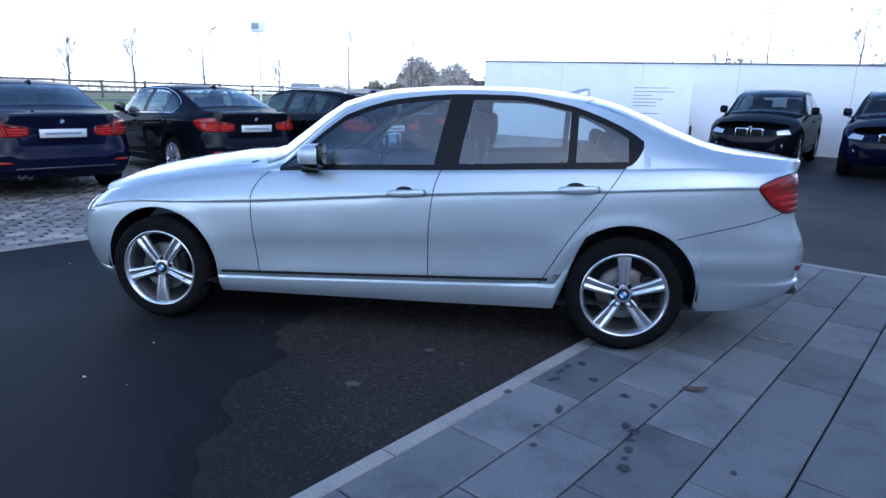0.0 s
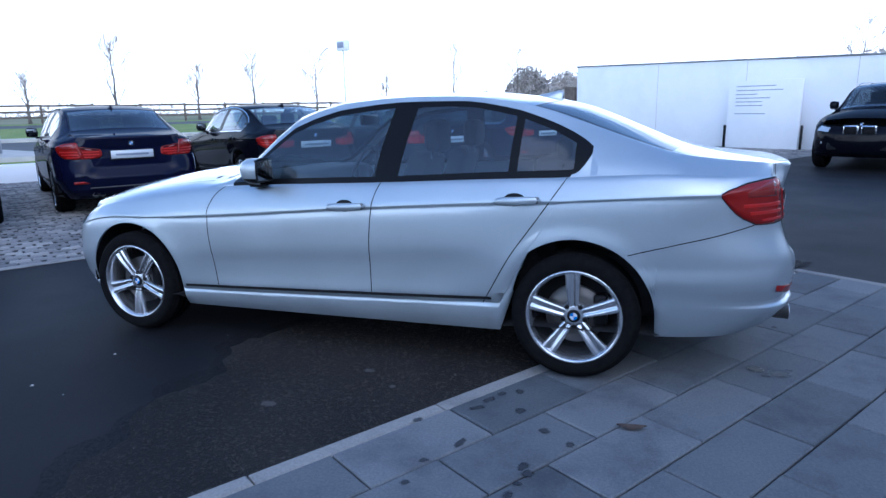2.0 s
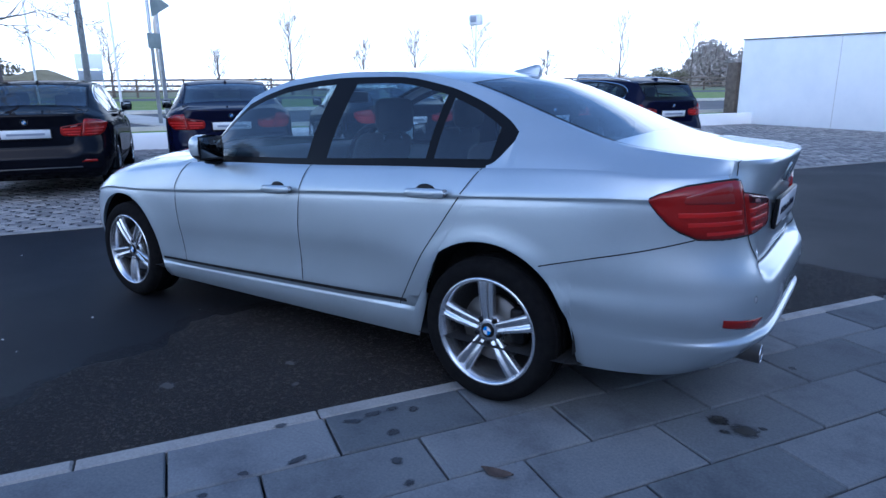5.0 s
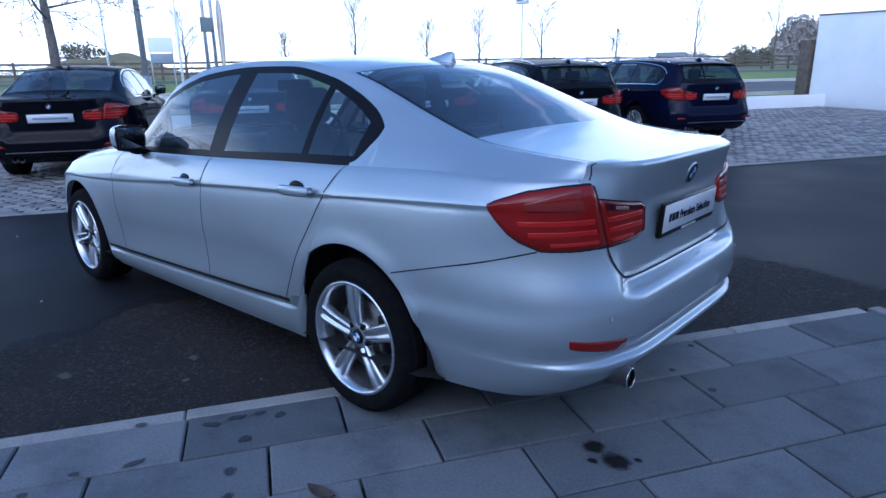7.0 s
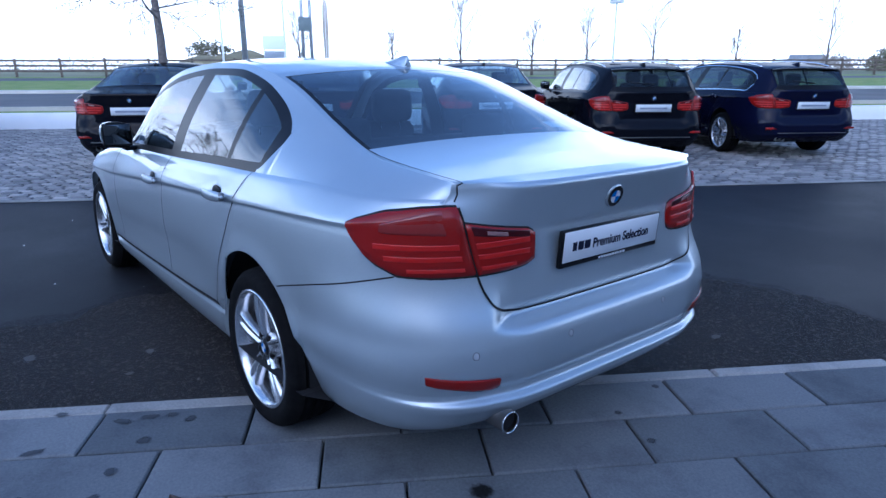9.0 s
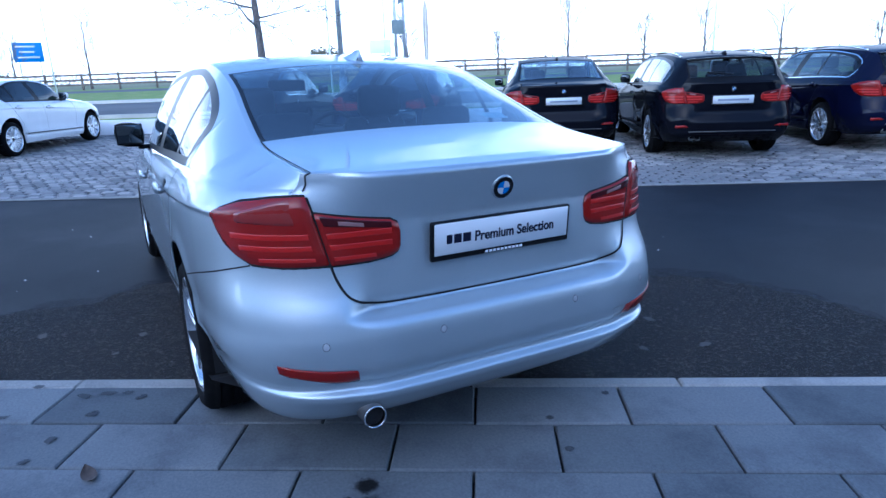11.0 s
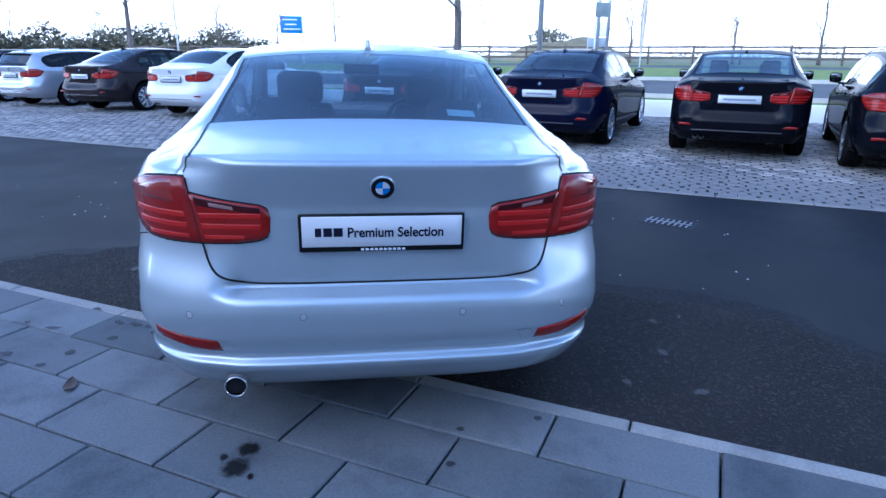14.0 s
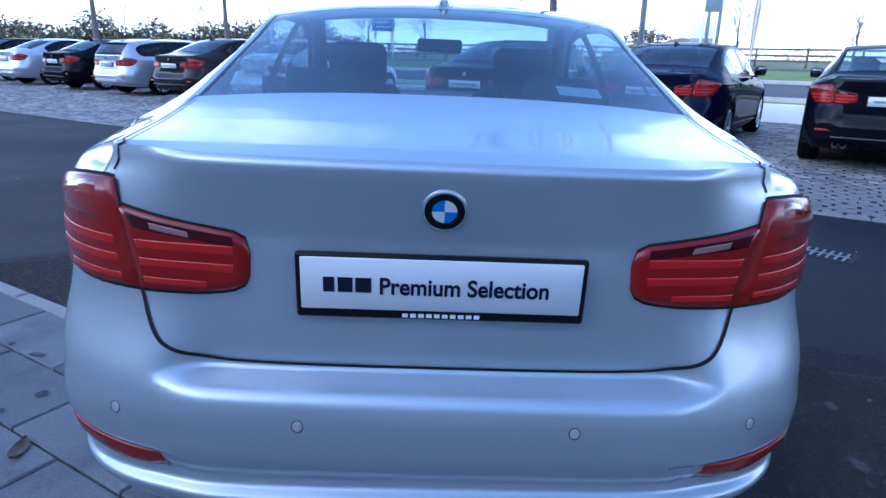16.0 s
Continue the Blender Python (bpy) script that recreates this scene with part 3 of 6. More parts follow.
    def upper(self, x, f):
        """The upper flank at column x: f = 0 at the belt, 1 at the rail."""
        zt, zr, yr = float(self.belt(x)), float(self.rail_z(x)), float(self.rail_y(x))
        yt = self.side(x, zt)
        z = zt + (zr - zt) * f
        y = yt + (yr - yt) * f + 0.022 * 4 * f * (1 - f) * (1 if -0.8 < x < 1.9 else 0.4)
        return Vector((x + self.lean(x) * (z - zt), -y, z))

    def top(self, x, v, end=None):
        """The upper skin at column x: v = 0 at the rail, 1 on the middle line."""
        r = self.upper(x, 1.0)
        e = 1 - v
        return Vector((r.x + float(self.bow(x)) * (1 - e * e), r.y * e, r.z + float(self.crown(x)) * (1 - abs(e) ** 2.4)))


def grid_normals(V):
    du = np.gradient(V, axis=0)
    dv = np.gradient(V, axis=1)
    n = np.cross(du, dv)
    return n / np.maximum(np.linalg.norm(n, axis=2, keepdims=True), 1e-9)


def patch(name, V, N, cells, mat, parent, flip, mirror=False, label="", offset=0.0):
    """A mesh from the chosen cells (i, j) of a grid."""
    ids, verts, norms, faces = {}, [], [], []

    def vid(i, j):
        if (i, j) not in ids:
            ids[(i, j)] = len(verts)
            p, n = V[i, j] + N[i, j] * offset, N[i, j]
            if mirror:
                p, n = p * (1, -1, 1), n * (1, -1, 1)
            verts.append(p)
            norms.append(n)
        return ids[(i, j)]
    for i, j in cells:
        f = (vid(i, j), vid(i + 1, j), vid(i + 1, j + 1), vid(i, j + 1))
        faces.append(f[::-1] if flip != mirror else f)
    if not faces:
        return None
    return mesh_object(name, verts, faces, mat, parent, label, True, None, norms)


def ribbon(name, pts, norms, width, mat, parent, mirror=False, lift=0.0015, label=""):
    """A thin strip along points that lie on a skin."""
    verts, faces = [], []
    for i, (p, n) in enumerate(zip(pts, norms)):
        t = (pts[min(i + 1, len(pts) - 1)] - pts[max(i - 1, 0)]).normalized()
        b = n.cross(t).normalized()
        for s in (-1, 1):
            q = p + b * (s * width / 2) + n * lift
            verts.append((q.x, -q.y if mirror else q.y, q.z))
    for i in range(len(pts) - 1):
        faces.append((2 * i, 2 * i + 1, 2 * i + 3, 2 * i + 2))
    return mesh_object(name, verts, faces, mat, parent, label)


def side_line(sh, knots, n=28):
    """Points and normals along a line on the flank through (x, z) knots."""
    k = np.linspace(0, 1, len(knots))
    fx, fz = curve(k, [a[0] for a in knots]), curve(k, [a[1] for a in knots])
    q = [sh.on_side(float(fx(t)), float(fz(t))) for t in np.linspace(0, 1, n)]
    return [a for a, _ in q], [b for _, b in q]


def tail_line(sh, knots, n=30):
    k = np.linspace(0, 1, len(knots))
    fy, fz = curve(k, [a[0] for a in knots]), curve(k, [a[1] for a in knots])
    q = [sh.on_tail(float(fy(t)), float(fz(t))) for t in np.linspace(0, 1, n)]
    return [a for a, _ in q], [b for _, b in q]


def wheel(parent, centre, side, radius=0.322, width=0.222, rim_r=0.228, spoke_sets=5, phase=90.0, detail=True):
    """tyre, rim, spokes, cap, bolts and disc; side -1 faces -y."""
    w = thing("wheel", Matrix.Translation(centre), "", "")
    w.parent = parent
    n = 64 if detail else 36
    h = width / 2
    pr = [(rim_r - 0.006, -h + 0.012), (rim_r + 0.012, -h + 0.002), (rim_r + 0.05, -h - 0.006), (radius - 0.022, -h + 0.004), (radius - 0.006, -h + 0.022), (radius, -h + 0.05)]
    for g in (-0.045, 0.0, 0.045):
        pr += [(radius, g - 0.018), (radius - 0.006, g - 0.014), (radius - 0.006, g - 0.008), (radius, g - 0.004)]
    pr += [(a, -b) for a, b in reversed(pr[:6])]
    v, f = lathe(pr, "y", n)
    mesh_object("tyre", v, f, M["rubber"], w, "black rubber tyre")
    rp = [(rim_r + 0.004, 0.0), (rim_r + 0.006, 0.008), (rim_r - 0.004, 0.012), (rim_r - 0.012, 0.004), (rim_r - 0.022, -0.02), (rim_r - 0.030, -0.08), (rim_r - 0.034, -0.17)]
    yo = side * (h - 0.012)
    v, f = lathe([(a, yo + side * b) for a, b in rp], "y", n)
    rim = mesh_object("rim", v, f, M["alloy"], w, "silver alloy rim")
    # hub and spokes: broad twin-ribbed arms
    hp = [(0.0, 0.0), (0.045, 0.002), (0.062, -0.004), (0.072, -0.016), (0.078, -0.05)]
    yh = side * (h - 0.034)
    v, f = lathe([(a, yh + side * b) for a, b in hp], "y", 40)
    mesh_object("hub", v, f, M["alloy"], w)
    rr = np.linspace(0.050, rim_r - 0.012, 10)
    for s in range(spoke_sets):
        a0 = radians(phase + s * 360.0 / spoke_sets)
        verts, faces = [], []
        prof = [(-1.0, -0.030), (-0.96, -0.006), (-0.80, 0.0), (-0.34, 0.0), (-0.20, -0.007), (0.20, -0.007), (0.34, 0.0), (0.80, 0.0), (0.96, -0.006), (1.0, -0.030)]
        for r in rr:
            half = 0.023 + 0.019 * (r / rim_r)
            rise = 0.004 + 0.018 * math.sin(min(1.0, (r - 0.04) / 0.17) * math.pi / 2) - 0.004 * (r / rim_r) ** 4
            for c, dpt in prof:
                px, pz = r * math.cos(a0) - c * half * math.sin(a0), r * math.sin(a0) + c * half * math.cos(a0)
                verts.append((px, yh + side * (rise + dpt), pz))
        m = len(prof)
        for i in range(len(rr) - 1):
            for j in range(m - 1):
                f4 = (i * m + j, i * m + j + 1, (i + 1) * m + j + 1, (i + 1) * m + j)
                faces.append(f4)
        mesh_object("spoke", verts, faces, M["alloy"], rim)
        if detail:
            b0 = a0 + math.pi / spoke_sets
            v, f = lathe([(0.0, 0.006), (0.010, 0.006), (0.0125, 0.001), (0.0125, -0.01)], "y", 10)
            v = [(x + 0.056 * math.cos(b0), yh + side * (y + 0.001), z + 0.056 * math.sin(b0)) for x, y, z in v]
            mesh_object("wheel_bolt", v, f, M["trim"], w, "dark wheel bolt")
    v, f = lathe([(0.0, 0.006), (0.028, 0.005), (0.034, 0.001), (0.034, -0.006)], "y", 28)
    v = [(x, yh + side * y, z) for x, y, z in v]
    cap = mesh_object("centre_cap", v, f, M["trim"], w, "dark centre cap with a blue and white disc")
    if detail:
        roundel(cap, Matrix.Translation((0, yh + side * 0.0075, 0)) @ pose(0, 0, 0, 90 if side < 0 else -90, 0, 0), 0.019, ring=False)
    v, f = lathe([(0.07, 0.0), (0.148, 0.0), (0.150, -0.006), (0.150, -0.02), (0.06, -0.02)], "y", 40)
    mesh_object("brake_disc", [(x, side * (h - 0.075) + side * y, z) for x, y, z in v], f, M["disc"], w)
    cal = box_bm(0.07, 0.06, 0.16, (0.125, side * (h - 0.085), 0.03), 0.015)
    part("brake_caliper", cal, M["trim"], w)
    # black disc added to give the shade seen between the spokes
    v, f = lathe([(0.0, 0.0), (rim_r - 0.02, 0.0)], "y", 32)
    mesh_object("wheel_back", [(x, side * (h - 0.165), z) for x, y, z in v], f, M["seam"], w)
    return w


def roundel(parent, m, r, ring=True):
    """Blue and white quartered disc with a dark ring, facing +z of m."""
    def disc(r0, r1, a0, a1, z, name, mat, n=18):
        verts, faces = [], []
        for i in range(n + 1):
            a = a0 + (a1 - a0) * i / n
            verts += [(r0 * math.cos(a), r0 * math.sin(a), z), (r1 * math.cos(a), r1 * math.sin(a), z)]
        for i in range(n):
            faces.append((2 * i, 2 * i + 1, 2 * i + 3, 2 * i + 2))
        mesh_object(name, [m @ Vector(v) for v in verts], faces, mat, parent)
    if ring:
        disc(0.0, r, 0, 2 * math.pi, 0.0, "badge_ring", M["trim"], 40)
        disc(r * 0.95, r * 1.0, 0, 2 * math.pi, 0.0012, "badge_rim", M["chrome"], 40)
    q = r * (0.60 if ring else 1.0)
    for i in range(4):
        disc(0.0, q, i * math.pi / 2, (i + 1) * math.pi / 2, 0.0012, "badge_quarter", M["roundel_blue"] if i % 2 else M["plate_white"])


def number_plate(parent, centre, lean, words=True, w=0.535, h=0.128, turn=90.0):
    """Dark frame with a white plate; the lettering on it where it can be read, else plain bars."""
    m = Matrix.Translation(centre) @ pose(0, 0, 0, 90, 0, turn) @ pose(0, 0, 0, lean, 0, 0)
    fr = box_bm(w, h, 0.018, (0, 0, 0), 0.006, 2)
    bmesh.ops.transform(fr, matrix=m, verts=fr.verts)
    fo = part("number_plate_frame", fr, M["trim"], parent, "black plastic number plate frame")
    pl = box_bm(w - 0.020, h - 0.026, 0.006, (0, 0.0065, 0.0085), 0.002, 1)
    bmesh.ops.transform(pl, matrix=m, verts=pl.verts)
    part("number_plate", pl, M["plate_white"], fo, "white plate")
    if words:
        cu = bpy.data.curves.new("lettering", "FONT")
        cu.body = "Premium Selection"
        cu.size = 0.046
        cu.offset = 0.0011
        cu.extrude = 0.0006
        ob = new("lettering", cu)
        dg = bpy.context.evaluated_depsgraph_get()
        me = bpy.data.meshes.new_from_object(ob.evaluated_get(dg))
        bpy.data.objects.remove(ob)
        xs = [v.co.x for v in me.vertices]
        x0, x1 = min(xs), max(xs)
        span = 0.310
        for v in me.vertices:
            v.co = m @ Vector((-0.113 + (v.co.x - x0) / (x1 - x0) * span, v.co.y - 0.011, 0.0122 + v.co.z))
        me.materials.clear()
        me.materials.append(M["ink"])
        t = new("lettering", me)
        t.parent = fo
        t["label"] = "dark blue lettering"
        for wx, ww in ((-0.206, 0.020), (-0.176, 0.027), (-0.143, 0.029)):
            bar = box_bm(ww, 0.029, 0.001, (wx, 0.0055, 0.0122), 0.0)
            bmesh.ops.transform(bar, matrix=m, verts=bar.verts)
            part("text_bar", bar, M["ink"], fo, smooth=False)
        for i in range(10):
            b = box_bm(0.0105, 0.0075, 0.001, (-0.066 + i * 0.0148, -0.0545, 0.0096), 0.0)
            bmesh.ops.transform(b, matrix=m, verts=b.verts)
            part("small_text_bar", b, M["sign_white"], fo, smooth=False)
    else:
        bar = box_bm(w * 0.74, 0.026, 0.001, (0, 0.004, 0.0122), 0.0)
        bmesh.ops.transform(bar, matrix=m, verts=bar.verts)
        part("text_bar", bar, M["sign_grey"], fo, smooth=False)
    return fo


def lens_patch(name, sh, ks, top, bot, mat, parent, mirror, lift, rows=6, edge=0.012, label=""):
    """A lamp cover that lies on the rear corner between two heights, its edges turned in."""
    cols = len(ks)
    fr = [0.0, 0.03] + list(np.linspace(0.2, 0.8, rows - 3)) + [0.97, 1.0]
    verts, faces = [], []
    for i, k in enumerate(ks):
        for f in fr:
            z = bot[i] + (top[i] - bot[i]) * f
            p, n = sh.at(k(z) if callable(k) else k, z)
            rim_ = 0.0 if (i in (0, cols - 1) or f in (0.0, 1.0)) else 1.0
            p = p + n * (lift * rim_ + 0.0005)
            verts.append((p.x, -p.y if mirror else p.y, p.z))
    m = len(fr)
    for i in range(cols - 1):
        for j in range(m - 1):
            f4 = (i * m + j, (i + 1) * m + j, (i + 1) * m + j + 1, i * m + j + 1)
            faces.append(f4[::-1] if mirror else f4)
    return mesh_object(name, verts, faces, mat, parent, label)


def car_columns(st):
    """Pairs (x at the sill, x at the belt) of the flank's columns."""
    ga, gb = [-1.9, -1.06, -0.655, 0.365, 1.36, 1.46, 1.8, 2.05], [-1.9, -1.06, -0.735, 0.30, 0.958, 1.40, 1.8, 2.05]
    bx = set()
    for cx, _ in ARCH:
        r = st["arch_r"] if cx > 0 else st["arch_r"] - 0.008
        for a in np.linspace(0, 180, 31):
            bx.add(round(cx + r * 0.99995 * math.cos(radians(a)), 5))
        bx.add(round(cx - r - 0.0015, 5))
        bx.add(round(cx + r + 0.0015, 5))
    pairs = [(b, float(np.interp(b, gb, ga))) for b in bx if -1.85 < b < 2.05]
    xt = [-0.655, 0.365, 1.36, -0.62]
    for a, b in st["panes"]:
        xt += [a, b, a - 0.02, b + 0.02] + list(np.linspace(a, b, 9)[1:-1])
    xt += [-0.8, -0.92, -1.85, -1.8, 1.468, 1.5, 1.54, 1.9, 1.97, 2.05, 1.85, *st["screen"], *st["rear_glass"]]
    for t in xt:
        if t <= 2.05:
            pairs.append((float(np.interp(t, ga, gb)), t))
    pairs.sort(key=lambda q: q[1])
    out = [pairs[0]]
    for q in pairs[1:]:
        if q[1] - out[-1][1] > 0.0004 or abs(q[0] - out[-1][0]) < 0.001 and q[1] - out[-1][1] > 0.0002:
            out.append(q)
    return out


F_B = [0, 0.04, 0.12, 0.22, 0.34, 0.46, 0.58, 0.70, 0.80, 0.88, 0.94, 0.972, 0.988, 1.0]
F_C = [0.06, 0.2, 0.4, 0.6, 0.78, 0.9, 1.0]
F_B_FINE = [0, 0.012, 0.028, 0.045, 0.058, 0.068, 0.078, 0.086, 0.094, 0.104, 0.116, 0.13, 0.18, 0.24, 0.30, 0.34, 0.365, 0.39, 0.405, 0.42, 0.432, 0.442, 0.455, 0.47, 0.50, 0.55, 0.61, 0.68, 0.75, 0.82, 0.88, 0.915, 0.93, 0.945, 0.96, 0.975, 0.988, 1.0]
F_C_FINE = [0.05, 0.15, 0.3, 0.45, 0.6, 0.75, 0.85, 0.91, 0.96, 1.0]
V_TOP = [0, 0.03, 0.055, 0.08, 0.11, 0.18, 0.28, 0.4, 0.52, 0.64, 0.76, 0.88, 1.0]


def build_car(st, paint, m, label, hero=False, group="", glass=("glass", "glass", "glass_rear"), words=False, lamps=True, front=False, spokes=5, wheel_phase=90.0, chrome_window=False):
    sh = Shell(st)
    car = thing("car", m, label, "car", group)
    P = M[paint]
    cols = car_columns(st)
    nose_k = [1.0, 0.85, 0.7, 0.55, 0.42, 0.3, 0.2, 0.1]
    tail_k = [0.06, 0.12, 0.18, 0.24, 0.30, 0.36, 0.42, 0.48, 0.54, 0.60, 0.66, 0.72, 0.78, 0.85, 0.92, 1.0]
    f_b, f_c = (F_B_FINE, F_C_FINE) if hero else (F_B, F_C)
    if hero:
        tail_k = [0.03 + 0.97 * i / 46 for i in range(47)]
    kinds = [("F", k) for k in nose_k] + [("S", c) for c in cols] + [("R", k) for k in tail_k]
    # lower skin
    rows = []
    for kind, c in kinds:
        if kind == "S":
            xb, xt = c

            def fx(z, xb=xb, xt=xt):
                return xb + (xt - xb) * min(1.0, max(0.0, (z - 0.36) / 0.62))
            zb = sh.arch(xb)
            for _ in range(40):
                zb = 0.5 * zb + 0.5 * sh.arch(fx(zb))
            xr = xb
            zc, zt = float(sh.crease(xt)), float(sh.belt(xt))
        elif kind == "F":
            xr, zb = -2.0, 0.22
            zc, zt = 0.645 + 0.02 * (1 - c), 0.705 + 0.04 * (1 - c)
        else:
            xr, zb = 2.05, 0.236 + 0.02 * c
            w = min(1.0, max(0.0, (0.636 - sh.wrap(c, 1.0)[1]) / 0.012))
            zc, zt = float(sh.crease(2.05)), float(sh.belt(2.05)) + (st["lip"] - float(sh.belt(2.05))) * w * w * (3 - 2 * w)
        z1 = max(float(sh.sill(xr)), zb + 0.012)
        zc = max(zc, z1 + 0.05)
        zz = list(zb + (z1 - zb) * np.array([0, 0.3, 0.6, 0.85, 0.95])) + list(z1 + (zc - z1) * np.array(f_b)) + list(zc + (zt - zc) * np.array(f_c))
        line = []
        for z in zz:
            if kind == "S":
                x = fx(z)
                y = sh.side(x, z)
            elif kind == "F":
                x, y = sh.wrap_front(c, z)
            else:
                x, y = sh.wrap(c, z)
            line.append((x, -y, z))
        rows.append(line)
    V = np.array(rows)
    N = -grid_normals(V)
    if np.mean(N[len(nose_k):len(nose_k) + len(cols), 10, 1]) > 0:
        N = -N
    flip = False
    if np.dot(np.cross(V[21, 10] - V[20, 10], V[20, 11] - V[20, 10]), N[20, 10]) < 0:
        flip = True
    nf, ns = len(nose_k), len(cols)
    jd = 5                                   # first row of the doors
    top_row = V.shape[1] - 1
    xt = np.array([c[1] for c in cols])

    def ci(x):
        return nf + int(np.argmin(np.abs(xt - x)))
    c1, c2, c3 = ci(-0.655), ci(0.365), ci(1.36)
    groups = {"body": [], "door_f": [], "door_r": [], "bumper_r": [], "boot": [], "bumper_f": []}
    for i in range(V.shape[0] - 1):
        for j in range(top_row):
            cxyz = V[i:i + 2, j:j + 2].mean(axis=(0, 1))
            if c1 <= i < c2 and j >= jd:
                groups["door_f"].append((i, j))
            elif c2 <= i < c3 and j >= jd:
                groups["door_r"].append((i, j))
            elif cxyz[0] > 1.6 and abs(cxyz[1]) < 0.571 + 0.228 * (cxyz[2] - 0.763) and cxyz[2] > 0.622 + 0.10 * max(0.0, (abs(cxyz[1]) - 0.47) / 0.08) and cxyz[0] > 2.2:
                groups["boot"].append((i, j))
            elif cxyz[0] > 1.6 and cxyz[2] < 0.626 + (cxyz[0] - 1.653) * 0.275:
                groups["bumper_r"].append((i, j))
            elif cxyz[0] < -1.72 and cxyz[2] < 0.62:
                groups["bumper_f"].append((i, j))
            else:
                groups["body"].append((i, j))
    pieces = {}
    for mirror in (False, True):
        for key, nm in (("body", "body_side"), ("door_f", "front_door"), ("door_r", "rear_door"), ("bumper_r", "rear_bumper"), ("boot", "boot_panel"), ("bumper_f", "front_bumper")):
            pieces[(key, mirror)] = patch(nm, V, N, groups[key], P, car, flip, mirror)
    # upper flank: belt to rail, with the window band
    tail_cols = []
    for t, k in enumerate(tail_k):
        i = nf + ns + t
        tail_cols.append(i)
        if abs(V[i, top_row, 1]) <= 0.618:
            break
    ucols = list(range(nf, nf + ns)) + tail_cols
    xs = [V[i, top_row, 0] for i in ucols]
    tip0, tip1, ztip = st["win_tip"]
    wx0, wx1 = st["win_top"][0][0], tip1
    U, has = [], []
    for q, i in enumerate(ucols):
        x = xs[q]
        base = V[i, top_row]
        last = q == len(ucols) - 1
        zt, zr = base[2], float(sh.rail_z(x))
        inside = wx0 <= x <= wx1
        if inside and zr - zt > 0.02:
            zb = zt + 0.010
            if x > tip0:
                zb = zb + (ztip - zb) * ((x - tip0) / (tip1 - tip0)) ** 2.2
            zw = max(float(sh.win_top(x)), zb + 0.004)
            h = zw - zb
            e = min(0.022, h * 0.3)
            zz = [zt, zb, zb + e] + [zb + e + (h - 2 * e) * f for f in (0.2, 0.4, 0.6, 0.8, 1.0)] + [zw, zw + (zr - zw) * 0.25, zw + (zr - zw) * 0.6, zr]
        else:
            zz = [zt + (zr - zt) * f for f in np.linspace(0, 1, 12)]
        line = []
        for z in zz:
            f = (z - zt) / (zr - zt) if zr - zt > 1e-4 else 1.0
            if q >= ns:
                p = Vector(base).lerp(sh.upper(x, 1.0), f) if not last else Vector(base)
            else:
                p = sh.upper(x, f)
            if f == 0.0:
                p = Vector(base)
            line.append((p.x, p.y, p.z))
        U.append(line)
        has.append(inside)
    U = np.array(U)
    NU = grid_normals(U)
    mid = int(np.argmin(np.abs(np.array(xs) - 0.6)))
    if NU[mid, 5, 1] > 0:
        NU = -NU
    uflip = np.dot(np.cross(U[mid + 1, 5] - U[mid, 5], U[mid, 6] - U[mid, 5]), NU[mid, 5]) < 0
    skin, frame_, panes = [], [], [[] for _ in st["panes"]]
    for q in range(len(xs) - 1):
        xm = 0.5 * (xs[q] + xs[q + 1])
        for j in range(11):
            if has[q] and has[q + 1] and 1 <= j <= 8:
                w = [n for n, (a, b) in enumerate(st["panes"]) if a <= xm <= b]
                if w and 2 <= j <= 6:
                    panes[w[0]].append((q, j))
                else:
                    frame_.append((q, j))
            elif has[q] and has[q + 1] and j == 0 and xm < tip0:
                frame_.append((q, j))
            else:
                skin.append((q, j))
    for mirror in (False, True):
        patch("upper_flank", U, NU, skin, P, car, uflip, mirror)
        patch("window_surround", U, NU, frame_, M["trim"], car, uflip, mirror, "satin black window surround")
        for n, cells in enumerate(panes):
            ob = patch("side_window", U, NU, cells, M[glass[0] if n == 0 else glass[1]], car, uflip, mirror, "tinted side window", 0.0)
            if ob:
                ob.visible_shadow = False
        if chrome_window:
            q = [i for i, h in enumerate(has) if h]
            for j, nm in ((9, "chrome_strip"), (1, "chrome_strip")):
                pts = [Vector(U[i, j]) for i in q]
                nr = [Vector(NU[i, j]) for i in q]
                ribbon(nm, pts, nr, 0.014, M["chrome"], car, mirror, 0.003, "chrome window strip")
    # top skin: bonnet, screen, roof, rear window, boot lid
    face_top = [V[i, top_row] for i in range(tail_cols[-1], V.shape[0])]
    fy = [-p[1] for p in face_top][::-1]
    fxs = [p[0] for p in face_top][::-1]
    fzs = [p[2] for p in face_top][::-1]
    T = []
    for q in range(len(xs)):
        line = []
        for v in V_TOP:
            if q == len(xs) - 1:
                y = abs(V[tail_cols[-1], top_row, 1]) * (1 - v)
                line.append((float(np.interp(y, fy, fxs)), -y, float(np.interp(y, fy, fzs))))
            else:
                p = sh.top(xs[q], v)
                r = Vector(U[q, 11])
                p = r * (1 - min(1, v / 0.03)) + p * min(1, v / 0.03) if v < 0.03 else p
                line.append((p.x, p.y, p.z))
        T.append(line)
    T = np.array(T)
    NT = grid_normals(T)
    if NT[mid, 6, 2] < 0:
        NT = -NT
    tflip = np.dot(np.cross(T[mid + 1, 6] - T[mid, 6], T[mid, 7] - T[mid, 6]), NT[mid, 6]) < 0
    cells = {"bonnet": [], "screen": [], "screen_edge": [], "roof": [], "rear_window": [], "rear_edge": [], "boot_lid": []}
    s0, s1 = st["screen"]
    g0, g1 = st["rear_glass"]
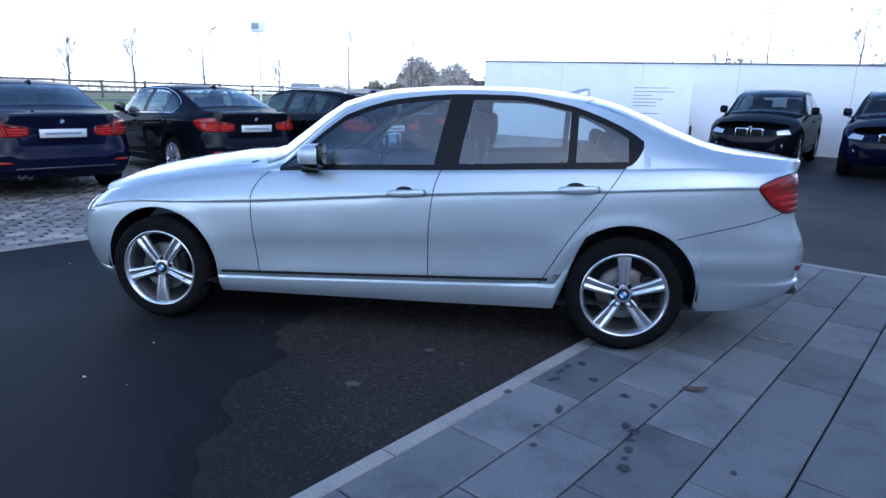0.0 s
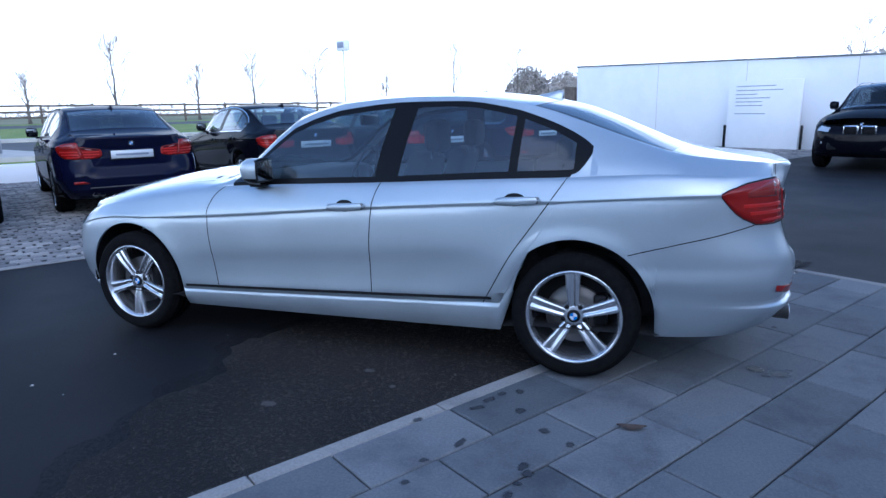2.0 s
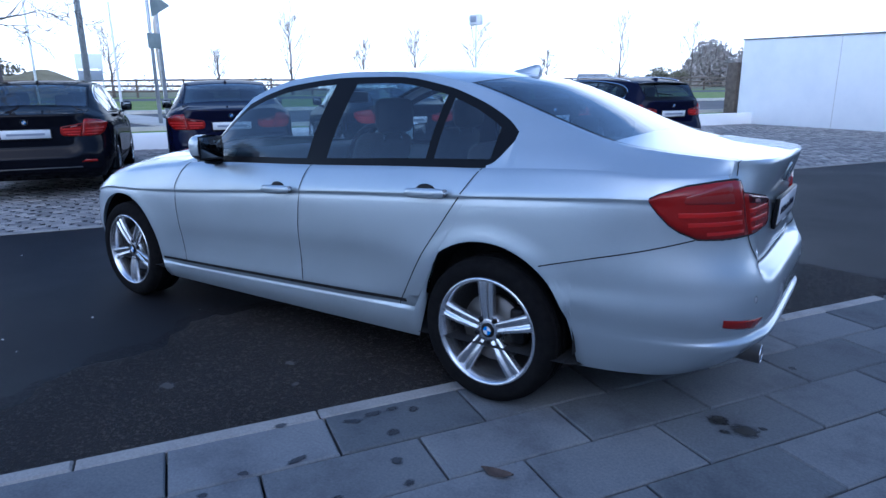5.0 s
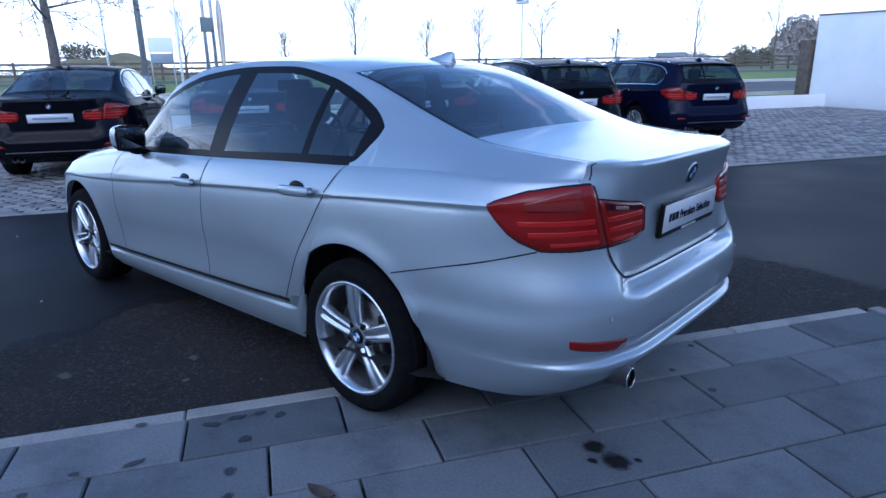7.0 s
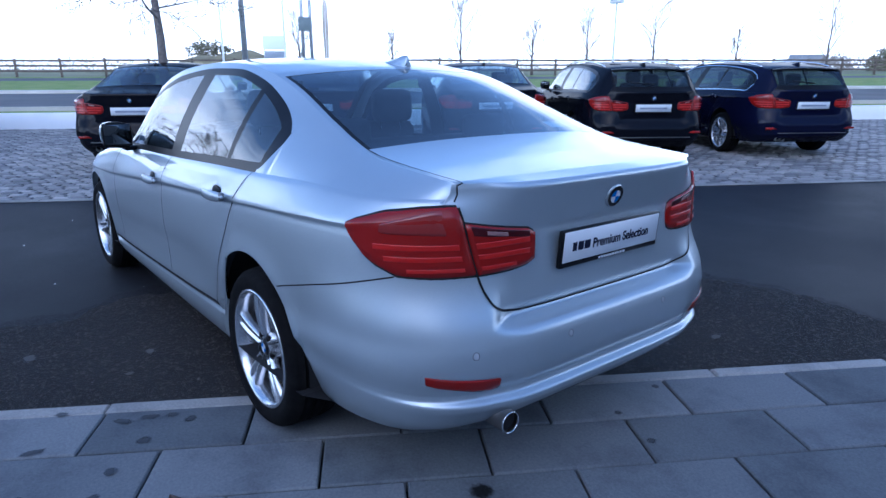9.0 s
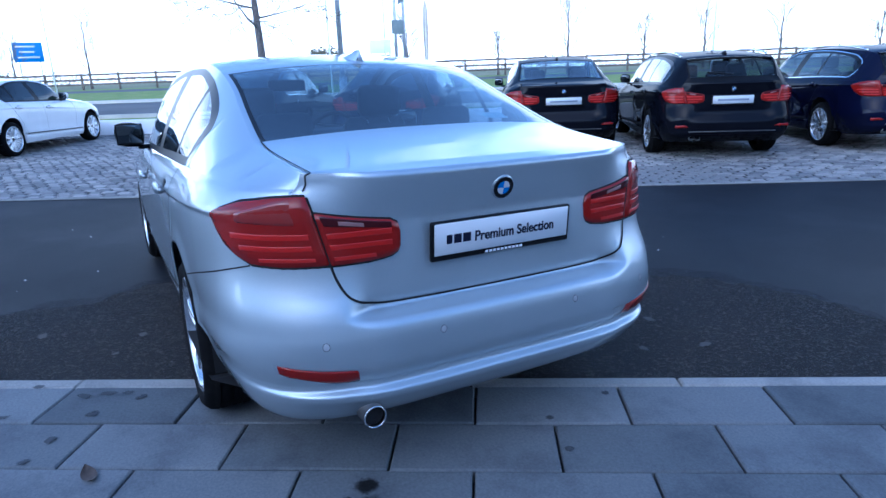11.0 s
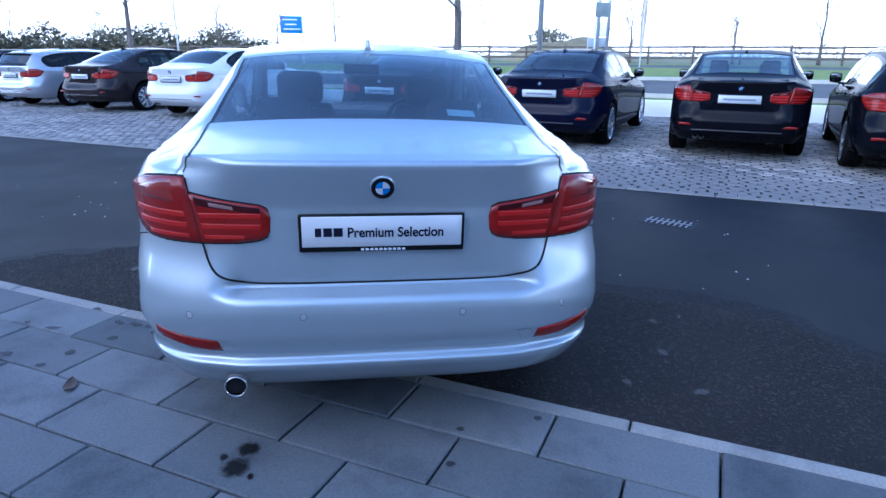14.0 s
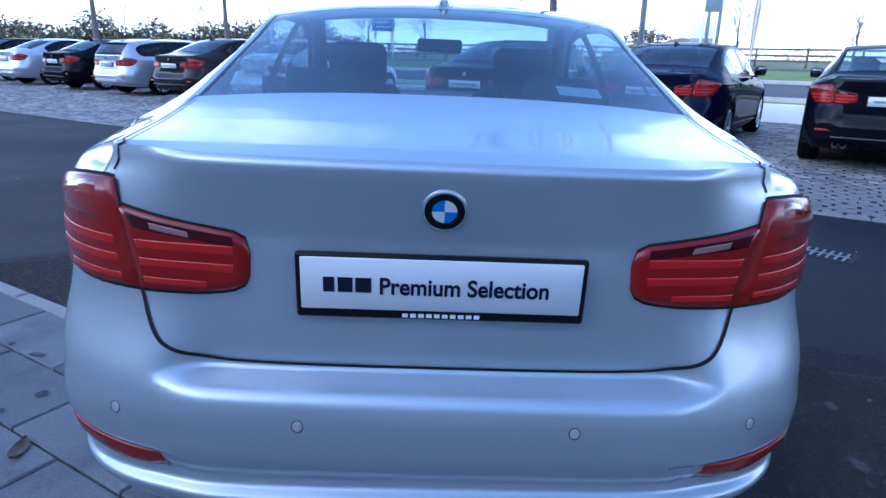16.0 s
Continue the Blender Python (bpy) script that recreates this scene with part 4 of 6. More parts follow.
    for q in range(len(xs) - 1):
        xm = 0.5 * (xs[q] + xs[q + 1])
        for j in range(len(V_TOP) - 1):
            if xm < s0:
                cells["bonnet"].append((q, j))
            elif xm < s1:
                cells["roof" if j < 1 else "screen_edge" if j < 3 else "screen"].append((q, j))
            elif g0 <= xm <= g1:
                edge = j < 2 or xm > g1 - 0.015 or xm < g0 + 0.02
                cells["roof" if j < 1 else "rear_edge" if edge else "rear_window"].append((q, j))
            elif xm < g0:
                cells["roof"].append((q, j))
            else:
                cells["boot_lid"].append((q, j))
    for mirror in (False, True):
        for key, mat in (("bonnet", P), ("roof", P), ("boot_lid", P), ("screen_edge", M["trim"]), ("rear_edge", M["trim"]), ("screen", M[glass[0]]), ("rear_window", M[glass[2]])):
            ob = patch({"screen": "windscreen"}.get(key, key), T, NT, cells[key], mat, car, tflip, mirror)
            if ob and key in ("screen", "rear_window"):
                ob.visible_shadow = False
    # closing floor, arches and inner tub
    fl = [V[i, 0] for i in range(V.shape[0])]
    wheelwell(car)
    tub = box_bm(2.9, 1.30, 0.30, (0.35, 0, 0.42), 0.05)
    part("cabin_floor", tub, M["interior"], car)
    uv = [(p[0], p[1] * 0.98, max(0.21, min(p[2], 0.26))) for p in fl[::6]]
    verts = [(x, y, z) for x, y, z in uv] + [(x, -y, z) for x, y, z in uv]
    k = len(uv)
    faces = [(i, i + 1, k + i + 1, k + i) for i in range(k - 1)]
    mesh_object("underbody", verts, faces, M["seam"], car, "", False)
    # shut lines
    for mirror in (False, True):
        for knots in ([(-0.735, 0.33), (-0.752, 0.50), (-0.768, 0.68), (-0.765, 0.78), (-0.72, 0.88), (-0.655, 0.935)],
                      [(0.30, 0.345), (0.303, 0.60), (0.318, 0.78), (0.34, 0.90), (0.365, 0.968)],
                      [(0.935, 0.36), (0.99, 0.45), (1.08, 0.60), (1.215, 0.79), (1.30, 0.91), (1.36, 0.997)]):
            p, n = side_line(sh, knots)
            ribbon("shut_line", p, n, 0.0055, M["seam"], car, mirror)
        p, n = side_line(sh, [(-0.99, 0.329), (-0.3, 0.350), (0.4, 0.371), (0.985, 0.389)])
        ribbon("sill_strip", p, n, 0.017, M["seam"], car, mirror, 0.003, "black rubber sill strip")
        if hero:
            p, n = side_line(sh, [(1.655, 0.624), (1.85, 0.672), (2.05, 0.722), (2.14, 0.747), (2.20, 0.764)])
            ribbon("bumper_shut_line", p, n, 0.005, M["seam"], car, mirror)
    if lamps:
        car_lamps(sh, st, car, hero)
    # boot shut line and plate
    if hero:
        p, n = tail_line(sh, [(-0.617, 0.966), (-0.607, 0.921), (-0.571, 0.763), (-0.556, 0.71), (-0.530, 0.665), (-0.48, 0.638), (-0.40, 0.625), (-0.2, 0.6215), (0, 0.621), (0.2, 0.6215), (0.40, 0.625), (0.48, 0.638), (0.530, 0.665), (0.556, 0.71), (0.571, 0.763), (0.607, 0.921), (0.617, 0.966)], 110)
        ribbon("boot_shut_line", p, n, 0.008, M["seam"], car, False, 0.0025)
        for mirror in (False, True):
            q = [i for i, x in enumerate(xs) if 1.80 <= x]
            pts, nrm = [Vector(T[i, 1]) for i in q], [Vector(NT[i, 1]) for i in q]
            c = tail_cols[-1]
            for j in range(top_row - 1, 0, -1):
                if V[c, j, 2] > 0.962:
                    pts.append(Vector(V[c, j]) + Vector((0, 0.004, 0)))
                    nrm.append(Vector(N[c, j]))
            ribbon("boot_side_shut_line", pts, nrm, 0.005, M["seam"], car, mirror, 0.0035)
            q = [i for i, x in enumerate(xs) if -2.0 <= x <= -0.72]
            ribbon("bonnet_shut_line", [Vector(T[i, 1]) for i in q], [Vector(NT[i, 1]) for i in q], 0.005, M["seam"], car, mirror, 0.003)
    zpl = 0.80
    number_plate(car, (float(sh.face(0.0, zpl)) + 0.016, 0, zpl), 4.0 if hero else 6.0, words)
    lean = math.degrees(math.atan2(float(sh.face(0, 0.985)) - float(sh.face(0, 0.905)), 0.08))
    b = Matrix.Translation((float(sh.face(0, 0.945)) + 0.007, 0, 0.945)) @ pose(0, 0, 0, 0, lean, 0) @ pose(0, 0, 0, 90, 0, 90)
    roundel(car, b, 0.038)
    if hero:
        v, f = lathe([(0.0, 0.0), (0.043, 0.0), (0.040, 0.006), (0.0, 0.007)], "x", 32)
        mesh_object("badge_seat", [b @ Vector((-y, z, x - 0.0085)) for x, y, z in v], f, P, car)
    # roof fin
    fin = bmesh.new()
    prof = [(1.02, 0.0, 0.028), (1.06, 0.012, 0.030), (1.12, 0.030, 0.026), (1.17, 0.048, 0.018), (1.195, 0.052, 0.010), (1.205, 0.045, 0.008), (1.20, 0.0, 0.022)]
    rings = []
    for x, hh, wd in prof:
        zt = float(np.interp(x + st.get("fin_dx", 0.0), T[:, -1, 0], T[:, -1, 2]))
        rings.append([fin.verts.new((x + st.get("fin_dx", 0.0), 1.5 * wd * s, zt - 0.008 + 1.05 * hh * f)) for s, f in ((-1, 0.0), (-0.75, 0.6), (-0.25, 1.0), (0.25, 1.0), (0.75, 0.6), (1, 0.0))])
    for a, b2 in zip(rings, rings[1:]):
        for k2 in range(5):
            fin.faces.new((a[k2], a[k2 + 1], b2[k2 + 1], b2[k2]))
    bmesh.ops.recalc_face_normals(fin, faces=fin.faces)
    part("roof_aerial", fin, P, car, "shark fin roof aerial")
    for sgn in (-1, 1):
        mirror_unit(sh, car, sgn, P)
        for x in (0.18, 1.125):
            handle(sh, x, float(sh.crease(x)) + 0.012, sgn, pieces[("door_f" if x < 0.3 else "door_r", sgn > 0)], P)
        for cx, yy in ((-1.405, 0.772), (1.405, 0.778)):
            wheel(car, (cx, sgn * yy, 0.320), sgn, spoke_sets=spokes, phase=124.0 if cx < 0 else 92.0, detail=hero, rim_r=0.236 if hero else 0.235)
    interior(sh, car, hero)
    if hero:
        tip = lathe([(0.033, 0.0), (0.0375, 0.004), (0.0375, -0.16), (0.033, -0.16), (0.032, -0.02), (0.0, -0.06)], "x", 26)
        v, f = lathe([(0.0, -0.012), (0.0325, -0.012)], "x", 26)
        mesh_object("exhaust_bore", [(x + 2.412, y - 0.490, z + 0.318) for x, y, z in v], f, M["seam"], car)
        mesh_object("exhaust_tip", [(x + 2.412, y - 0.490, z - 0.04 * x + 0.318) for x, y, z in tip[0]], tip[1], M["disc"], car, "sooty metal exhaust tip")
        v, f = tube([(2.416, -0.490 + 0.035 * math.cos(a), 0.318 + 0.035 * math.sin(a)) for a in np.linspace(0, 2 * math.pi, 27)], 0.0026, 6, False)
        mesh_object("exhaust_rim", v, f, M["chrome"], car, "bright rim of the exhaust")
    if not hero:
        car_extras(sh, car, st)
    if front or hero:
        car_front(sh, car, front)
    if st.get("tall"):
        for ob in car.children_recursive:
            up = ob.parent.name.split(".")[0]
            if ob.type != "MESH" or ob.name.startswith("wheel_arch") or up in ("wheel", "rim", "centre_cap", "door_mirror"):
                continue
            for v in ob.data.vertices:
                v.co.z += body_rise(v.co.x, v.co.z)
    sx, sy, sz = st["scale"]
    if (sx, sy, sz) != (1, 1, 1):
        car.matrix_world = m @ Matrix.Diagonal((sx, sy, sz, 1))
    return car, sh


def wheelwell(car):
    for cx, cz in ARCH:
        for sgn in (-1, 1):
            verts, faces = [], []
            n = 20
            for i in range(n + 1):
                a = math.pi * (-0.03 + 1.06 * i / n)
                for y in (0.862 if cx > 0 else 0.835, 0.50):
                    verts.append((cx + 0.392 * math.cos(a), sgn * y, cz + 0.392 * math.sin(a)))
            for i in range(n):
                faces.append((2 * i, 2 * i + 1, 2 * i + 3, 2 * i + 2))
            mesh_object("wheel_arch_liner", verts, faces, M["seam"], car)


def handle(sh, x, z, sgn, door, paint):
    """Pull handle over a flat dark oval that gives the grip hollow's shade."""
    y = sh.side(x, z)
    n = 13
    verts, faces = [], []
    ring = [(0, 1), (0.7, 0.7), (1, 0), (0.7, -0.7), (0, -1), (-0.6, 0)]
    for i in range(n):
        t = -1 + 2 * i / (n - 1)
        hz = 0.020 * (1 - abs(t) ** 4) ** 0.5 + 0.002
        yo = 0.036 - 0.018 * abs(t) ** 2.5
        for a, b in ring:
            verts.append((x + 0.118 * t, sgn * (y + yo + 0.009 * a), z + hz * b + 0.004 * t))
    m = len(ring)
    for i in range(n - 1):
        for k in range(m):
            q = (k + 1) % m
            f = (i * m + k, i * m + q, (i + 1) * m + q, (i + 1) * m + k)
            faces.append(f)
    faces += [tuple(range(m)), tuple(range((n - 1) * m, n * m))]
    mesh_object("door_handle", verts, faces, paint, door, "painted pull handle")
    # nothing is dished here: the hollow's shade is a black oval on the door
    cup = bmesh.new()
    bmesh.ops.create_uvsphere(cup, u_segments=20, v_segments=10, radius=1)
    bmesh.ops.scale(cup, vec=(0.056, 0.007, 0.034), verts=cup.verts)
    bmesh.ops.translate(cup, vec=(x - 0.015, sgn * (y - 0.006), z + 0.002), verts=cup.verts)
    part("grip_hollow", cup, M["trim"], door, "dark oval in place of the grip hollow's shade")
    part("lock_cap", box_bm(0.022, 0.022, 0.034, (x + 0.100, sgn * (y + 0.020), z + 0.004), 0.007), M["alloy_dark"], door)


def mirror_unit(sh, car, sgn, paint):
    mu = thing("door_mirror", Matrix(), "", "")
    mu.parent = car
    y0 = 0.83
    for name, lo, hi, mat in (("mirror_cap", -0.5, 1.0, paint), ("mirror_base_shell", -1.0, -0.5, M["trim"])):
        verts, faces = [], []
        nu, nv = 20, 8
        for i in range(nu + 1):
            a = math.pi * i / nu
            for j in range(nv + 1):
                e = math.asin(lo) + (math.asin(hi) - math.asin(lo)) * j / nv
                ce, se = max(0.0, math.cos(e)) ** 0.62, math.copysign(abs(math.sin(e)) ** 0.75, math.sin(e))
                px = max(0.0, math.sin(a)) ** 0.62 * ce
                py = math.copysign(abs(math.cos(a)) ** 0.62, math.cos(a)) * ce
                verts.append((-0.302 - 0.132 * px, sgn * (0.943 - 0.082 * py), 1.046 + (0.070 if se > 0 else 0.076) * se - 0.006 * py))
        for i in range(nu):
            for j in range(nv):
                f4 = (i * (nv + 1) + j, i * (nv + 1) + j + 1, (i + 1) * (nv + 1) + j + 1, (i + 1) * (nv + 1) + j)
                faces.append(f4 if sgn < 0 else f4[::-1])
        mesh_object(name, verts, faces, mat, mu)
    g = box_bm(0.006, 0.138, 0.110, (-0.2985, sgn * 0.943, 1.047), 0.002)
    part("mirror_rim", box_bm(0.012, 0.150, 0.126, (-0.303, sgn * 0.943, 1.045), 0.004), M["trim"], mu)
    part("mirror_glass", g, M["mirror_glass"], mu, "mirror glass")
    part("mirror_arm", box_bm(0.09, 0.10, 0.028, (-0.40, sgn * 0.85, 0.962), 0.01), M["trim"], mu)


def seat(parent, x, y, back_h=0.53, hw=0.235):
    s = thing("seat", Matrix.Translation((x, y, 0)), "", "")
    s.parent = parent
    part("seat_cushion", box_bm(0.50, 2 * hw, 0.16, (0, 0, 0.58), 0.05, 3), M["interior"], s)
    b = box_bm(0.12, 2 * hw, back_h, (0, 0, back_h / 2), 0.05, 3)
    for v in b.verts:
        k = 1 - 0.22 * max(0.0, v.co.z / back_h) ** 2
        v.co.y *= k
    bmesh.ops.transform(b, matrix=Matrix.Translation((0.27, 0, 0.60)) @ pose(0, 0, 0, 0, 20, 0), verts=b.verts)
    part("seat_back", b, M["interior"], s)
    h = box_bm(0.10, 0.26, 0.18, (0.27 + 0.235, 0, 0.60 + back_h + 0.06), 0.045, 3)
    part("headrest", h, M["interior"], s)
    for d in (-0.07, 0.07):
        part("headrest_post", box_bm(0.012, 0.012, 0.12, (0.485, d, 0.60 + back_h - 0.03), 0.003, 1), M["chrome"], s)
    return s


def interior(sh, car, hero):
    for y in (-0.37, 0.37):
        seat(car, 0.02, y)
    if not hero:
        seat(car, 0.86, -0.33, 0.50, 0.27)
        seat(car, 0.86, 0.33, 0.50, 0.27)
        part("dashboard", box_bm(0.45, 1.36, 0.30, (-0.62, 0, 0.82), 0.06), M["interior"], car)
        return
    b = box_bm(0.16, 1.30, 0.56, (1.22, 0, 0.80), 0.06, 3, None)
    part("rear_bench_back", b, M["interior"], car)
    part("rear_bench", box_bm(0.52, 1.30, 0.18, (0.95, 0, 0.56), 0.06, 3), M["interior"], car)
    for y in (-0.40, 0.40):
        part("rear_headrest", box_bm(0.09, 0.25, 0.12, (1.29, y, 1.115), 0.04, 3), M["interior"], car)
    part("parcel_shelf", box_bm(0.50, 1.24, 0.03, (1.55, 0, 1.035), 0.01), M["interior"], car)
    dash = box_bm(0.50, 1.42, 0.32, (-0.66, 0, 0.82), 0.07, 3)
    part("dashboard", dash, M["interior"], car)
    v, f = [], []
    ring = [(0.185 * math.cos(a), 0.185 * math.sin(a)) for a in np.linspace(0, 2 * math.pi, 33)]
    pts = [Vector((-0.34, 0.37, 0.93)) + Vector((0.35 * q, p, 0.93 * q)) for p, q in ring]
    v, f = tube(pts, 0.015, 8, False)
    sw = mesh_object("steering_wheel", v, f, M["interior"], car)
    part("steering_boss", box_bm(0.05, 0.16, 0.10, (-0.36, 0.37, 0.93), 0.02), M["interior"], sw)
    part("rear_view_mirror", box_bm(0.03, 0.24, 0.07, (-0.10, 0.0, 1.29), 0.012), M["trim"], car)
    part("centre_console", box_bm(1.0, 0.22, 0.24, (-0.2, 0, 0.62), 0.04), M["interior"], car)
    # paper sticker low in the rear window, on the far side
    x = 1.74
    q = []
    for dv in (0.36, 0.54):
        for dx in (-0.03, 0.03):
            p = sh.top(x + dx, dv)
            q.append((p.x, -p.y, p.z - 0.006))
    st_ = mesh_object("window_sticker", q, [(0, 1, 3, 2)], M["sticker"], car, "pale paper window sticker", False)


def car_lamps(sh, st, car, hero):
    """Rear lamps: outer lamp on the body, inner lamp on the boot lid, fog reflectors."""
    def k_of(y, z):
        lo, hi = 0.0, 1.0
        for _ in range(30):
            mid = (lo + hi) / 2
            if sh.wrap(mid, z)[1] > y:
                lo = mid
            else:
                hi = mid
        return lo
    ki = k_of(0.355, 0.83)
    zk = np.linspace(0.74, 0.98, 9)
    kk_ = [k_of(0.571 + 0.228 * (z - 0.763), z) for z in zk]

    def kb(z):
        return float(np.interp(z, zk, kk_))
    ko = np.array([0.0, 0.02, *np.linspace(0.08, 0.92, 11), 0.982, 1.0])
    outer = [lambda z, t=t: kb(z) * t for t in ko]
    top_o = np.interp(ko, [0, 0.06, 0.3, 0.65, 0.93, 1.0], [0.906, 0.920, 0.950, 0.964, 0.969, 0.968])
    bot_o = np.interp(ko, [0, 0.06, 0.2, 0.42, 0.7, 1.0], [0.898, 0.866, 0.805, 0.767, 0.762, 0.764])
    inner = [lambda z, t=t: kb(z) + (ki - kb(z)) * t for t in np.array([0.012, 0.03, *np.linspace(0.1, 0.9, 9), 0.97, 1.0])]
    ti = np.array([0, 0.03, *np.linspace(0.1, 0.9, 9), 0.97, 1.0])
    top_i = np.interp(ti, [0, 0.5, 0.93, 0.98, 1.0], [0.921, 0.902, 0.884, 0.870, 0.840])
    bot_i = np.interp(ti, [0, 0.6, 0.88, 0.97, 1.0], [0.763, 0.765, 0.773, 0.787, 0.806])
    for mirror in (False, True):
        surround = lens_patch("lamp_seal", sh, outer, np.array(top_o) + 0.006, np.array(bot_o) - 0.006, M["seam"], car, mirror, 0.0015)
        o = lens_patch("outer_rear_lamp", sh, outer, top_o, bot_o, M["lamp_red"], car, mirror, 0.010, 8, label="red rear lamp")
        lens_patch("lamp_seal", sh, inner, np.array(top_i) + 0.005, np.array(bot_i) - 0.005, M["seam"], car, mirror, 0.0015)
        n = lens_patch("inner_rear_lamp", sh, inner, top_i, bot_i, M["lamp_red"], car, mirror, 0.010, 8, label="red rear lamp on the boot lid")
        a = slice(3, 14)
        for zz, th in ((0.852, 0.018), (0.818, 0.016), (0.784, 0.012)):
            ks = [k for k, t, b in zip(outer, top_o, bot_o) if b + 0.006 < zz - th / 2 and t - 0.006 > zz + th / 2][0:-1]
            if len(ks) > 2:
                lens_patch("light_bar", sh, ks, [zz + th / 2] * len(ks), [zz - th / 2] * len(ks), M["lamp_bar"], o, mirror, 0.0104, 5)
            ks = [k for k, t, b in zip(inner, top_i, bot_i) if b + 0.006 < zz - th / 2 and t - 0.006 > zz + th / 2][1:]
            if len(ks) > 2 and zz < 0.90:
                lens_patch("light_bar", sh, ks, [zz + th / 2] * len(ks), [zz - th / 2] * len(ks), M["lamp_bar"], n, mirror, 0.0104, 5)
        sel = [(k, t, z) for k, t, z in zip(outer, ko, top_o) if 0.24 < t < 0.95]
        ks = [k for k, _, _ in sel]
        lens_patch("indicator_window", sh, ks, [min(z - 0.008, 0.905 + 0.10 * (t - 0.2)) for _, t, z in sel], [0.902 - 0.020 * t for _, t, _ in sel], M["lamp_dark"], o, mirror, 0.0109, 5)
        lens_patch("dark_band", sh, inner[1:12], top_i[1:12] - 0.004, top_i[1:12] - 0.036 + 0.012 * ti[1:12], M["lamp_top"], n, mirror, 0.0108, 5)
        ks = inner[3:9]
        lens_patch("reversing_lamp", sh, ks, list(top_i[3:9] - 0.013), list(top_i[3:9] - 0.027), M["lamp_clear"], n, mirror, 0.0114, 5)
        if hero:
            f0, f1 = k_of(0.735, 0.46), k_of(0.53, 0.46)
            kk = [f0 + (f1 - f0) * t for t in np.linspace(0, 1, 9)]
            lens_patch("fog_reflector_recess", sh, [f0 + (f1 - f0) * t for t in np.linspace(-0.05, 1.12, 9)], np.linspace(0.498, 0.472, 9), np.linspace(0.468, 0.430, 9), M["silver"], car, mirror, -0.004, 5)
            lens_patch("fog_reflector", sh, kk, np.linspace(0.495, 0.470, 9), np.linspace(0.468, 0.434, 9), M["lamp_red"], car, mirror, 0.004, 5, label="red fog reflector")
    if hero:
        for y in (-0.62, -0.26, 0.26, 0.62):
            p, n = sh.on_tail(y, 0.545)
            v, f = lathe([(0.0, 0.0012), (0.0085, 0.0012), (0.0098, 0.0006)], "z", 20)
            mm = Matrix.Translation(p) @ n.to_track_quat("Z", "Y").to_matrix().to_4x4()
            mesh_object("parking_sensor", [mm @ Vector(a) for a in v], f, M["palesilver"], car)
            v, f = lathe([(0.0098, 0.0008), (0.0112, 0.0008)], "z", 20)
            mesh_object("sensor_ring", [mm @ Vector(a) for a in v], f, M["seam"], car)
        pts = [(0.455, 0.475), (0.505, 0.475), (0.525, 0.445), (0.48, 0.442), (0.455, 0.475)]
        q = [sh.on_tail(*a) for a in pts]
        ribbon("tow_eye_cover_line", [a for a, _ in q], [b for _, b in q], 0.002, M["alloy_dark"], car, False, 0.001)


def car_extras(sh, car, st):
    """Fog reflectors, second exhaust, and on an estate the rails, wiper and tailgate spoiler."""
    for sgn in (-1, 1):
        p, n = sh.on_tail(0.62, 0.47)
        r = box_bm(0.012, 0.20, 0.032, (p.x + 0.006, sgn * 0.62, 0.47), 0.005, 1, None)
        part("fog_reflector", r, M["lamp_red"], car, "red fog reflector")
    v, f = lathe([(0.030, 0.0), (0.034, 0.004), (0.034, -0.14), (0.028, -0.14), (0.027, -0.02), (0.0, -0.05)], "x", 18)
    for y0 in (-0.490, -0.412):
        mesh_object("exhaust_tip", [(x + 2.372, y + y0, z + 0.305) for x, y, z in v], f, M["disc"], car, "dark metal exhaust tip")
    part("bumper_trim", box_bm(0.02, 1.10, 0.012, (float(sh.face(0.0, 0.40)) + 0.002, 0, 0.402), 0.004, 1), M["disc"], car, "dull metal strip low on the bumper")
    if st["rear_glass"][0] > 2.0:
        for sgn in (-1, 1):
            pts = [sh.upper(float(x), 1.0) for x in np.linspace(-0.05, 1.85, 16)]
            pts = [Vector((p.x, sgn * (abs(p.y) - 0.015), p.z + 0.012 + 0.026 * math.sin(math.pi * i / 15) ** 0.3)) for i, p in enumerate(pts)]
            v, f = tube(pts, 0.012, 8)
            mesh_object("roof_rail", v, f, M["chrome"], car, "bright metal roof rail")
        pts = []
        for i in range(9):
            p = sh.top(2.262, 1.0 - 0.075 * i)
            pts.append(Vector((p.x + 0.020, p.y * (1 if i else 1), p.z + 0.018 + 0.004 * i)))
        v, f = tube(pts, 0.011, 6)
        mesh_object("rear_wiper", v, f, M["trim"], car, "black rear wiper")
        verts, faces = [], []
        for i in range(17):
            e = -1 + i / 8
            p = sh.top(2.045, 1 - abs(e) * 0.94)
            y = p.y if e < 0 else -p.y
            q = 0.07 * (1 - 0.25 * e * e)
            verts += [(p.x - 0.02, y, p.z + 0.008), (p.x + q, y, p.z + 0.002), (p.x + q, y, p.z - 0.022), (p.x, y, p.z - 0.012)]
        for i in range(16):
            for k in range(4):
                m = (k + 1) % 4
                faces.append((i * 4 + k, i * 4 + m, i * 4 + 4 + m, i * 4 + 4 + k))
        mesh_object("tailgate_spoiler", verts, faces, M["trim"], car, "dark tailgate spoiler")


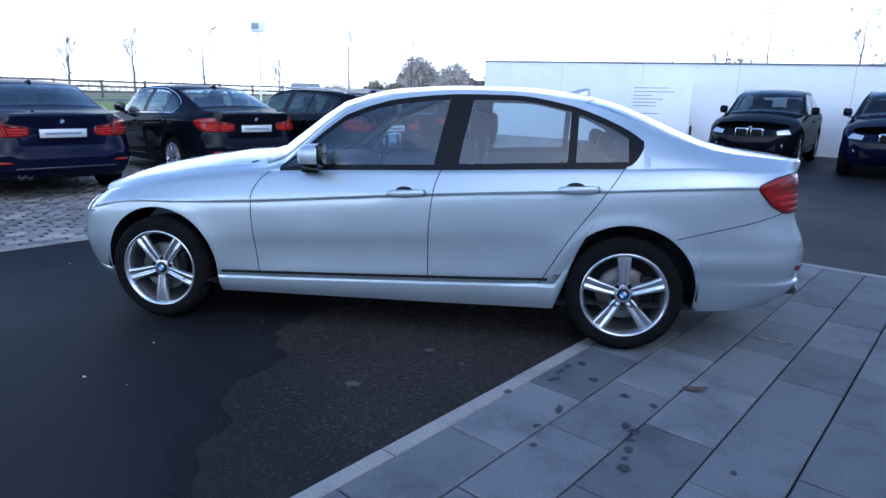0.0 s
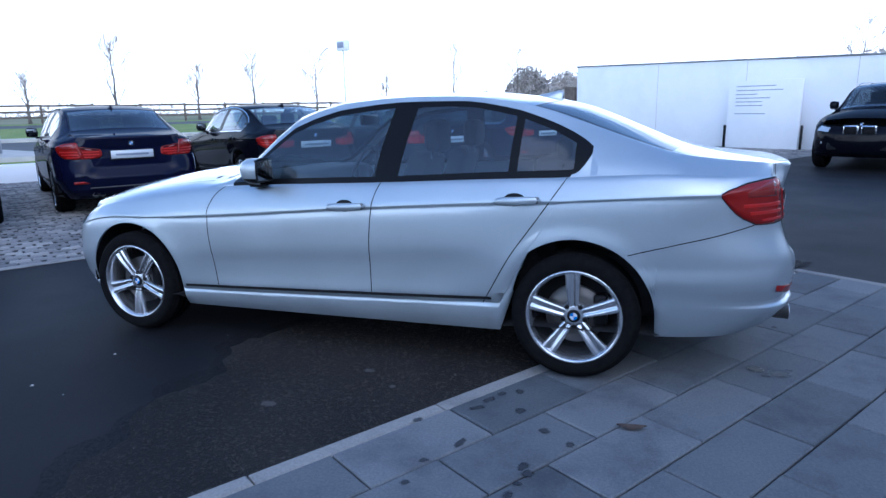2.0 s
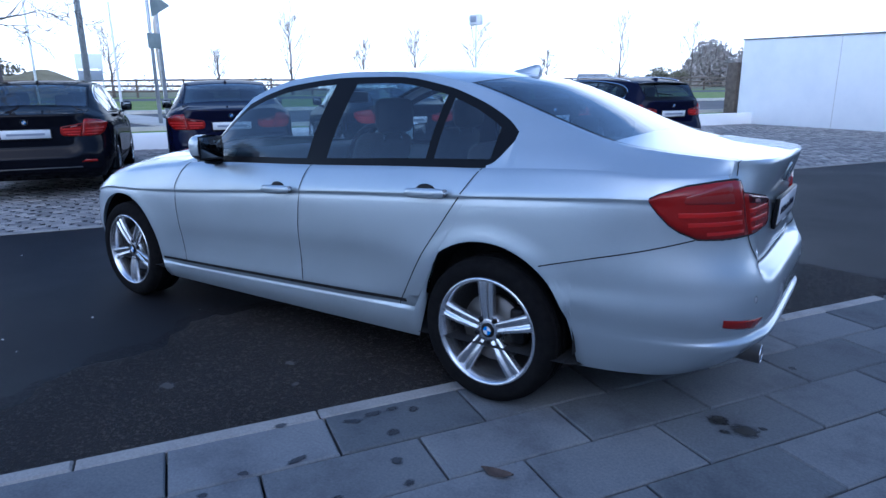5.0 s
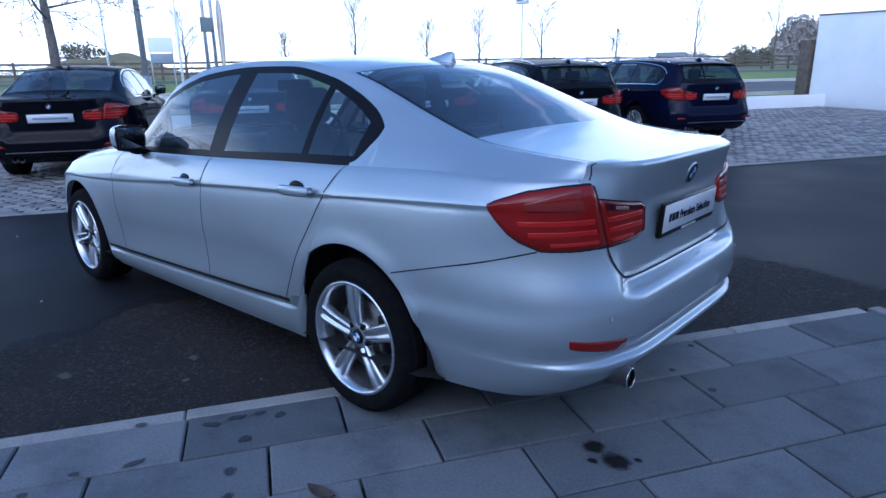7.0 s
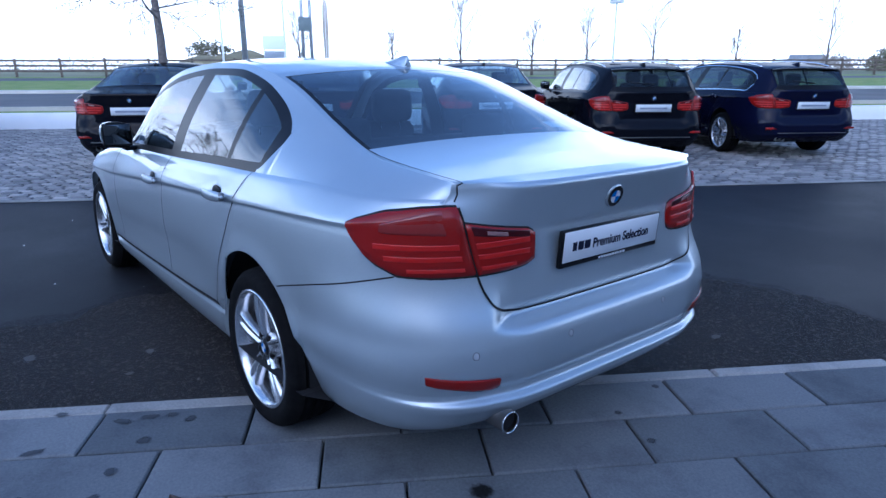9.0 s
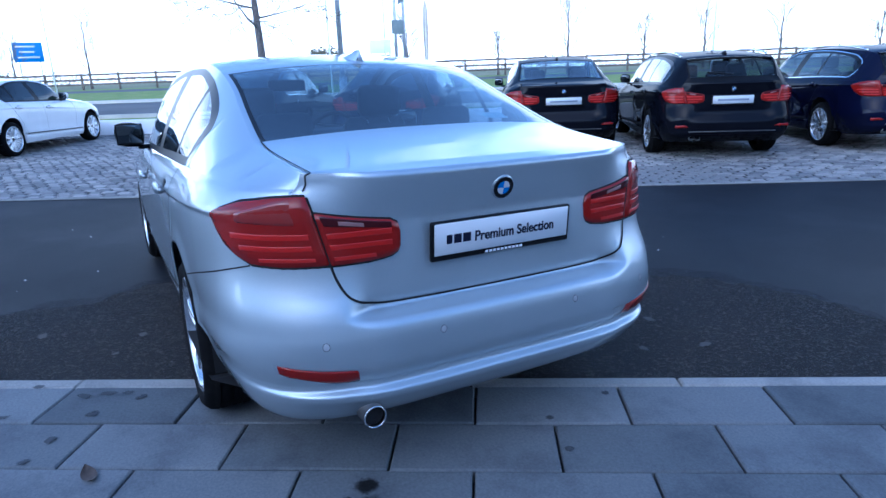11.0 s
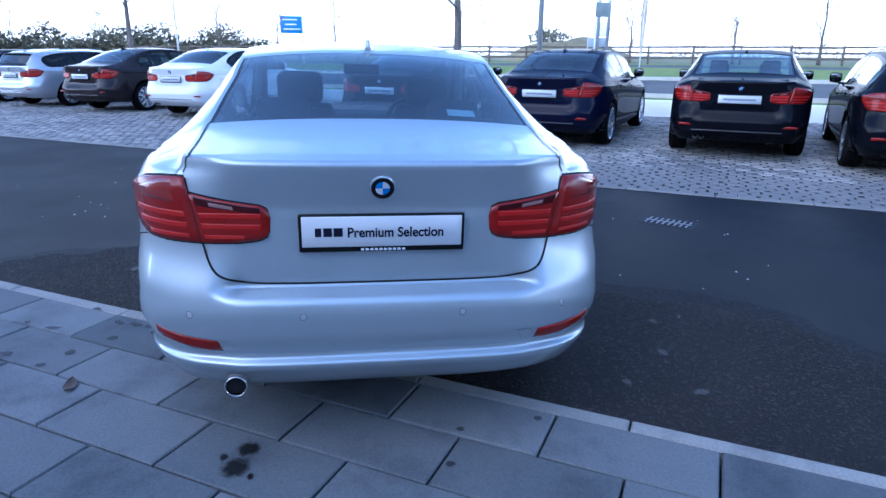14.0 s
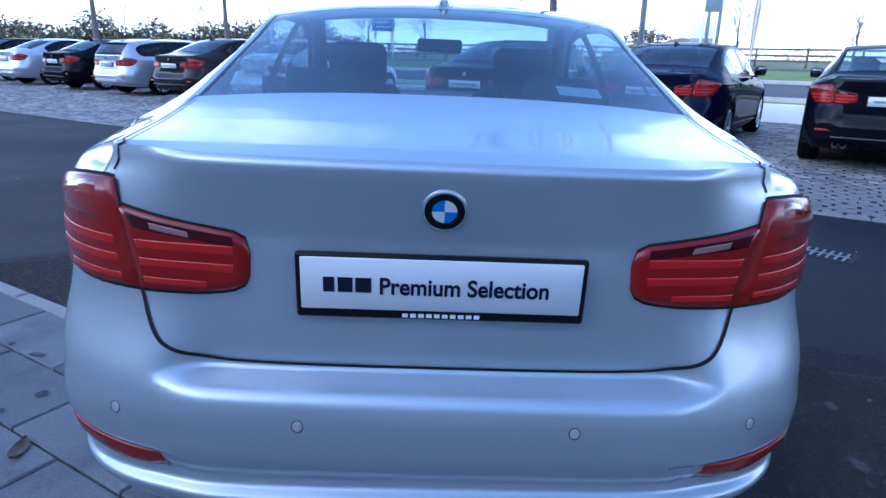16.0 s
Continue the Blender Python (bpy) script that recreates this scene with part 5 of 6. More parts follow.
def car_front(sh, car, full=True):
    """Twin grille, headlamps and lower grille for a car that is seen from ahead."""
    for sgn in (-1, 1):
        g = thing("grille", Matrix.Translation((-0.010, 0, 0)), "", "")
        g.parent = car
        fr = box_bm(0.05, 0.25, 0.155, (-2.135, sgn * 0.145, 0.655), 0.03, 3)
        part("grille_frame", fr, M["chrome"], g, "chrome grille frame")
        part("grille_mesh", box_bm(0.03, 0.215, 0.122, (-2.152, sgn * 0.145, 0.655), 0.02, 3), M["seam"], g)
        for i in range(7):
            part("grille_bar", box_bm(0.02, 0.006, 0.118, (-2.165, sgn * (0.058 + 0.029 * i), 0.655), 0.002, 1), M["trim"], g)
        lamp = thing("headlamp", Matrix(), "", "")
        lamp.parent = car
        verts, faces = [], []
        for i, k in enumerate(np.linspace(0.18, 0.62, 10)):
            for j, z in enumerate(np.linspace(0.625 + 0.02 * (1 - i / 9), 0.695 + 0.03 * (1 - i / 9), 5)):
                x, y = sh.wrap_front(float(k), float(z))
                verts.append((x - 0.004, sgn * (y + 0.004), z))
        for i in range(9):
            for j in range(4):
                faces.append((i * 5 + j, (i + 1) * 5 + j, (i + 1) * 5 + j + 1, i * 5 + j + 1))
        mesh_object("headlamp_lens", verts, faces, M["headlamp"], lamp, "clear headlamp")
        if not full:
            continue
        for y in (0.42, 0.58):
            v, f = lathe([(0.0, -0.014), (0.030, -0.012), (0.036, 0.0)], "x", 18)
            x = sh.wrap_front(0.5, 0.64)[0]
            mesh_object("lamp_ring", [(a - 2.045 + 0.10 * max(0, y - 0.45), sgn * (y) + b, c + 0.64) for a, b, c in v], f, M["sign_white"], lamp)
        v, f = lathe([(0.0, -0.03), (0.038, -0.028), (0.045, 0.0)], "x", 18)
        mesh_object("fog_lamp", [(a - 2.05, sgn * 0.60 + b, c + 0.45) for a, b, c in v], f, M["headlamp"], car, "round fog lamp")
    if not full:
        return
    part("lower_grille", box_bm(0.06, 1.05, 0.13, (-2.11, 0, 0.40), 0.03), M["seam"], car, "dark lower grille")
    part("front_plate_holder", box_bm(0.02, 0.53, 0.11, (-2.135, 0, 0.50), 0.008), M["trim"], car)
    b = Matrix.Translation((-2.06, 0, 0.752)) @ pose(0, 0, 0, 90, 0, -90)
    roundel(car, b, 0.036)


# ---- the plan: s runs along the kerb, d across it towards the road ----
ALONG = 57.95                             # heading of the kerb in degrees
SX, SY = math.cos(radians(ALONG)), math.sin(radians(ALONG))


def at(s, d, z=0.0):
    return Vector((SX * s - SY * d, SY * s + SX * d, z))


HERO_POSE = pose(0, 0, -0.012, -1.0, -0.6, 0)
hero, hero_shell = build_car(style(tall=True), "silver", HERO_POSE, "silver metallic four-door saloon car parked half on the paving", hero=True, words=True)
LOW_WALL_D, EDGE_D = 12.0, 0.22
FENCE_D = 45.0
ROAD_Z = curve([-60, 12.2, 14.0, 23.0, 36.0, 43.0, 46.0, 120.0], [0, 0.36, 0.38, 0.48, 0.76, 0.82, 0.87, 0.92])


def lift(d):
    """The cobbled bays climb gently from the lane to the verge."""
    return 0.005 * min(8.9, max(0.0, d - 3.2))


def rise(d):
    """Height of the ground beyond the low wall."""
    return float(ROAD_Z(d)) if d > 12.2 else 0.0


# ---- ground: one sheet to the horizon ----
def build_ground():
    ss = [-2500, -600, -200, -100, -60, -40, -28, -20, -14, -8, -4, 0, 3.02, 3.10, 6, 10, 16, 24, 40, 60, 100, 200, 600, 2500]
    bands = [(-2500, "asphalt"), (-600, "asphalt"), (-40, "asphalt"), (-12, "bed"), (-1.42, "asphalt"), (-1.4, "asphalt"), (1, "asphalt"), (3.08 + EDGE_D, "cobble_bed"), (3.1 + EDGE_D, "cobble_bed"), (8, "cobble_bed"),
             (12.06, "cobble_bed"), (12.2, "grass"), (14.0, "tarmac"), (14.02, "tarmac"), (18, "tarmac"), (23.0, "tarmac"), (23.03, "grass"), (29, "grass"), (36.0, "tarmac"), (36.03, "tarmac"), (43.0, "tarmac"),
             (43.03, "grass"), (46.0, "field"), (60, "field"), (120, "field"), (400, "field"), (1000, "field"), (2500, "field")]
    mats = {"asphalt": 0, "bed": 1, "cobble_bed": 2, "grass": 3, "tarmac": 4, "field": 5}
    verts, faces, idx = [], [], []
    for d, _ in bands:
        for s in ss:
            if d <= -1.42:
                z = -0.05 if (d > -40 and s <= 3.02) else -0.018
            elif d < 3.09 + EDGE_D:
                z = -0.018
            elif d < 12.1:
                z = -0.012
            else:
                z = rise(d)
            if 3.09 < d < 12.1:
                z += lift(d)
            verts.append(at(s, d, z))
    n = len(ss)
    for i in range(len(bands) - 1):
        for j in range(n - 1):
            faces.append((i * n + j, i * n + j + 1, (i + 1) * n + j + 1, (i + 1) * n + j))
            k = bands[i][1]
            if k == "bed" and ss[j] >= 3.02:
                k = "asphalt"
            idx.append(mats[k])
    faces = [f[::-1] for f in faces]
    g = mesh_object("ground", verts, faces, [M["asphalt"], M["joint"], M["cobble_joint"], M["grass"], M["tarmac"], M["field"]], None, "", False, idx)
    me = g.data
    if me.polygons[0].normal.z < 0:
        me.flip_normals()
    return tagged(g, "asphalt lane, cobbled bays, grass verges and fields", "ground", kind="structure")


build_ground()


# ---- parked cars in the cobbled row ----
SAL5 = (1.057, 1.027, 1.035)
ESTATE = style(
    rail_y=([-2.1, -1.9, -1.5, -1.0, -0.72, -0.5, -0.2, 0.1, 0.5, 1.0, 1.5, 2.0, 2.1, 2.34], [0.55, 0.65, 0.715, 0.742, 0.755, 0.735, 0.685, 0.635, 0.612, 0.605, 0.595, 0.575, 0.57, 0.566]),
    rail_z=([-2.1, -1.9, -1.5, -1.0, -0.72, -0.6, -0.45, -0.228, 0.06, 0.38, 0.7, 1.2, 1.7, 1.98, 2.06, 2.12, 2.2, 2.28, 2.34], [0.71, 0.79, 0.876, 0.936, 0.962, 1.0, 1.115, 1.298, 1.384, 1.406, 1.408, 1.398, 1.366, 1.335, 1.315, 1.27, 1.17, 1.08, 1.032]),
    win_top=([-0.62, -0.45, -0.228, 0.06, 0.384, 0.705, 1.02, 1.4, 1.75, 1.92, 1.975], [0.945, 1.07, 1.25, 1.342, 1.368, 1.368, 1.360, 1.330, 1.275, 1.19, 1.12]),
    win_tip=(1.86, 1.975, 1.118), panes=((-0.575, 0.30), (0.475, 1.05), (1.10, 1.95)), rear_glass=(2.075, 2.29), fin_dx=0.72,
    bow=([-2.1, -1.0, -0.72, -0.1, 0.5, 1.5, 2.0, 2.34], [-0.06, -0.17, -0.22, -0.14, 0.0, 0.03, 0.06, 0.045]))
ESTATE5 = dict(ESTATE, scale=SAL5)
SALOON5 = style(scale=SAL5)
SALOON3 = style()
ESTATE3 = dict(ESTATE)
SUV = dict(ESTATE, scale=(1.05, 1.07, 1.235), arch_r=0.395)


def bay_pose(s, d_axle, sx, turn=0.0, z=0.0):
    """A car whose rear axle stands at s, d, nose towards the road."""
    d = d_axle + 1.405 * sx
    p = at(s, d, z + lift(d))
    return pose(p.x, p.y, p.z, 0, 0.3, ALONG - 90 + turn)


ROW = "cars parked in the cobbled bays"
G5 = ("glass_mid", "glass_mid", "glass_mid")
PAINTED = ("body_side", "front_door", "rear_door", "rear_bumper", "boot_panel", "front_bumper", "upper_flank", "bonnet", "roof", "boot_lid", "roof_aerial", "mirror_cap", "door_handle")


def set_material(ob, mat):
    ob.material_slots[0].link = "OBJECT"
    ob.material_slots[0].material = mat


def another(proto, m, scale, paint, label, glass, chrome):
    """A copy of a car in another paint, with its own glass and trim."""
    c = copy_thing(proto, m)
    c.matrix_world = m @ Matrix.Diagonal((*scale, 1))
    c["label"] = label
    for o in list(c.children_recursive):
        base = o.name.split(".")[0]
        if base in PAINTED:
            set_material(o, M[paint])
        elif base == "rear_window":
            set_material(o, M[glass[1]])
        elif base in ("side_window", "windscreen"):
            set_material(o, M[glass[0]])
        elif base == "chrome_strip" and not chrome:
            bpy.data.objects.remove(o)
    return c


ONE = (1, 1, 1)
saloon, _ = build_car(SALOON5, "black", bay_pose(-2.76, 6.31, 1.057, -0.5), "black saloon with chrome window strips in a cobbled bay", group=ROW, glass=G5, chrome_window=True, spokes=10)
estate, _ = build_car(ESTATE5, "navy", bay_pose(7.37, 6.27, 1.057, -0.5), "dark estate car with chrome window strips", group=ROW, glass=G5, chrome_window=True, spokes=10)
for proto, s, d, turn, scale, paint, label, glass, chrome in (
        (saloon, -0.21, 6.82, -2.5, SAL5, "navy", "dark navy saloon with blacked-out rear glass", ("glass_mid", "glass_dark"), False),
        (saloon, 2.51, 6.83, -1.5, SAL5, "black", "black saloon with clear rear glass and chrome window strips", ("glass", "glass"), True),
        (estate, 4.74, 5.97, -3.0, SAL5, "black", "black estate car with a tailgate window", ("glass_mid", "glass_mid"), False),
        (saloon, -8.95, 7.80, 4.4, SAL5, "white", "white saloon in a cobbled bay", ("glass_dark", "glass_dark"), False),
        (saloon, -11.7, 7.9, 0.4, SAL5, "brown", "dark brown saloon with a silvery rear window", ("glass_mid", "glass_mid"), False),
        (estate, -14.55, 8.05, 0.4, ONE, "palesilver", "pale silver estate car in a bay", ("glass_dark", "glass_dark"), False),
        (saloon, -17.4, 8.2, 0.4, ONE, "black", "black saloon with bright alloy wheels", ("glass_mid", "glass_mid"), False),
        (saloon, -20.6, 8.4, 0.4, ONE, "palesilver", "pale silver saloon in a cobbled bay", ("glass_dark", "glass_dark"), False),
        (saloon, -23.6, 8.6, 0.4, ONE, "black", "black saloon at the end of the row", ("glass_mid", "glass_mid"), False)):
    another(proto, bay_pose(s, d, scale[0], turn), scale, paint, label, glass, chrome)
SUVS = "off-road cars along the white wall"
suv, _ = build_car(SUV, "black", pose(6.35, 12.7, -0.018, 0, 0, 243 - 180), "black off-road car with twin chrome grilles beside the white wall", group=SUVS, glass=G5, front=True, lamps=False, spokes=10)
another(suv, pose(8.6, 11.2, -0.018, 0, 0, 243 - 180), SUV["scale"], "navy", "navy off-road car with twin chrome grilles beside the white wall", ("glass_mid", "glass_mid"), False)


# ---- white boundary wall with its notice panel ----
WALL_FROM, WALL_DIR = Vector((-1.64, 21.16, 0)), Vector((0.871, -0.491, 0)).normalized()
WALL_N = Vector((-WALL_DIR.y, WALL_DIR.x, 0))
if WALL_N.y > 0:
    WALL_N = -WALL_N
WALL_TURN = math.degrees(math.atan2(WALL_DIR.y, WALL_DIR.x))


def on_wall(u, out, z):
    return WALL_FROM + WALL_DIR * u + WALL_N * out + Vector((0, 0, z))


def oriented(name, size, centre, turn, mat, parent=None, bevel=0.0, label="", tilt=0.0):
    bm = box_bm(*size, (0, 0, 0), bevel, 2)
    bmesh.ops.transform(bm, matrix=Matrix.Translation(centre) @ pose(0, 0, 0, tilt, 0, turn), verts=bm.verts)
    return part(name, bm, mat, parent, label, bevel > 0)


wall_top = 2.79
wall = tagged(oriented("wall_white", (30, 0.3, wall_top + 0.3), on_wall(15, -0.15, wall_top / 2 - 0.15), WALL_TURN, M["white_render"], None, 0.01), "white rendered boundary wall", "wall", kind="structure")
cop = oriented("coping", (30.06, 0.36, 0.05), on_wall(15, -0.15, wall_top + 0.027), WALL_TURN, M["coping"], wall, 0.008, "grey metal coping")
for ob_ in (wall, cop):
    for v_ in ob_.data.vertices:
        if v_.co.z > 1.0:
            v_.co.z -= 0.025 * (v_.co - WALL_FROM).dot(WALL_DIR)
for u in range(3, 30, 3):
    oriented("wall_joint", (0.012, 0.004, wall_top - 0.025 * u - 0.05), on_wall(u + 0.4, 0.001, wall_top / 2 - 0.0125 * u), WALL_TURN, M["concrete"], wall)
pil = tagged(oriented("gate_pillar", (0.42, 0.42, 2.0), on_wall(-0.32, -0.15, 1.08), WALL_TURN, M["fence_wood"], None, 0.02), "dark timber-clad gate pillar at the wall's end", "pillar", kind="structure")
panel = tagged(oriented("notice_panel", (2.1, 0.06, 2.0), on_wall(7.12, 0.34, 1.01), WALL_TURN, M["white_render"], None, 0.006), "white notice panel with grey lines of text", "sign")
for i, (w, z) in enumerate(((1.15, 1.86), (1.35, 1.74), (0.62, 1.62), (1.0, 1.51), (0.78, 1.40), (0.80, 1.29), (0.9, 1.05))):
    oriented("text_bar", (w, 0.004, 0.022), on_wall(6.29 + w / 2, 0.372, z - 0.01), WALL_TURN, M["sign_grey"], panel)
for u in (6.0, 8.24):
    tagged(oriented("panel_post", (0.05, 0.09, 0.72), on_wall(u, 0.34, 0.34), WALL_TURN, M["trim"], None, 0.006), "short black post beside the notice panel", "post")


# ---- plain unseen wall behind the walk, added to cut off and bounce sky light
sw = box_bm(70, 0.4, 4.9, (0, 0, 0), 0.0)
bmesh.ops.transform(sw, matrix=Matrix.Translation(at(0, -10.5, 2.4)) @ pose(0, 0, 0, 0, 0, ALONG), verts=sw.verts)
tagged(part("wall_showroom", sw, M["showroom"], None, smooth=False), "plain grey unseen wall behind the paving, added to block and bounce light", "wall", kind="structure")


# ---- low white wall along the verge ----
lw = box_bm(78, 0.22, 0.42, (0, 0, 0), 0.015)
bmesh.ops.transform(lw, matrix=Matrix.Translation(at(-16, LOW_WALL_D + 0.11, 0.20)) @ pose(0, 0, 0, 0, 0, ALONG), verts=lw.verts)
tagged(part("low_wall", lw, M["white_render"], None), "low white kerb wall before the verge", "wall", kind="structure")


def strip(name, s0, s1, d0, d1, z, mat, label, s2=None, s3=None):
    s2, s3 = (s0 if s2 is None else s2), (s1 if s3 is None else s3)
    vs = [at(s0, d0, z + rise(d0)), at(s1, d0, z + rise(d0)), at(s3, d1, z + rise(d1)), at(s2, d1, z + rise(d1))]
    vs += [v - Vector((0, 0, 0.12)) for v in vs]
    fs = [(0, 1, 2, 3), (4, 5, 1, 0), (5, 6, 2, 1), (6, 7, 3, 2), (7, 4, 0, 3)]
    ob = mesh_object(name, vs, fs, mat, None, "", False)
    return tagged(ob, label, name.replace("_", " "), kind="structure")


strip("footpath", -60, 60, 23.1, 24.0, 0.10, M["concrete"], "pale concrete kerb along the verge")
strip("kerb_line", -60, 60, 13.86, 14.0, 0.08, M["concrete"], "pale kerb of the service road")
for s0, s2 in ((-1.0, -4.5), (9.0, 6.0), (-22.0, -26.0)):
    strip("crossing_path", s0, s0 + 1.6, 14.1, 22.9, 0.03, M["concrete"], "pale path across the service road", s2, s2 + 1.8)


# ---- timber fence along the main road ----
def build_fence():
    post = box_bm(0.14, 0.14, 1.35, (0, 0, 0.62), 0.01, 1)
    pm = bpy.data.meshes.new("post")
    post.to_mesh(pm)
    post.free()
    pm.materials.append(M["fence_wood"])
    rail = box_bm(3.0, 0.05, 0.14, (1.5, 0, 0), 0.006, 1)
    rm = bpy.data.meshes.new("rail")
    rail.to_mesh(rm)
    rail.free()
    rm.materials.append(M["fence_wood"])
    f = thing("fence", Matrix(), "dark timber post and rail fence", "fence")
    rng = random.Random(4)
    for i in range(-26, 32):
        p = at(3.0 * i, FENCE_D, rise(FENCE_D))
        o = new("post", pm)
        o.parent = f
        o.matrix_world = pose(p.x, p.y, p.z - 0.02 + rng.uniform(-0.03, 0.03), rng.uniform(-1, 1), 0, ALONG)
        for z in (0.42, 0.78, 1.14):
            q = at(3.0 * i, FENCE_D - 0.09, rise(FENCE_D) + z + rng.uniform(-0.012, 0.012))
            o = new("rail", rm)
            o.parent = f
            o.matrix_world = pose(q.x, q.y, q.z, 0, rng.uniform(-0.4, 0.4), ALONG)


build_fence()


# ---- trees ----
def grow(rng, base, way, length, radius, depth, out, spread, twig_out, up=0.12, fine=0.009):
    """A limb as a bent tapering tube, with its side limbs."""
    n = 6 if depth > 1 else 4
    pts, rad, ways = [base], [radius], []
    d = way.normalized()
    bend = Vector((rng.uniform(-1, 1), rng.uniform(-1, 1), rng.uniform(-0.3, 0.9))) * 0.10
    p = base
    for i in range(n):
        d = (d + bend + Vector((rng.uniform(-1, 1), rng.uniform(-1, 1), rng.uniform(-0.6, 1) * up * 3)) * 0.16).normalized()
        p = p + d * (length / n)
        pts.append(p)
        ways.append(d)
        rad.append(max(0.004, radius * (1 - 0.8 * (i + 1) / n)))
    v, f = tube(pts, rad, 7 if radius > 0.04 else 4 if radius > 0.015 else 3, False)
    tgt = out if radius > 0.022 else twig_out
    k = len(tgt[0])
    tgt[0].extend(v)
    tgt[1].extend([tuple(a + k for a in q) for q in f])
    if depth <= 0:
        return
    kids = rng.randint(4, 6)
    for j in range(kids):
        t = 0.25 + 0.72 * (j + rng.uniform(0.1, 0.9)) / kids
        i = min(n - 1, int(t * n))
        b = pts[i].lerp(pts[i + 1], t * n - i)
        r = rad[i] + (rad[i + 1] - rad[i]) * (t * n - i)
        side = Matrix.Rotation(rng.uniform(0, 2 * math.pi), 3, ways[i]) @ ways[i].orthogonal().normalized()
        w = (ways[i] * (1 - spread) + side * spread + Vector((0, 0, up))).normalized()
        grow(rng, b, w, length * rng.uniform(0.45, 0.7) * (1.15 - 0.5 * t), max(fine, r * rng.uniform(0.45, 0.65)), depth - 1, out, spread, twig_out, up, fine)


def bare_tree(name, x, y, z, height, trunk_h, radius, seed, spread, depth, label, up=0.15, limbs=6, lean=0.0, fine=0.009):
    rng = random.Random(seed)
    trunk, twigs = ([], []), ([], [])
    n = 10
    top = trunk_h + (height - trunk_h) * 0.72
    pts = [Vector((0.05 * math.sin(i * 1.7 + seed) * i / n + lean * (i / n) ** 2, 0.05 * math.cos(i * 1.3 + seed) * i / n, top * i / n - (0.1 if i == 0 else 0))) for i in range(n + 1)]
    rad = [radius * (1.25 if i == 0 else 1 - 0.86 * (i / n)) for i in range(n + 1)]
    v, f = tube(pts, rad, 10, True)
    trunk[0].extend(v)
    trunk[1].extend(f)
    for i in range(limbs):
        t = trunk_h / top + (0.98 - trunk_h / top) * i / max(1, limbs - 1)
        k = min(n - 1, int(t * n))
        b = pts[k].lerp(pts[k + 1], t * n - k)
        a = i * 2.4 + rng.uniform(-0.5, 0.5)
        tilt = spread * (1.05 - 0.5 * (t - trunk_h / top))
        w = Vector((math.cos(a) * tilt, math.sin(a) * tilt, 1 - tilt + up))
        grow(rng, b, w, (height - trunk_h) * rng.uniform(0.40, 0.58) * (1.2 - 0.6 * t), radius * (0.34 - 0.20 * t), depth, trunk, 0.5, twigs, up, fine)
    tr = thing(name, Matrix.Translation((x, y, z)), label, "tree")
    mesh_object("trunk", trunk[0], trunk[1], M["bark"], tr)
    if twigs[0]:
        mesh_object("crown", twigs[0], twigs[1], M["twig"], tr, "bare winter twigs")
    return tr


bare_tree("tree", -13.0, 2.9, 0.36, 7.2, 2.2, 0.13, 3, 0.9, 3, "bare spreading roadside tree behind the low wall", 0.04, 16)
for x, y, sd in ((-30.4, -10.6, 5), (-27.0, -15.5, 8), (-34.0, -24.5, 11), (-22.5, -17.5, 21)):
    d = -SY * x + SX * y
    bare_tree("tree", x, y, rise(d), 8.0, 3.0, 0.16, sd, 0.7, 3, "bare spreading roadside tree", 0.08, 13, 0.0, 0.011)
for i, (az, h) in enumerate(((138, 6.4), (131.8, 4.2), (127.2, 5.2), (121.8, 5.6), (115.5, 3.6), (109.3, 6.6), (103.5, 6.2), (144, 3.4), (152, 4.6), (178, 6.4), (183, 4.8), (188, 6.6), (191.3, 6.2), (197, 5.2), (203, 6.0))):
    az += 0.8
    r = 51.0 / max(0.45, math.cos(radians(az - 146)))
    x, y = 3.0 + r * math.cos(radians(az)), -2.2 + r * math.sin(radians(az))
    bare_tree("young_tree", x, y, rise(-SY * x + SX * y), h * 1.05, 0.9, 0.12, 30 + i, 0.55, 2, "slim bare young tree by the fence", 0.22, 14, 0.0, 0.013)


# ---- street furniture ----
def pole(name, x, y, z, h, r, mat, label, category, lean=0.0, top_r=None):
    t = thing(name, Matrix.Translation((x, y, z)), label, category)
    v, f = tube([(0, 0, -0.05), (0, 0, h * 0.5), (lean, 0, h)], [r, r * 0.9, top_r or r * 0.75], 14)
    mesh_object("shaft", v, f, mat, t)
    return t


lp = pole("lamp_post", -14.9, 5.75, 0.38, 8.0, 0.085, M["galvanised"], "tall galvanised steel lamp post", "lamp post", 0.25)
v, f = tube([(0, 0, -0.02), (0, 0, 0.9)], [0.125, 0.125], 16)
mesh_object("base_sleeve", v, f, M["galvanised"], lp)
for k, (dx, dy) in enumerate(((0.0, 0.0), (-0.28, 0.42))):
    sp = pole("sign_post", -14.35 + dx, 7.35 + dy, 0.38, 5.2, 0.055, M["galvanised"], "grey steel sign post seen with the signs' backs", "sign post")
    if k:
        v, f = lathe([(0.0, 0.0), (0.40, 0.0), (0.40, 0.02), (0.0, 0.02)], "x", 3)
        mesh_object("sign_plate", [(a + 0.06, b, c + 3.3) for a, b, c in v], f, M["sign_back"], sp, "grey back of a triangular sign", False)
    else:
        part("sign_plate", box_bm(0.03, 0.45, 0.95, (0.07, 0.1, 4.2), 0.01), M["sign_back"], sp, "grey back of a sign")
        part("sign_plate", box_bm(0.03, 0.40, 0.40, (0.07, 0.05, 2.3), 0.01), M["sign_back"], sp, "grey back of a small sign")
ps = pole("pole_sign", -7.0, 12.56, 0.36, 2.92, 0.032, M["sign_white"], "small blue and white sign on a thin white pole", "sign")
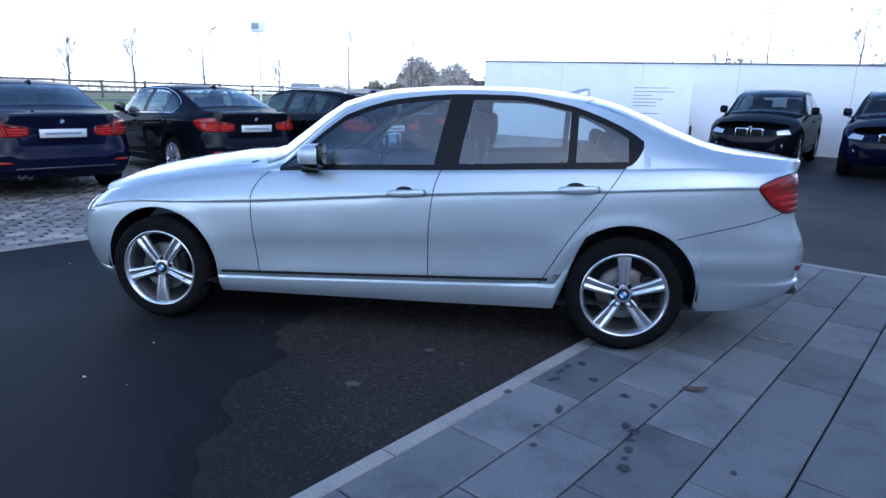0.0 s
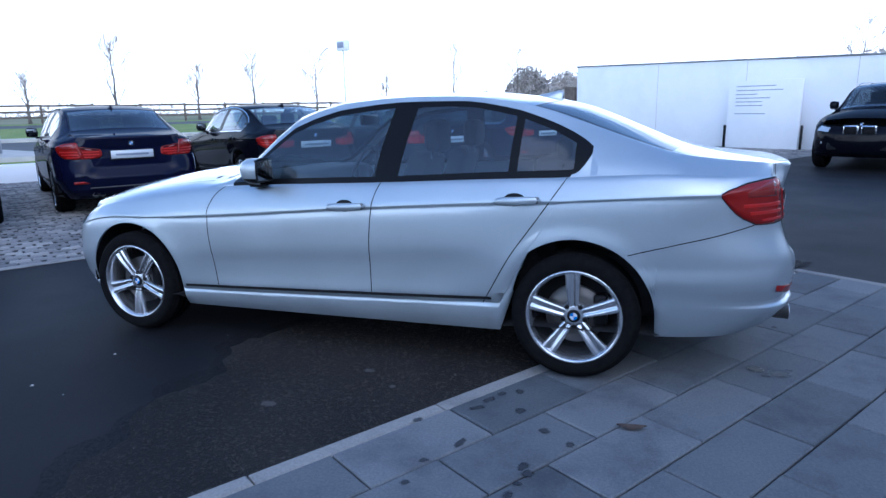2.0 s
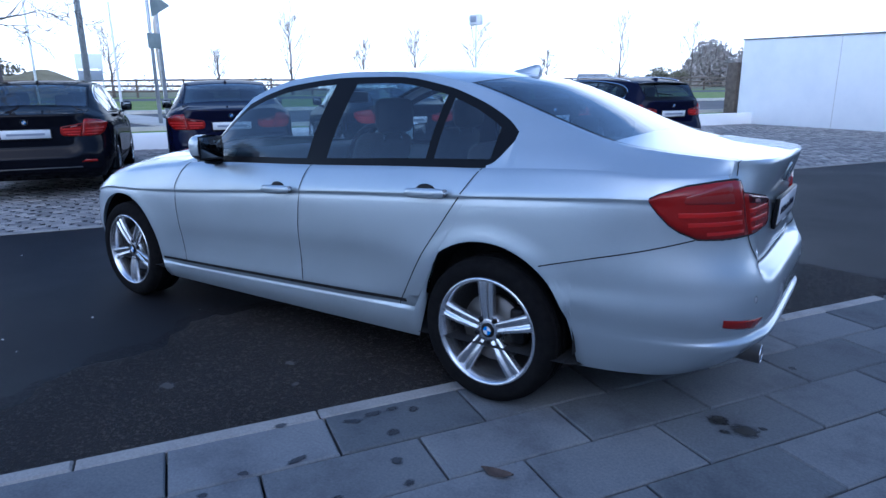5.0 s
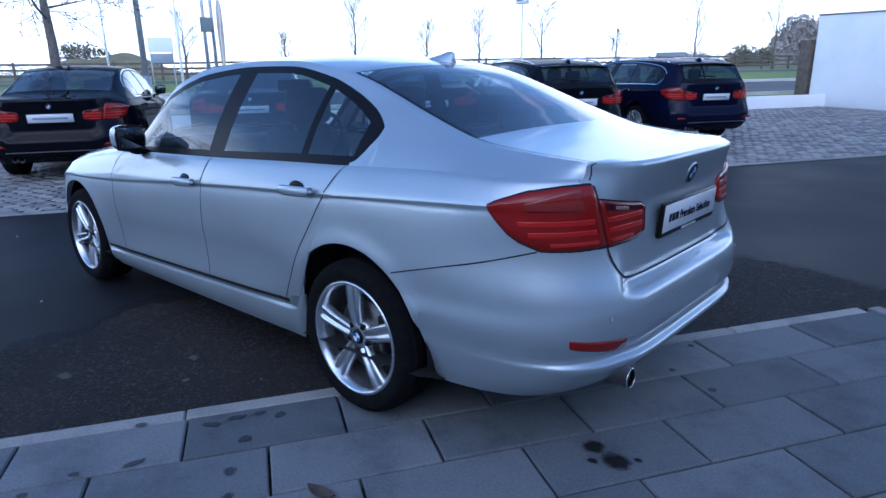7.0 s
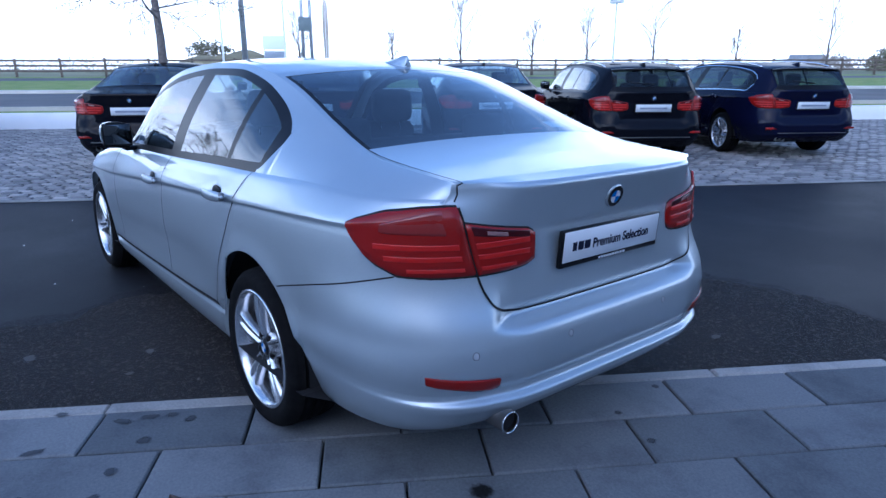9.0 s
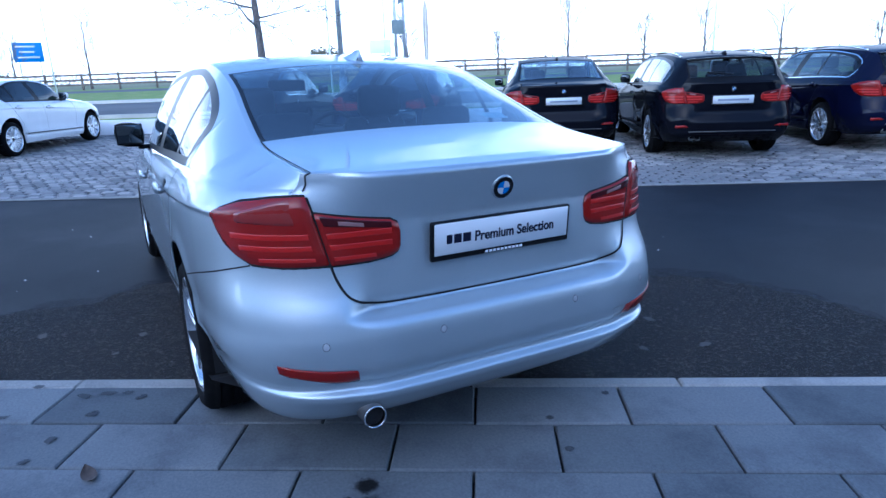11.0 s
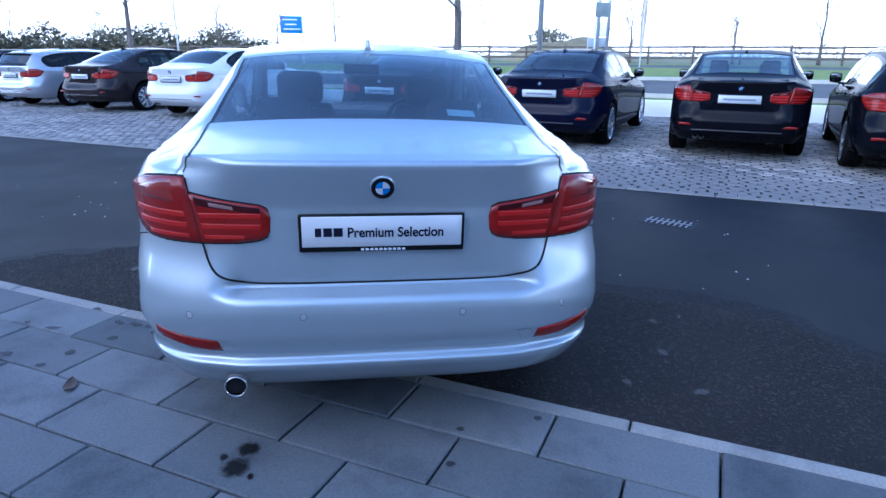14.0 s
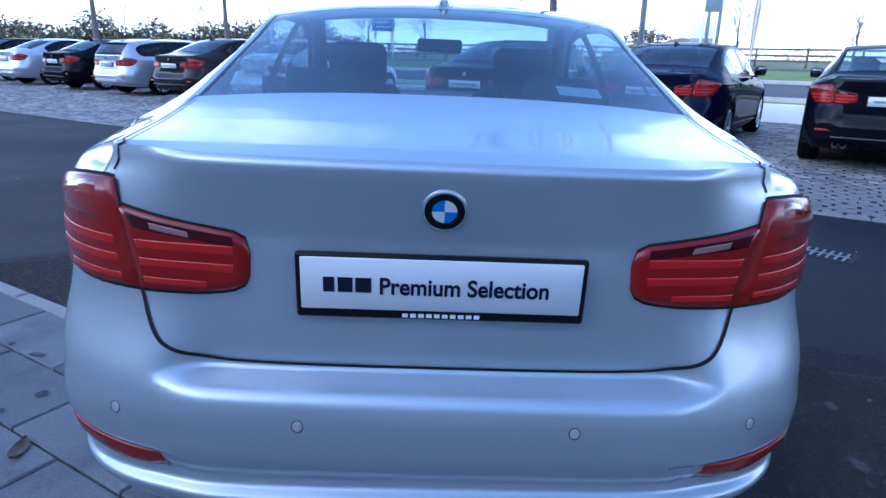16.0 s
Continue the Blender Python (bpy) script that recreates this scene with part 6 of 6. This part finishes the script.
part("sign_box", box_bm(0.36, 0.16, 0.28, (0, 0, 2.79), 0.02), M["sign_white"], ps, "pale sign box")
part("sign_face", box_bm(0.20, 0.165, 0.16, (-0.04, 0, 2.80), 0.005), M["sign_grey"], ps)
bn = thing("feather_banner", Matrix.Translation((-22.5, 12.6, rise(26))), "faded feather-shaped banner on a pole", "banner")
v, f = tube([(0, 0, 0), (0, 0, 2.4), (0.08, 0, 3.9)], [0.03, 0.028, 0.012], 8)
mesh_object("banner_pole", v, f, M["sign_white"], bn)
prof = [(0.9, 0.05), (1.2, 0.16), (2.0, 0.22), (2.8, 0.24), (3.5, 0.2), (3.85, 0.05)]
verts = [(a, b, z) for z, w in prof for a, b in ((-w, -0.01), (w, -0.01), (w, 0.01), (-w, 0.01))]
faces = []
for i in range(len(prof) - 1):
    for k in range(4):
        q = (k + 1) % 4
        faces.append((i * 4 + k, i * 4 + q, (i + 1) * 4 + q, (i + 1) * 4 + k))
mesh_object("banner_cloth", verts, faces, M["brass_brown"], bn)
for x, y, h in ((-26.0, 9.2, 5.5), (-44.0, -3.0, 7.0), (-33.0, -9.0, 6.5), (-21.0, 9.9, 4.0)):
    pole("flag_pole", x, y, rise(-SY * x + SX * y), h, 0.05, M["sign_white"], "thin white pole beside the road", "pole")
inf = thing("information_board", pose(-31.5, 14.2, rise(34), 0, 0, -25), "white and dark information board on posts", "sign")
part("board", box_bm(0.08, 1.25, 0.75, (0, 0, 2.1), 0.01), M["sign_white"], inf)
part("lower_board", box_bm(0.08, 1.1, 0.5, (0, 0, 1.4), 0.01), M["sign_grey"], inf)
for yy in (-0.55, 0.55):
    part("leg", box_bm(0.07, 0.07, 2.4, (-0.05, yy, 1.15), 0.01), M["galvanised"], inf)
bs = thing("road_sign", pose(-74, -6.0, rise(59) + 0.5, 0, 0, 4), "large blue direction sign on two posts", "sign")
part("sign_face", box_bm(0.1, 2.6, 1.9, (0, 0, 3.2), 0.03), M["sign_blue"], bs, "blue sign face")
for i, w in enumerate((1.7, 1.3, 1.9)):
    part("text_bar", box_bm(0.02, w, 0.16, (0.06, -0.2 + 0.1 * i, 3.75 - 0.52 * i), 0.0), M["sign_white"], bs)
for yy in (-0.9, 0.9):
    part("leg", box_bm(0.12, 0.12, 3.6, (-0.12, yy, 1.6), 0.02), M["galvanised"], bs)


# ---- distance: thickets, conifers, mound, low houses ----
def thicket(name, mat, label, seed, places, kind="stuff"):
    """Many small twig clumps in an uneven band."""
    rng = random.Random(seed)
    verts, faces = [], []
    for x, y, z, w, h, n in places:
        for _ in range(n * 4):
            a = rng.uniform(-1, 1)
            hz = h * rng.uniform(0.0, 1.0) * (1 - 0.55 * a * a) * rng.uniform(0.7, 1.0)
            c = Vector((x + a * w * SX * 0.5 + rng.uniform(-1, 1), y + a * w * SY * 0.5 + rng.uniform(-1, 1), z))
            c.z += hz
            q = 0.12 + 0.05 * h * rng.uniform(0.3, 1)
            d1 = Vector((rng.uniform(-1, 1), rng.uniform(-1, 1), rng.uniform(-0.2, 1.2))).normalized() * q
            d2 = d1.orthogonal().normalized() * q * rng.uniform(0.25, 0.6)
            k = len(verts)
            verts += [c - d1, c + d2, c + d1, c - d2]
            faces.append((k, k + 1, k + 2, k + 3))
    return tagged(mesh_object(name, verts, faces, mat, None, "", False), label, "hedge", kind=kind)


def far(az, r):
    return 3.0 + r * math.cos(radians(az)), -2.0 + r * math.sin(radians(az))


rng = random.Random(77)
pl = []
for i in range(70):
    az = 92 + i * 1.75
    x, y = far(az, rng.uniform(150, 190))
    pl.append((x, y, 0.8, rng.uniform(8, 16), rng.uniform(1.5, 4.5), 90))
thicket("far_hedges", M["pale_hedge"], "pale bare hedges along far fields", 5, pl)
pl = []
for az, r, w, h, n in ((106.6, 120, 5, 4.0, 500), (105.0, 120, 4, 3.4, 400), (113, 150, 6, 2.6, 200)):
    x, y = far(az, r)
    pl.append((x, y, 0.8, w, h, n))
x, y = far(160.5, 66)
pl.append((x, y, 2.6, 3, 1.6, 160))
for i in range(26):
    az = 186 + i * 1.3
    x, y = far(az, rng.uniform(70, 95))
    pl.append((x, y, 0.8, 6, rng.uniform(2.2, 4.6), 260))
thicket("shrub_belt", M["hedge"], "dark evergreen shrubs and scrub beyond the road", 6, pl)
pl = []
for az, r, w, h, n in ((102.6, 125, 12, 8.6, 1300), (99.4, 125, 12, 7.6, 1100), (96.0, 125, 10, 5.6, 500), (110, 140, 7, 3.4, 300), (81, 70, 7, 5.0, 500), (76, 66, 5, 5.5, 300), (66, 60, 6, 5.0, 300)):
    x, y = far(az, r)
    pl.append((x, y, 0.8, w, h, n))
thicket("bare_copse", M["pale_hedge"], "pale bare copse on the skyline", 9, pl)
for i, (az, r, h) in enumerate(((74.5, 52, 8.5), (77.5, 56, 7.0), (68, 50, 8.0))):
    x, y = far(az, r)
    bare_tree("tree", x, y, 0.2, h, 2.2, 0.13, 60 + i, 0.6, 3, "bare tree rising behind the white wall", 0.15, 8)
bm = bmesh.new()
bmesh.ops.create_grid(bm, x_segments=24, y_segments=14, size=1)
for v in bm.verts:
    r = math.hypot(v.co.x, v.co.y)
    v.co.z = 2.6 * max(0.0, 1 - r ** 2) ** 0.8 * (0.85 + 0.25 * noise.noise(v.co * 2.2)) - 0.05
bmesh.ops.scale(bm, vec=(6.5, 6, 0.95), verts=bm.verts)
x, y = far(158.5, 62)
bmesh.ops.transform(bm, matrix=pose(x, y, 0.8, 0, 0, 68), verts=bm.verts)
tagged(part("mound", bm, M["dry_grass"], None), "low grassy earth mound beyond the fence", "mound", kind="structure")


def house(x, y, z, turn, w, d, h, label):
    t = thing("house", pose(x, y, z, 0, 0, turn), label, "house")
    part("wall", box_bm(w, d, h, (0, 0, h / 2)), M["white_render"], t, "white walls", False)
    verts = [(-w / 2 - 0.3, -d / 2 - 0.3, h), (w / 2 + 0.3, -d / 2 - 0.3, h), (w / 2 + 0.3, d / 2 + 0.3, h), (-w / 2 - 0.3, d / 2 + 0.3, h), (-w / 2, 0, h + d * 0.4), (w / 2, 0, h + d * 0.4)]
    mesh_object("roof", verts, [(0, 1, 5, 4), (2, 3, 4, 5), (1, 2, 5), (3, 0, 4), (3, 2, 1, 0)], M["coping"], t, "grey roof", False)
    for k in (-0.3, 0.3):
        part("window", box_bm(1.0, 0.1, 1.0, (k * w, -d / 2 - 0.01, h * 0.55)), M["trim"], t, "dark window", False)


for az, r, turn in ((103.4, 250, 10), (99.3, 270, -20), (112, 290, 30)):
    x, y = far(az, r)
    house(x, y, 0.8, turn, 12, 7, 2.8, "low white house far across the fields")


# ---- near details on the ground ----
def blot(name, centre, r, mat, label, seed, stretch=1.0, turn=0.0, z=0.0):
    """A flat irregular stain."""
    rng = random.Random(seed)
    n = 26
    verts = [(0, 0, 0)]
    for i in range(n):
        a = 2 * math.pi * i / n
        q = r * (0.75 + 0.35 * noise.noise(Vector((math.cos(a) * 1.6 + seed, math.sin(a) * 1.6, 0.3))) + rng.uniform(-0.06, 0.06))
        verts.append((q * math.cos(a) * stretch, q * math.sin(a), 0))
    faces = [(0, i, i % n + 1) for i in range(1, n + 1)]
    mm = pose(centre[0], centre[1], z, 0, 0, turn)
    ob = mesh_object(name, [mm @ Vector(v) for v in verts], faces, mat, None, "", False)
    return tagged(ob, label, "stain", kind="stuff")


PAVE_Z = 0.012
rng = random.Random(12)
for x, y, r in ((2.29, -0.49, 0.062), (2.39, -0.515, 0.080), (2.33, -0.57, 0.03), (2.45, -0.46, 0.025)):
    blot("oil_stain", (x, y), r, M["oil"], "dark oily stain on a paving slab", int(x * 100), 1.15, 30, PAVE_Z + 0.0042 + 0.0002 * r * 100)
for x, y, r, st in ((1.07, -1.24, 0.022, 4.2), (1.185, -1.11, 0.034, 1.3), (1.235, -1.30, 0.036, 1.4), (1.37, -1.45, 0.026, 1.8), (1.04, -1.33, 0.020, 4.6), (1.11, -1.16, 0.024, 2.0),
                    (0.96, -1.82, 0.02, 2.2), (1.06, -1.65, 0.024, 3.0), (1.34, -1.75, 0.026, 2.4), (1.49, -1.53, 0.028, 1.4), (1.30, -2.08, 0.034, 1.6), (1.33, -1.94, 0.028, 1.8), (1.37, -1.79, 0.026, 2.0),
                    (1.31, -2.01, 0.018, 2.0), (1.35, -1.86, 0.016, 2.2), (1.71, -2.03, 0.02, 1.3), (0.95, -1.98, 0.02, 1.8), (2.27, 0.30, 0.026, 1.2), (2.24, 0.62, 0.024, 1.2), (2.48, 0.23, 0.026, 1.2), (0.82, -1.52, 0.02, 3.4)):
    blot("damp_mark", (x, y), r * 1.05, M["damp_mark"], "small damp splash on the paving", int(100 * x), st, 55 + rng.uniform(-22, 22), PAVE_Z + 0.0042)
for x, y, r, st in ((2.10, 1.40, 0.05, 2.0), (1.97, 1.12, 0.04, 1.6), (1.72, 1.42, 0.05, 1.8), (0.35, -1.05, 0.05, 1.8), (0.05, -1.55, 0.06, 1.5), (0.55, -1.2, 0.035, 1.6), (1.35, 1.55, 0.045, 1.5)):
    blot("scuff", (x, y), r, M["scuff"], "pale dusty scuff on the dry asphalt", int(100 * x), st, rng.uniform(0, 180), -0.0062)
lf = bmesh.new()
bmesh.ops.create_grid(lf, x_segments=8, y_segments=4, size=1)
for v in lf.verts:
    w = 1 - abs(v.co.x) ** 2.2
    v.co = Vector((v.co.x * 0.062, v.co.y * 0.026 * w, 0.012 * (v.co.x ** 2) + 0.006 * abs(v.co.y)))
bmesh.ops.transform(lf, matrix=pose(1.72, -1.315, PAVE_Z + 0.004, 0, 0, 10), verts=lf.verts)
tagged(part("dead_leaf", lf, M["leaf"], None), "brown dead leaf lying on the paving", "leaf")
gv, gf = [], []
for _ in range(70):
    s_, d_ = rng.uniform(-5, 3.2), rng.uniform(-1.25, 2.6)
    p = at(s_, d_, -0.017)
    k = len(gv)
    q = rng.uniform(0.004, 0.016)
    gv += [p + Vector((q, 0, 0)), p + Vector((-q * 0.5, q * 0.8, 0)), p + Vector((-q * 0.5, -q * 0.8, 0)), p + Vector((0, 0, q * 0.6))]
    gf += [(k, k + 1, k + 3), (k + 1, k + 2, k + 3), (k + 2, k, k + 3)]
tagged(mesh_object("grit", gv, gf, M["litter"], None, "", False), "scattered pale grit on the asphalt", "grit", kind="stuff")

# the strip by the kerb has dried out; the rest of the lane is still damp
def dry_patch(name, knots, mat, label, grow_by, z, seed):
    """A flat patch with a ragged edge, in the plan's s and d."""
    k = np.linspace(0, 1, len(knots))
    fs, fd = curve(k, [a for a, _ in knots]), curve(k, [b for _, b in knots])
    top = []
    for t in np.linspace(0, 1, 150):
        s_, d_ = float(fs(t)), float(fd(t)) + grow_by
        q = Vector((s_ * 2.1 + seed, d_ * 2.1, 0.7))
        d_ += 0.16 * noise.noise(q) + 0.08 * noise.noise(q * 3.1) + 0.04 * noise.noise(q * 9.0)
        s_ += 0.10 * noise.noise(q * 2.3 + Vector((5, 1, 0))) + 0.03 * noise.noise(q * 8.0)
        s_ = max(s_, top[-1][0] + 0.003) if top else s_
        top.append((s_, max(-1.40, d_)))
    verts = [at(a, b, z) for a, b in top] + [at(a, -1.405, z) for a, b in top]
    n = len(top)
    ob = mesh_object(name, verts, [(i, i + 1, n + i + 1, n + i) for i in range(n - 1)], mat, None, "", False)
    if ob.data.polygons[n // 2].normal.z < 0:
        ob.data.flip_normals()
    return tagged(ob, label, "dry patch", kind="stuff")


DRY = [(-2.35, -1.30), (-2.1, -0.85), (-1.75, -0.58), (-1.35, -0.42), (-1.2, -0.05), (-0.6, 0.10), (0.4, 0.02), (1.5, -0.05), (2.2, 0.14), (2.75, 0.0), (3.2, -0.55), (3.45, -1.25)]
dry_patch("drying_fringe", DRY, M["half_dry"], "half-dried rim of a dry strip of asphalt", 0.15, -0.0145, 2.0)
dry_patch("dry_asphalt", DRY, M["dry_asphalt"], "dried brownish asphalt along the kerb", 0.0, -0.0105, 2.0)

# drain grating in the lane
dr = thing("drain_grating", Matrix.Translation((-0.69, 2.705, -0.0165)) @ pose(0, 0, 0, 0, 0, 46), "cast iron drain grating set in the asphalt", "drain")
part("frame", box_bm(0.46, 0.26, 0.004, (0, 0, 0)), M["joint"], dr, smooth=False)
part("opening", box_bm(0.40, 0.21, 0.002, (0, 0, 0.0025)), M["seam"], dr, smooth=False)
for i in range(8):
    part("bar", box_bm(0.016, 0.21, 0.006, (-0.175 + 0.05 * i, 0, 0.005)), M["coping"], dr, smooth=False)
part("cross_bar", box_bm(0.40, 0.02, 0.006, (0, 0, 0.0055)), M["coping"], dr, smooth=False)


# ---- kerb stones ----
def piece_mesh(name, sx, sy, h, bev, mat):
    bm = bmesh.new()
    b = [bm.verts.new((x * sx / 2, y * sy / 2, -h)) for x, y in ((-1, -1), (1, -1), (1, 1), (-1, 1))]
    c = [bm.verts.new((x * sx / 2, y * sy / 2, -bev)) for x, y in ((-1, -1), (1, -1), (1, 1), (-1, 1))]
    t = [bm.verts.new((x * (sx / 2 - bev), y * (sy / 2 - bev), 0)) for x, y in ((-1, -1), (1, -1), (1, 1), (-1, 1))]
    for i in range(4):
        j = (i + 1) % 4
        bm.faces.new((b[i], b[j], c[j], c[i]))
        bm.faces.new((c[i], c[j], t[j], t[i]))
    bm.faces.new(t)
    me = bpy.data.meshes.new(name)
    bm.to_mesh(me)
    bm.free()
    me.materials.append(mat)
    return me


kerb = thing("kerb", Matrix(), "pale worn concrete kerb edging", "kerb", kind="structure")
km = [piece_mesh("kerb_stone", 0.908, 0.078, 0.1, 0.006, M["kerb"]), piece_mesh("kerb_stone", 0.905, 0.076, 0.1, 0.009, M["kerb"])]
for i in range(-14, 3):
    p = at(0.915 * i + 0.683, -1.456, PAVE_Z - 0.001 + rng.uniform(-0.003, 0.002))
    o = new("kerb_stone", rng.choice(km))
    o.parent = kerb
    o.matrix_world = pose(p.x, p.y, p.z, 0, 0, ALONG + rng.uniform(-0.15, 0.15))
for i in range(8):
    p = at(3.062, -1.9 - 0.915 * i, PAVE_Z - 0.001)
    o = new("kerb_stone", km[0])
    o.parent = kerb
    o.matrix_world = pose(p.x, p.y, p.z, 0, 0, ALONG + 90)

# ---- paving slabs in running bond ----
paving = thing("paving", Matrix(), "blue-grey concrete paving slabs in running bond", "paving", kind="structure")
sm = [piece_mesh("paving_slab", 0.603, 0.2945, 0.05, 0.006, M["slab"]) for _ in range(3)]
rest_v, rest_f = [], []
PITCH, ROWP = 0.6125, 0.3035
for r in range(0, 30):
    d = -1.4975 - ROWP * (r + 0.5)
    off = -0.063 if r % 2 == 0 else 0.247 - PITCH
    for k in range(-24, 6):
        s0, s1 = off + PITCH * k, off + PITCH * (k + 1)
        if s0 > 2.94:
            continue
        me = sm[(k * 7 + r) % 3]
        if s1 > 3.03:
            s1 = 3.022
            if s1 - s0 < 0.06:
                continue
            me = piece_mesh("paving_slab", s1 - s0 - 0.009, 0.2945, 0.05, 0.006, M["slab"])
        dz = rng.uniform(-0.0018, 0.0018)
        near = r < 12 and -3.2 < s0 < 3
        tilt = (rng.uniform(-0.15, 0.15), rng.uniform(-0.12, 0.12))
        p = at((s0 + s1) / 2, d, PAVE_Z + dz)
        m = pose(p.x, p.y, p.z, tilt[0], tilt[1], ALONG)
        if near:
            o = new("paving_slab", me)
            o.parent = paving
            o.matrix_world = m
        else:
            b = len(rest_v)
            rest_v += [m @ v.co for v in me.vertices]
            rest_f += [tuple(b + i for i in q.vertices) for q in me.polygons]
o = mesh_object("outer_slabs", rest_v, rest_f, M["slab"], paving, "", False)
tagged(o, kind="stuff")

# ---- cobbles in the bays: courses across the row ----
cob = thing("cobbles", Matrix(), "grey granite setts laid in courses", "cobbles", kind="structure")
cm = [piece_mesh("cobble", 0.164 + 0.009 * q, 0.099, 0.04, 0.014, M["cobble"]) for q in range(3)]
edge = [piece_mesh("edge_stone", 0.905, 0.09, 0.06, 0.006, M["kerb"])]
for i in range(-36, 23):
    p = at(0.915 * i, 3.14 + EDGE_D, 0.0)
    o = new("edge_stone", edge[0])
    o.parent = cob
    o.matrix_world = pose(p.x, p.y, p.z, 0, 0, ALONG)
rest_v, rest_f = [], []
shift = [rng.uniform(-0.03, 0.03) for _ in range(74)]
count = 0
for r in range(0, 74):
    d = 3.25 + EDGE_D + 0.1195 * r
    for k in range(-150, 106):
        s = 0.2015 * k + (0.1 if r % 2 else 0.0) + shift[r] + rng.uniform(-0.011, 0.011)
        if s > 21.0 or s < -29 or (at(s, d) - WALL_FROM).dot(WALL_N) < 0.1 and s > 8:
            continue
        m_ = pose(*at(s, d, 0.002 + rng.uniform(-0.006, 0.006) + lift(d)), rng.uniform(-2.5, 2.5), rng.uniform(-2, 2), ALONG + rng.uniform(-3.5, 3.5))
        me = cm[rng.randrange(3)]
        if r < 12 and -0.8 < s < 4.2 and count < 290:
            o = new("cobble", me)
            o.parent = cob
            o.matrix_world = m_
            count += 1
        else:
            b = len(rest_v)
            rest_v += [m_ @ v.co for v in me.vertices]
            rest_f += [tuple(b + i for i in q.vertices) for q in me.polygons]
o = mesh_object("outer_cobbles", rest_v, rest_f, M["cobble"], cob, "", False)
tagged(o, kind="stuff")
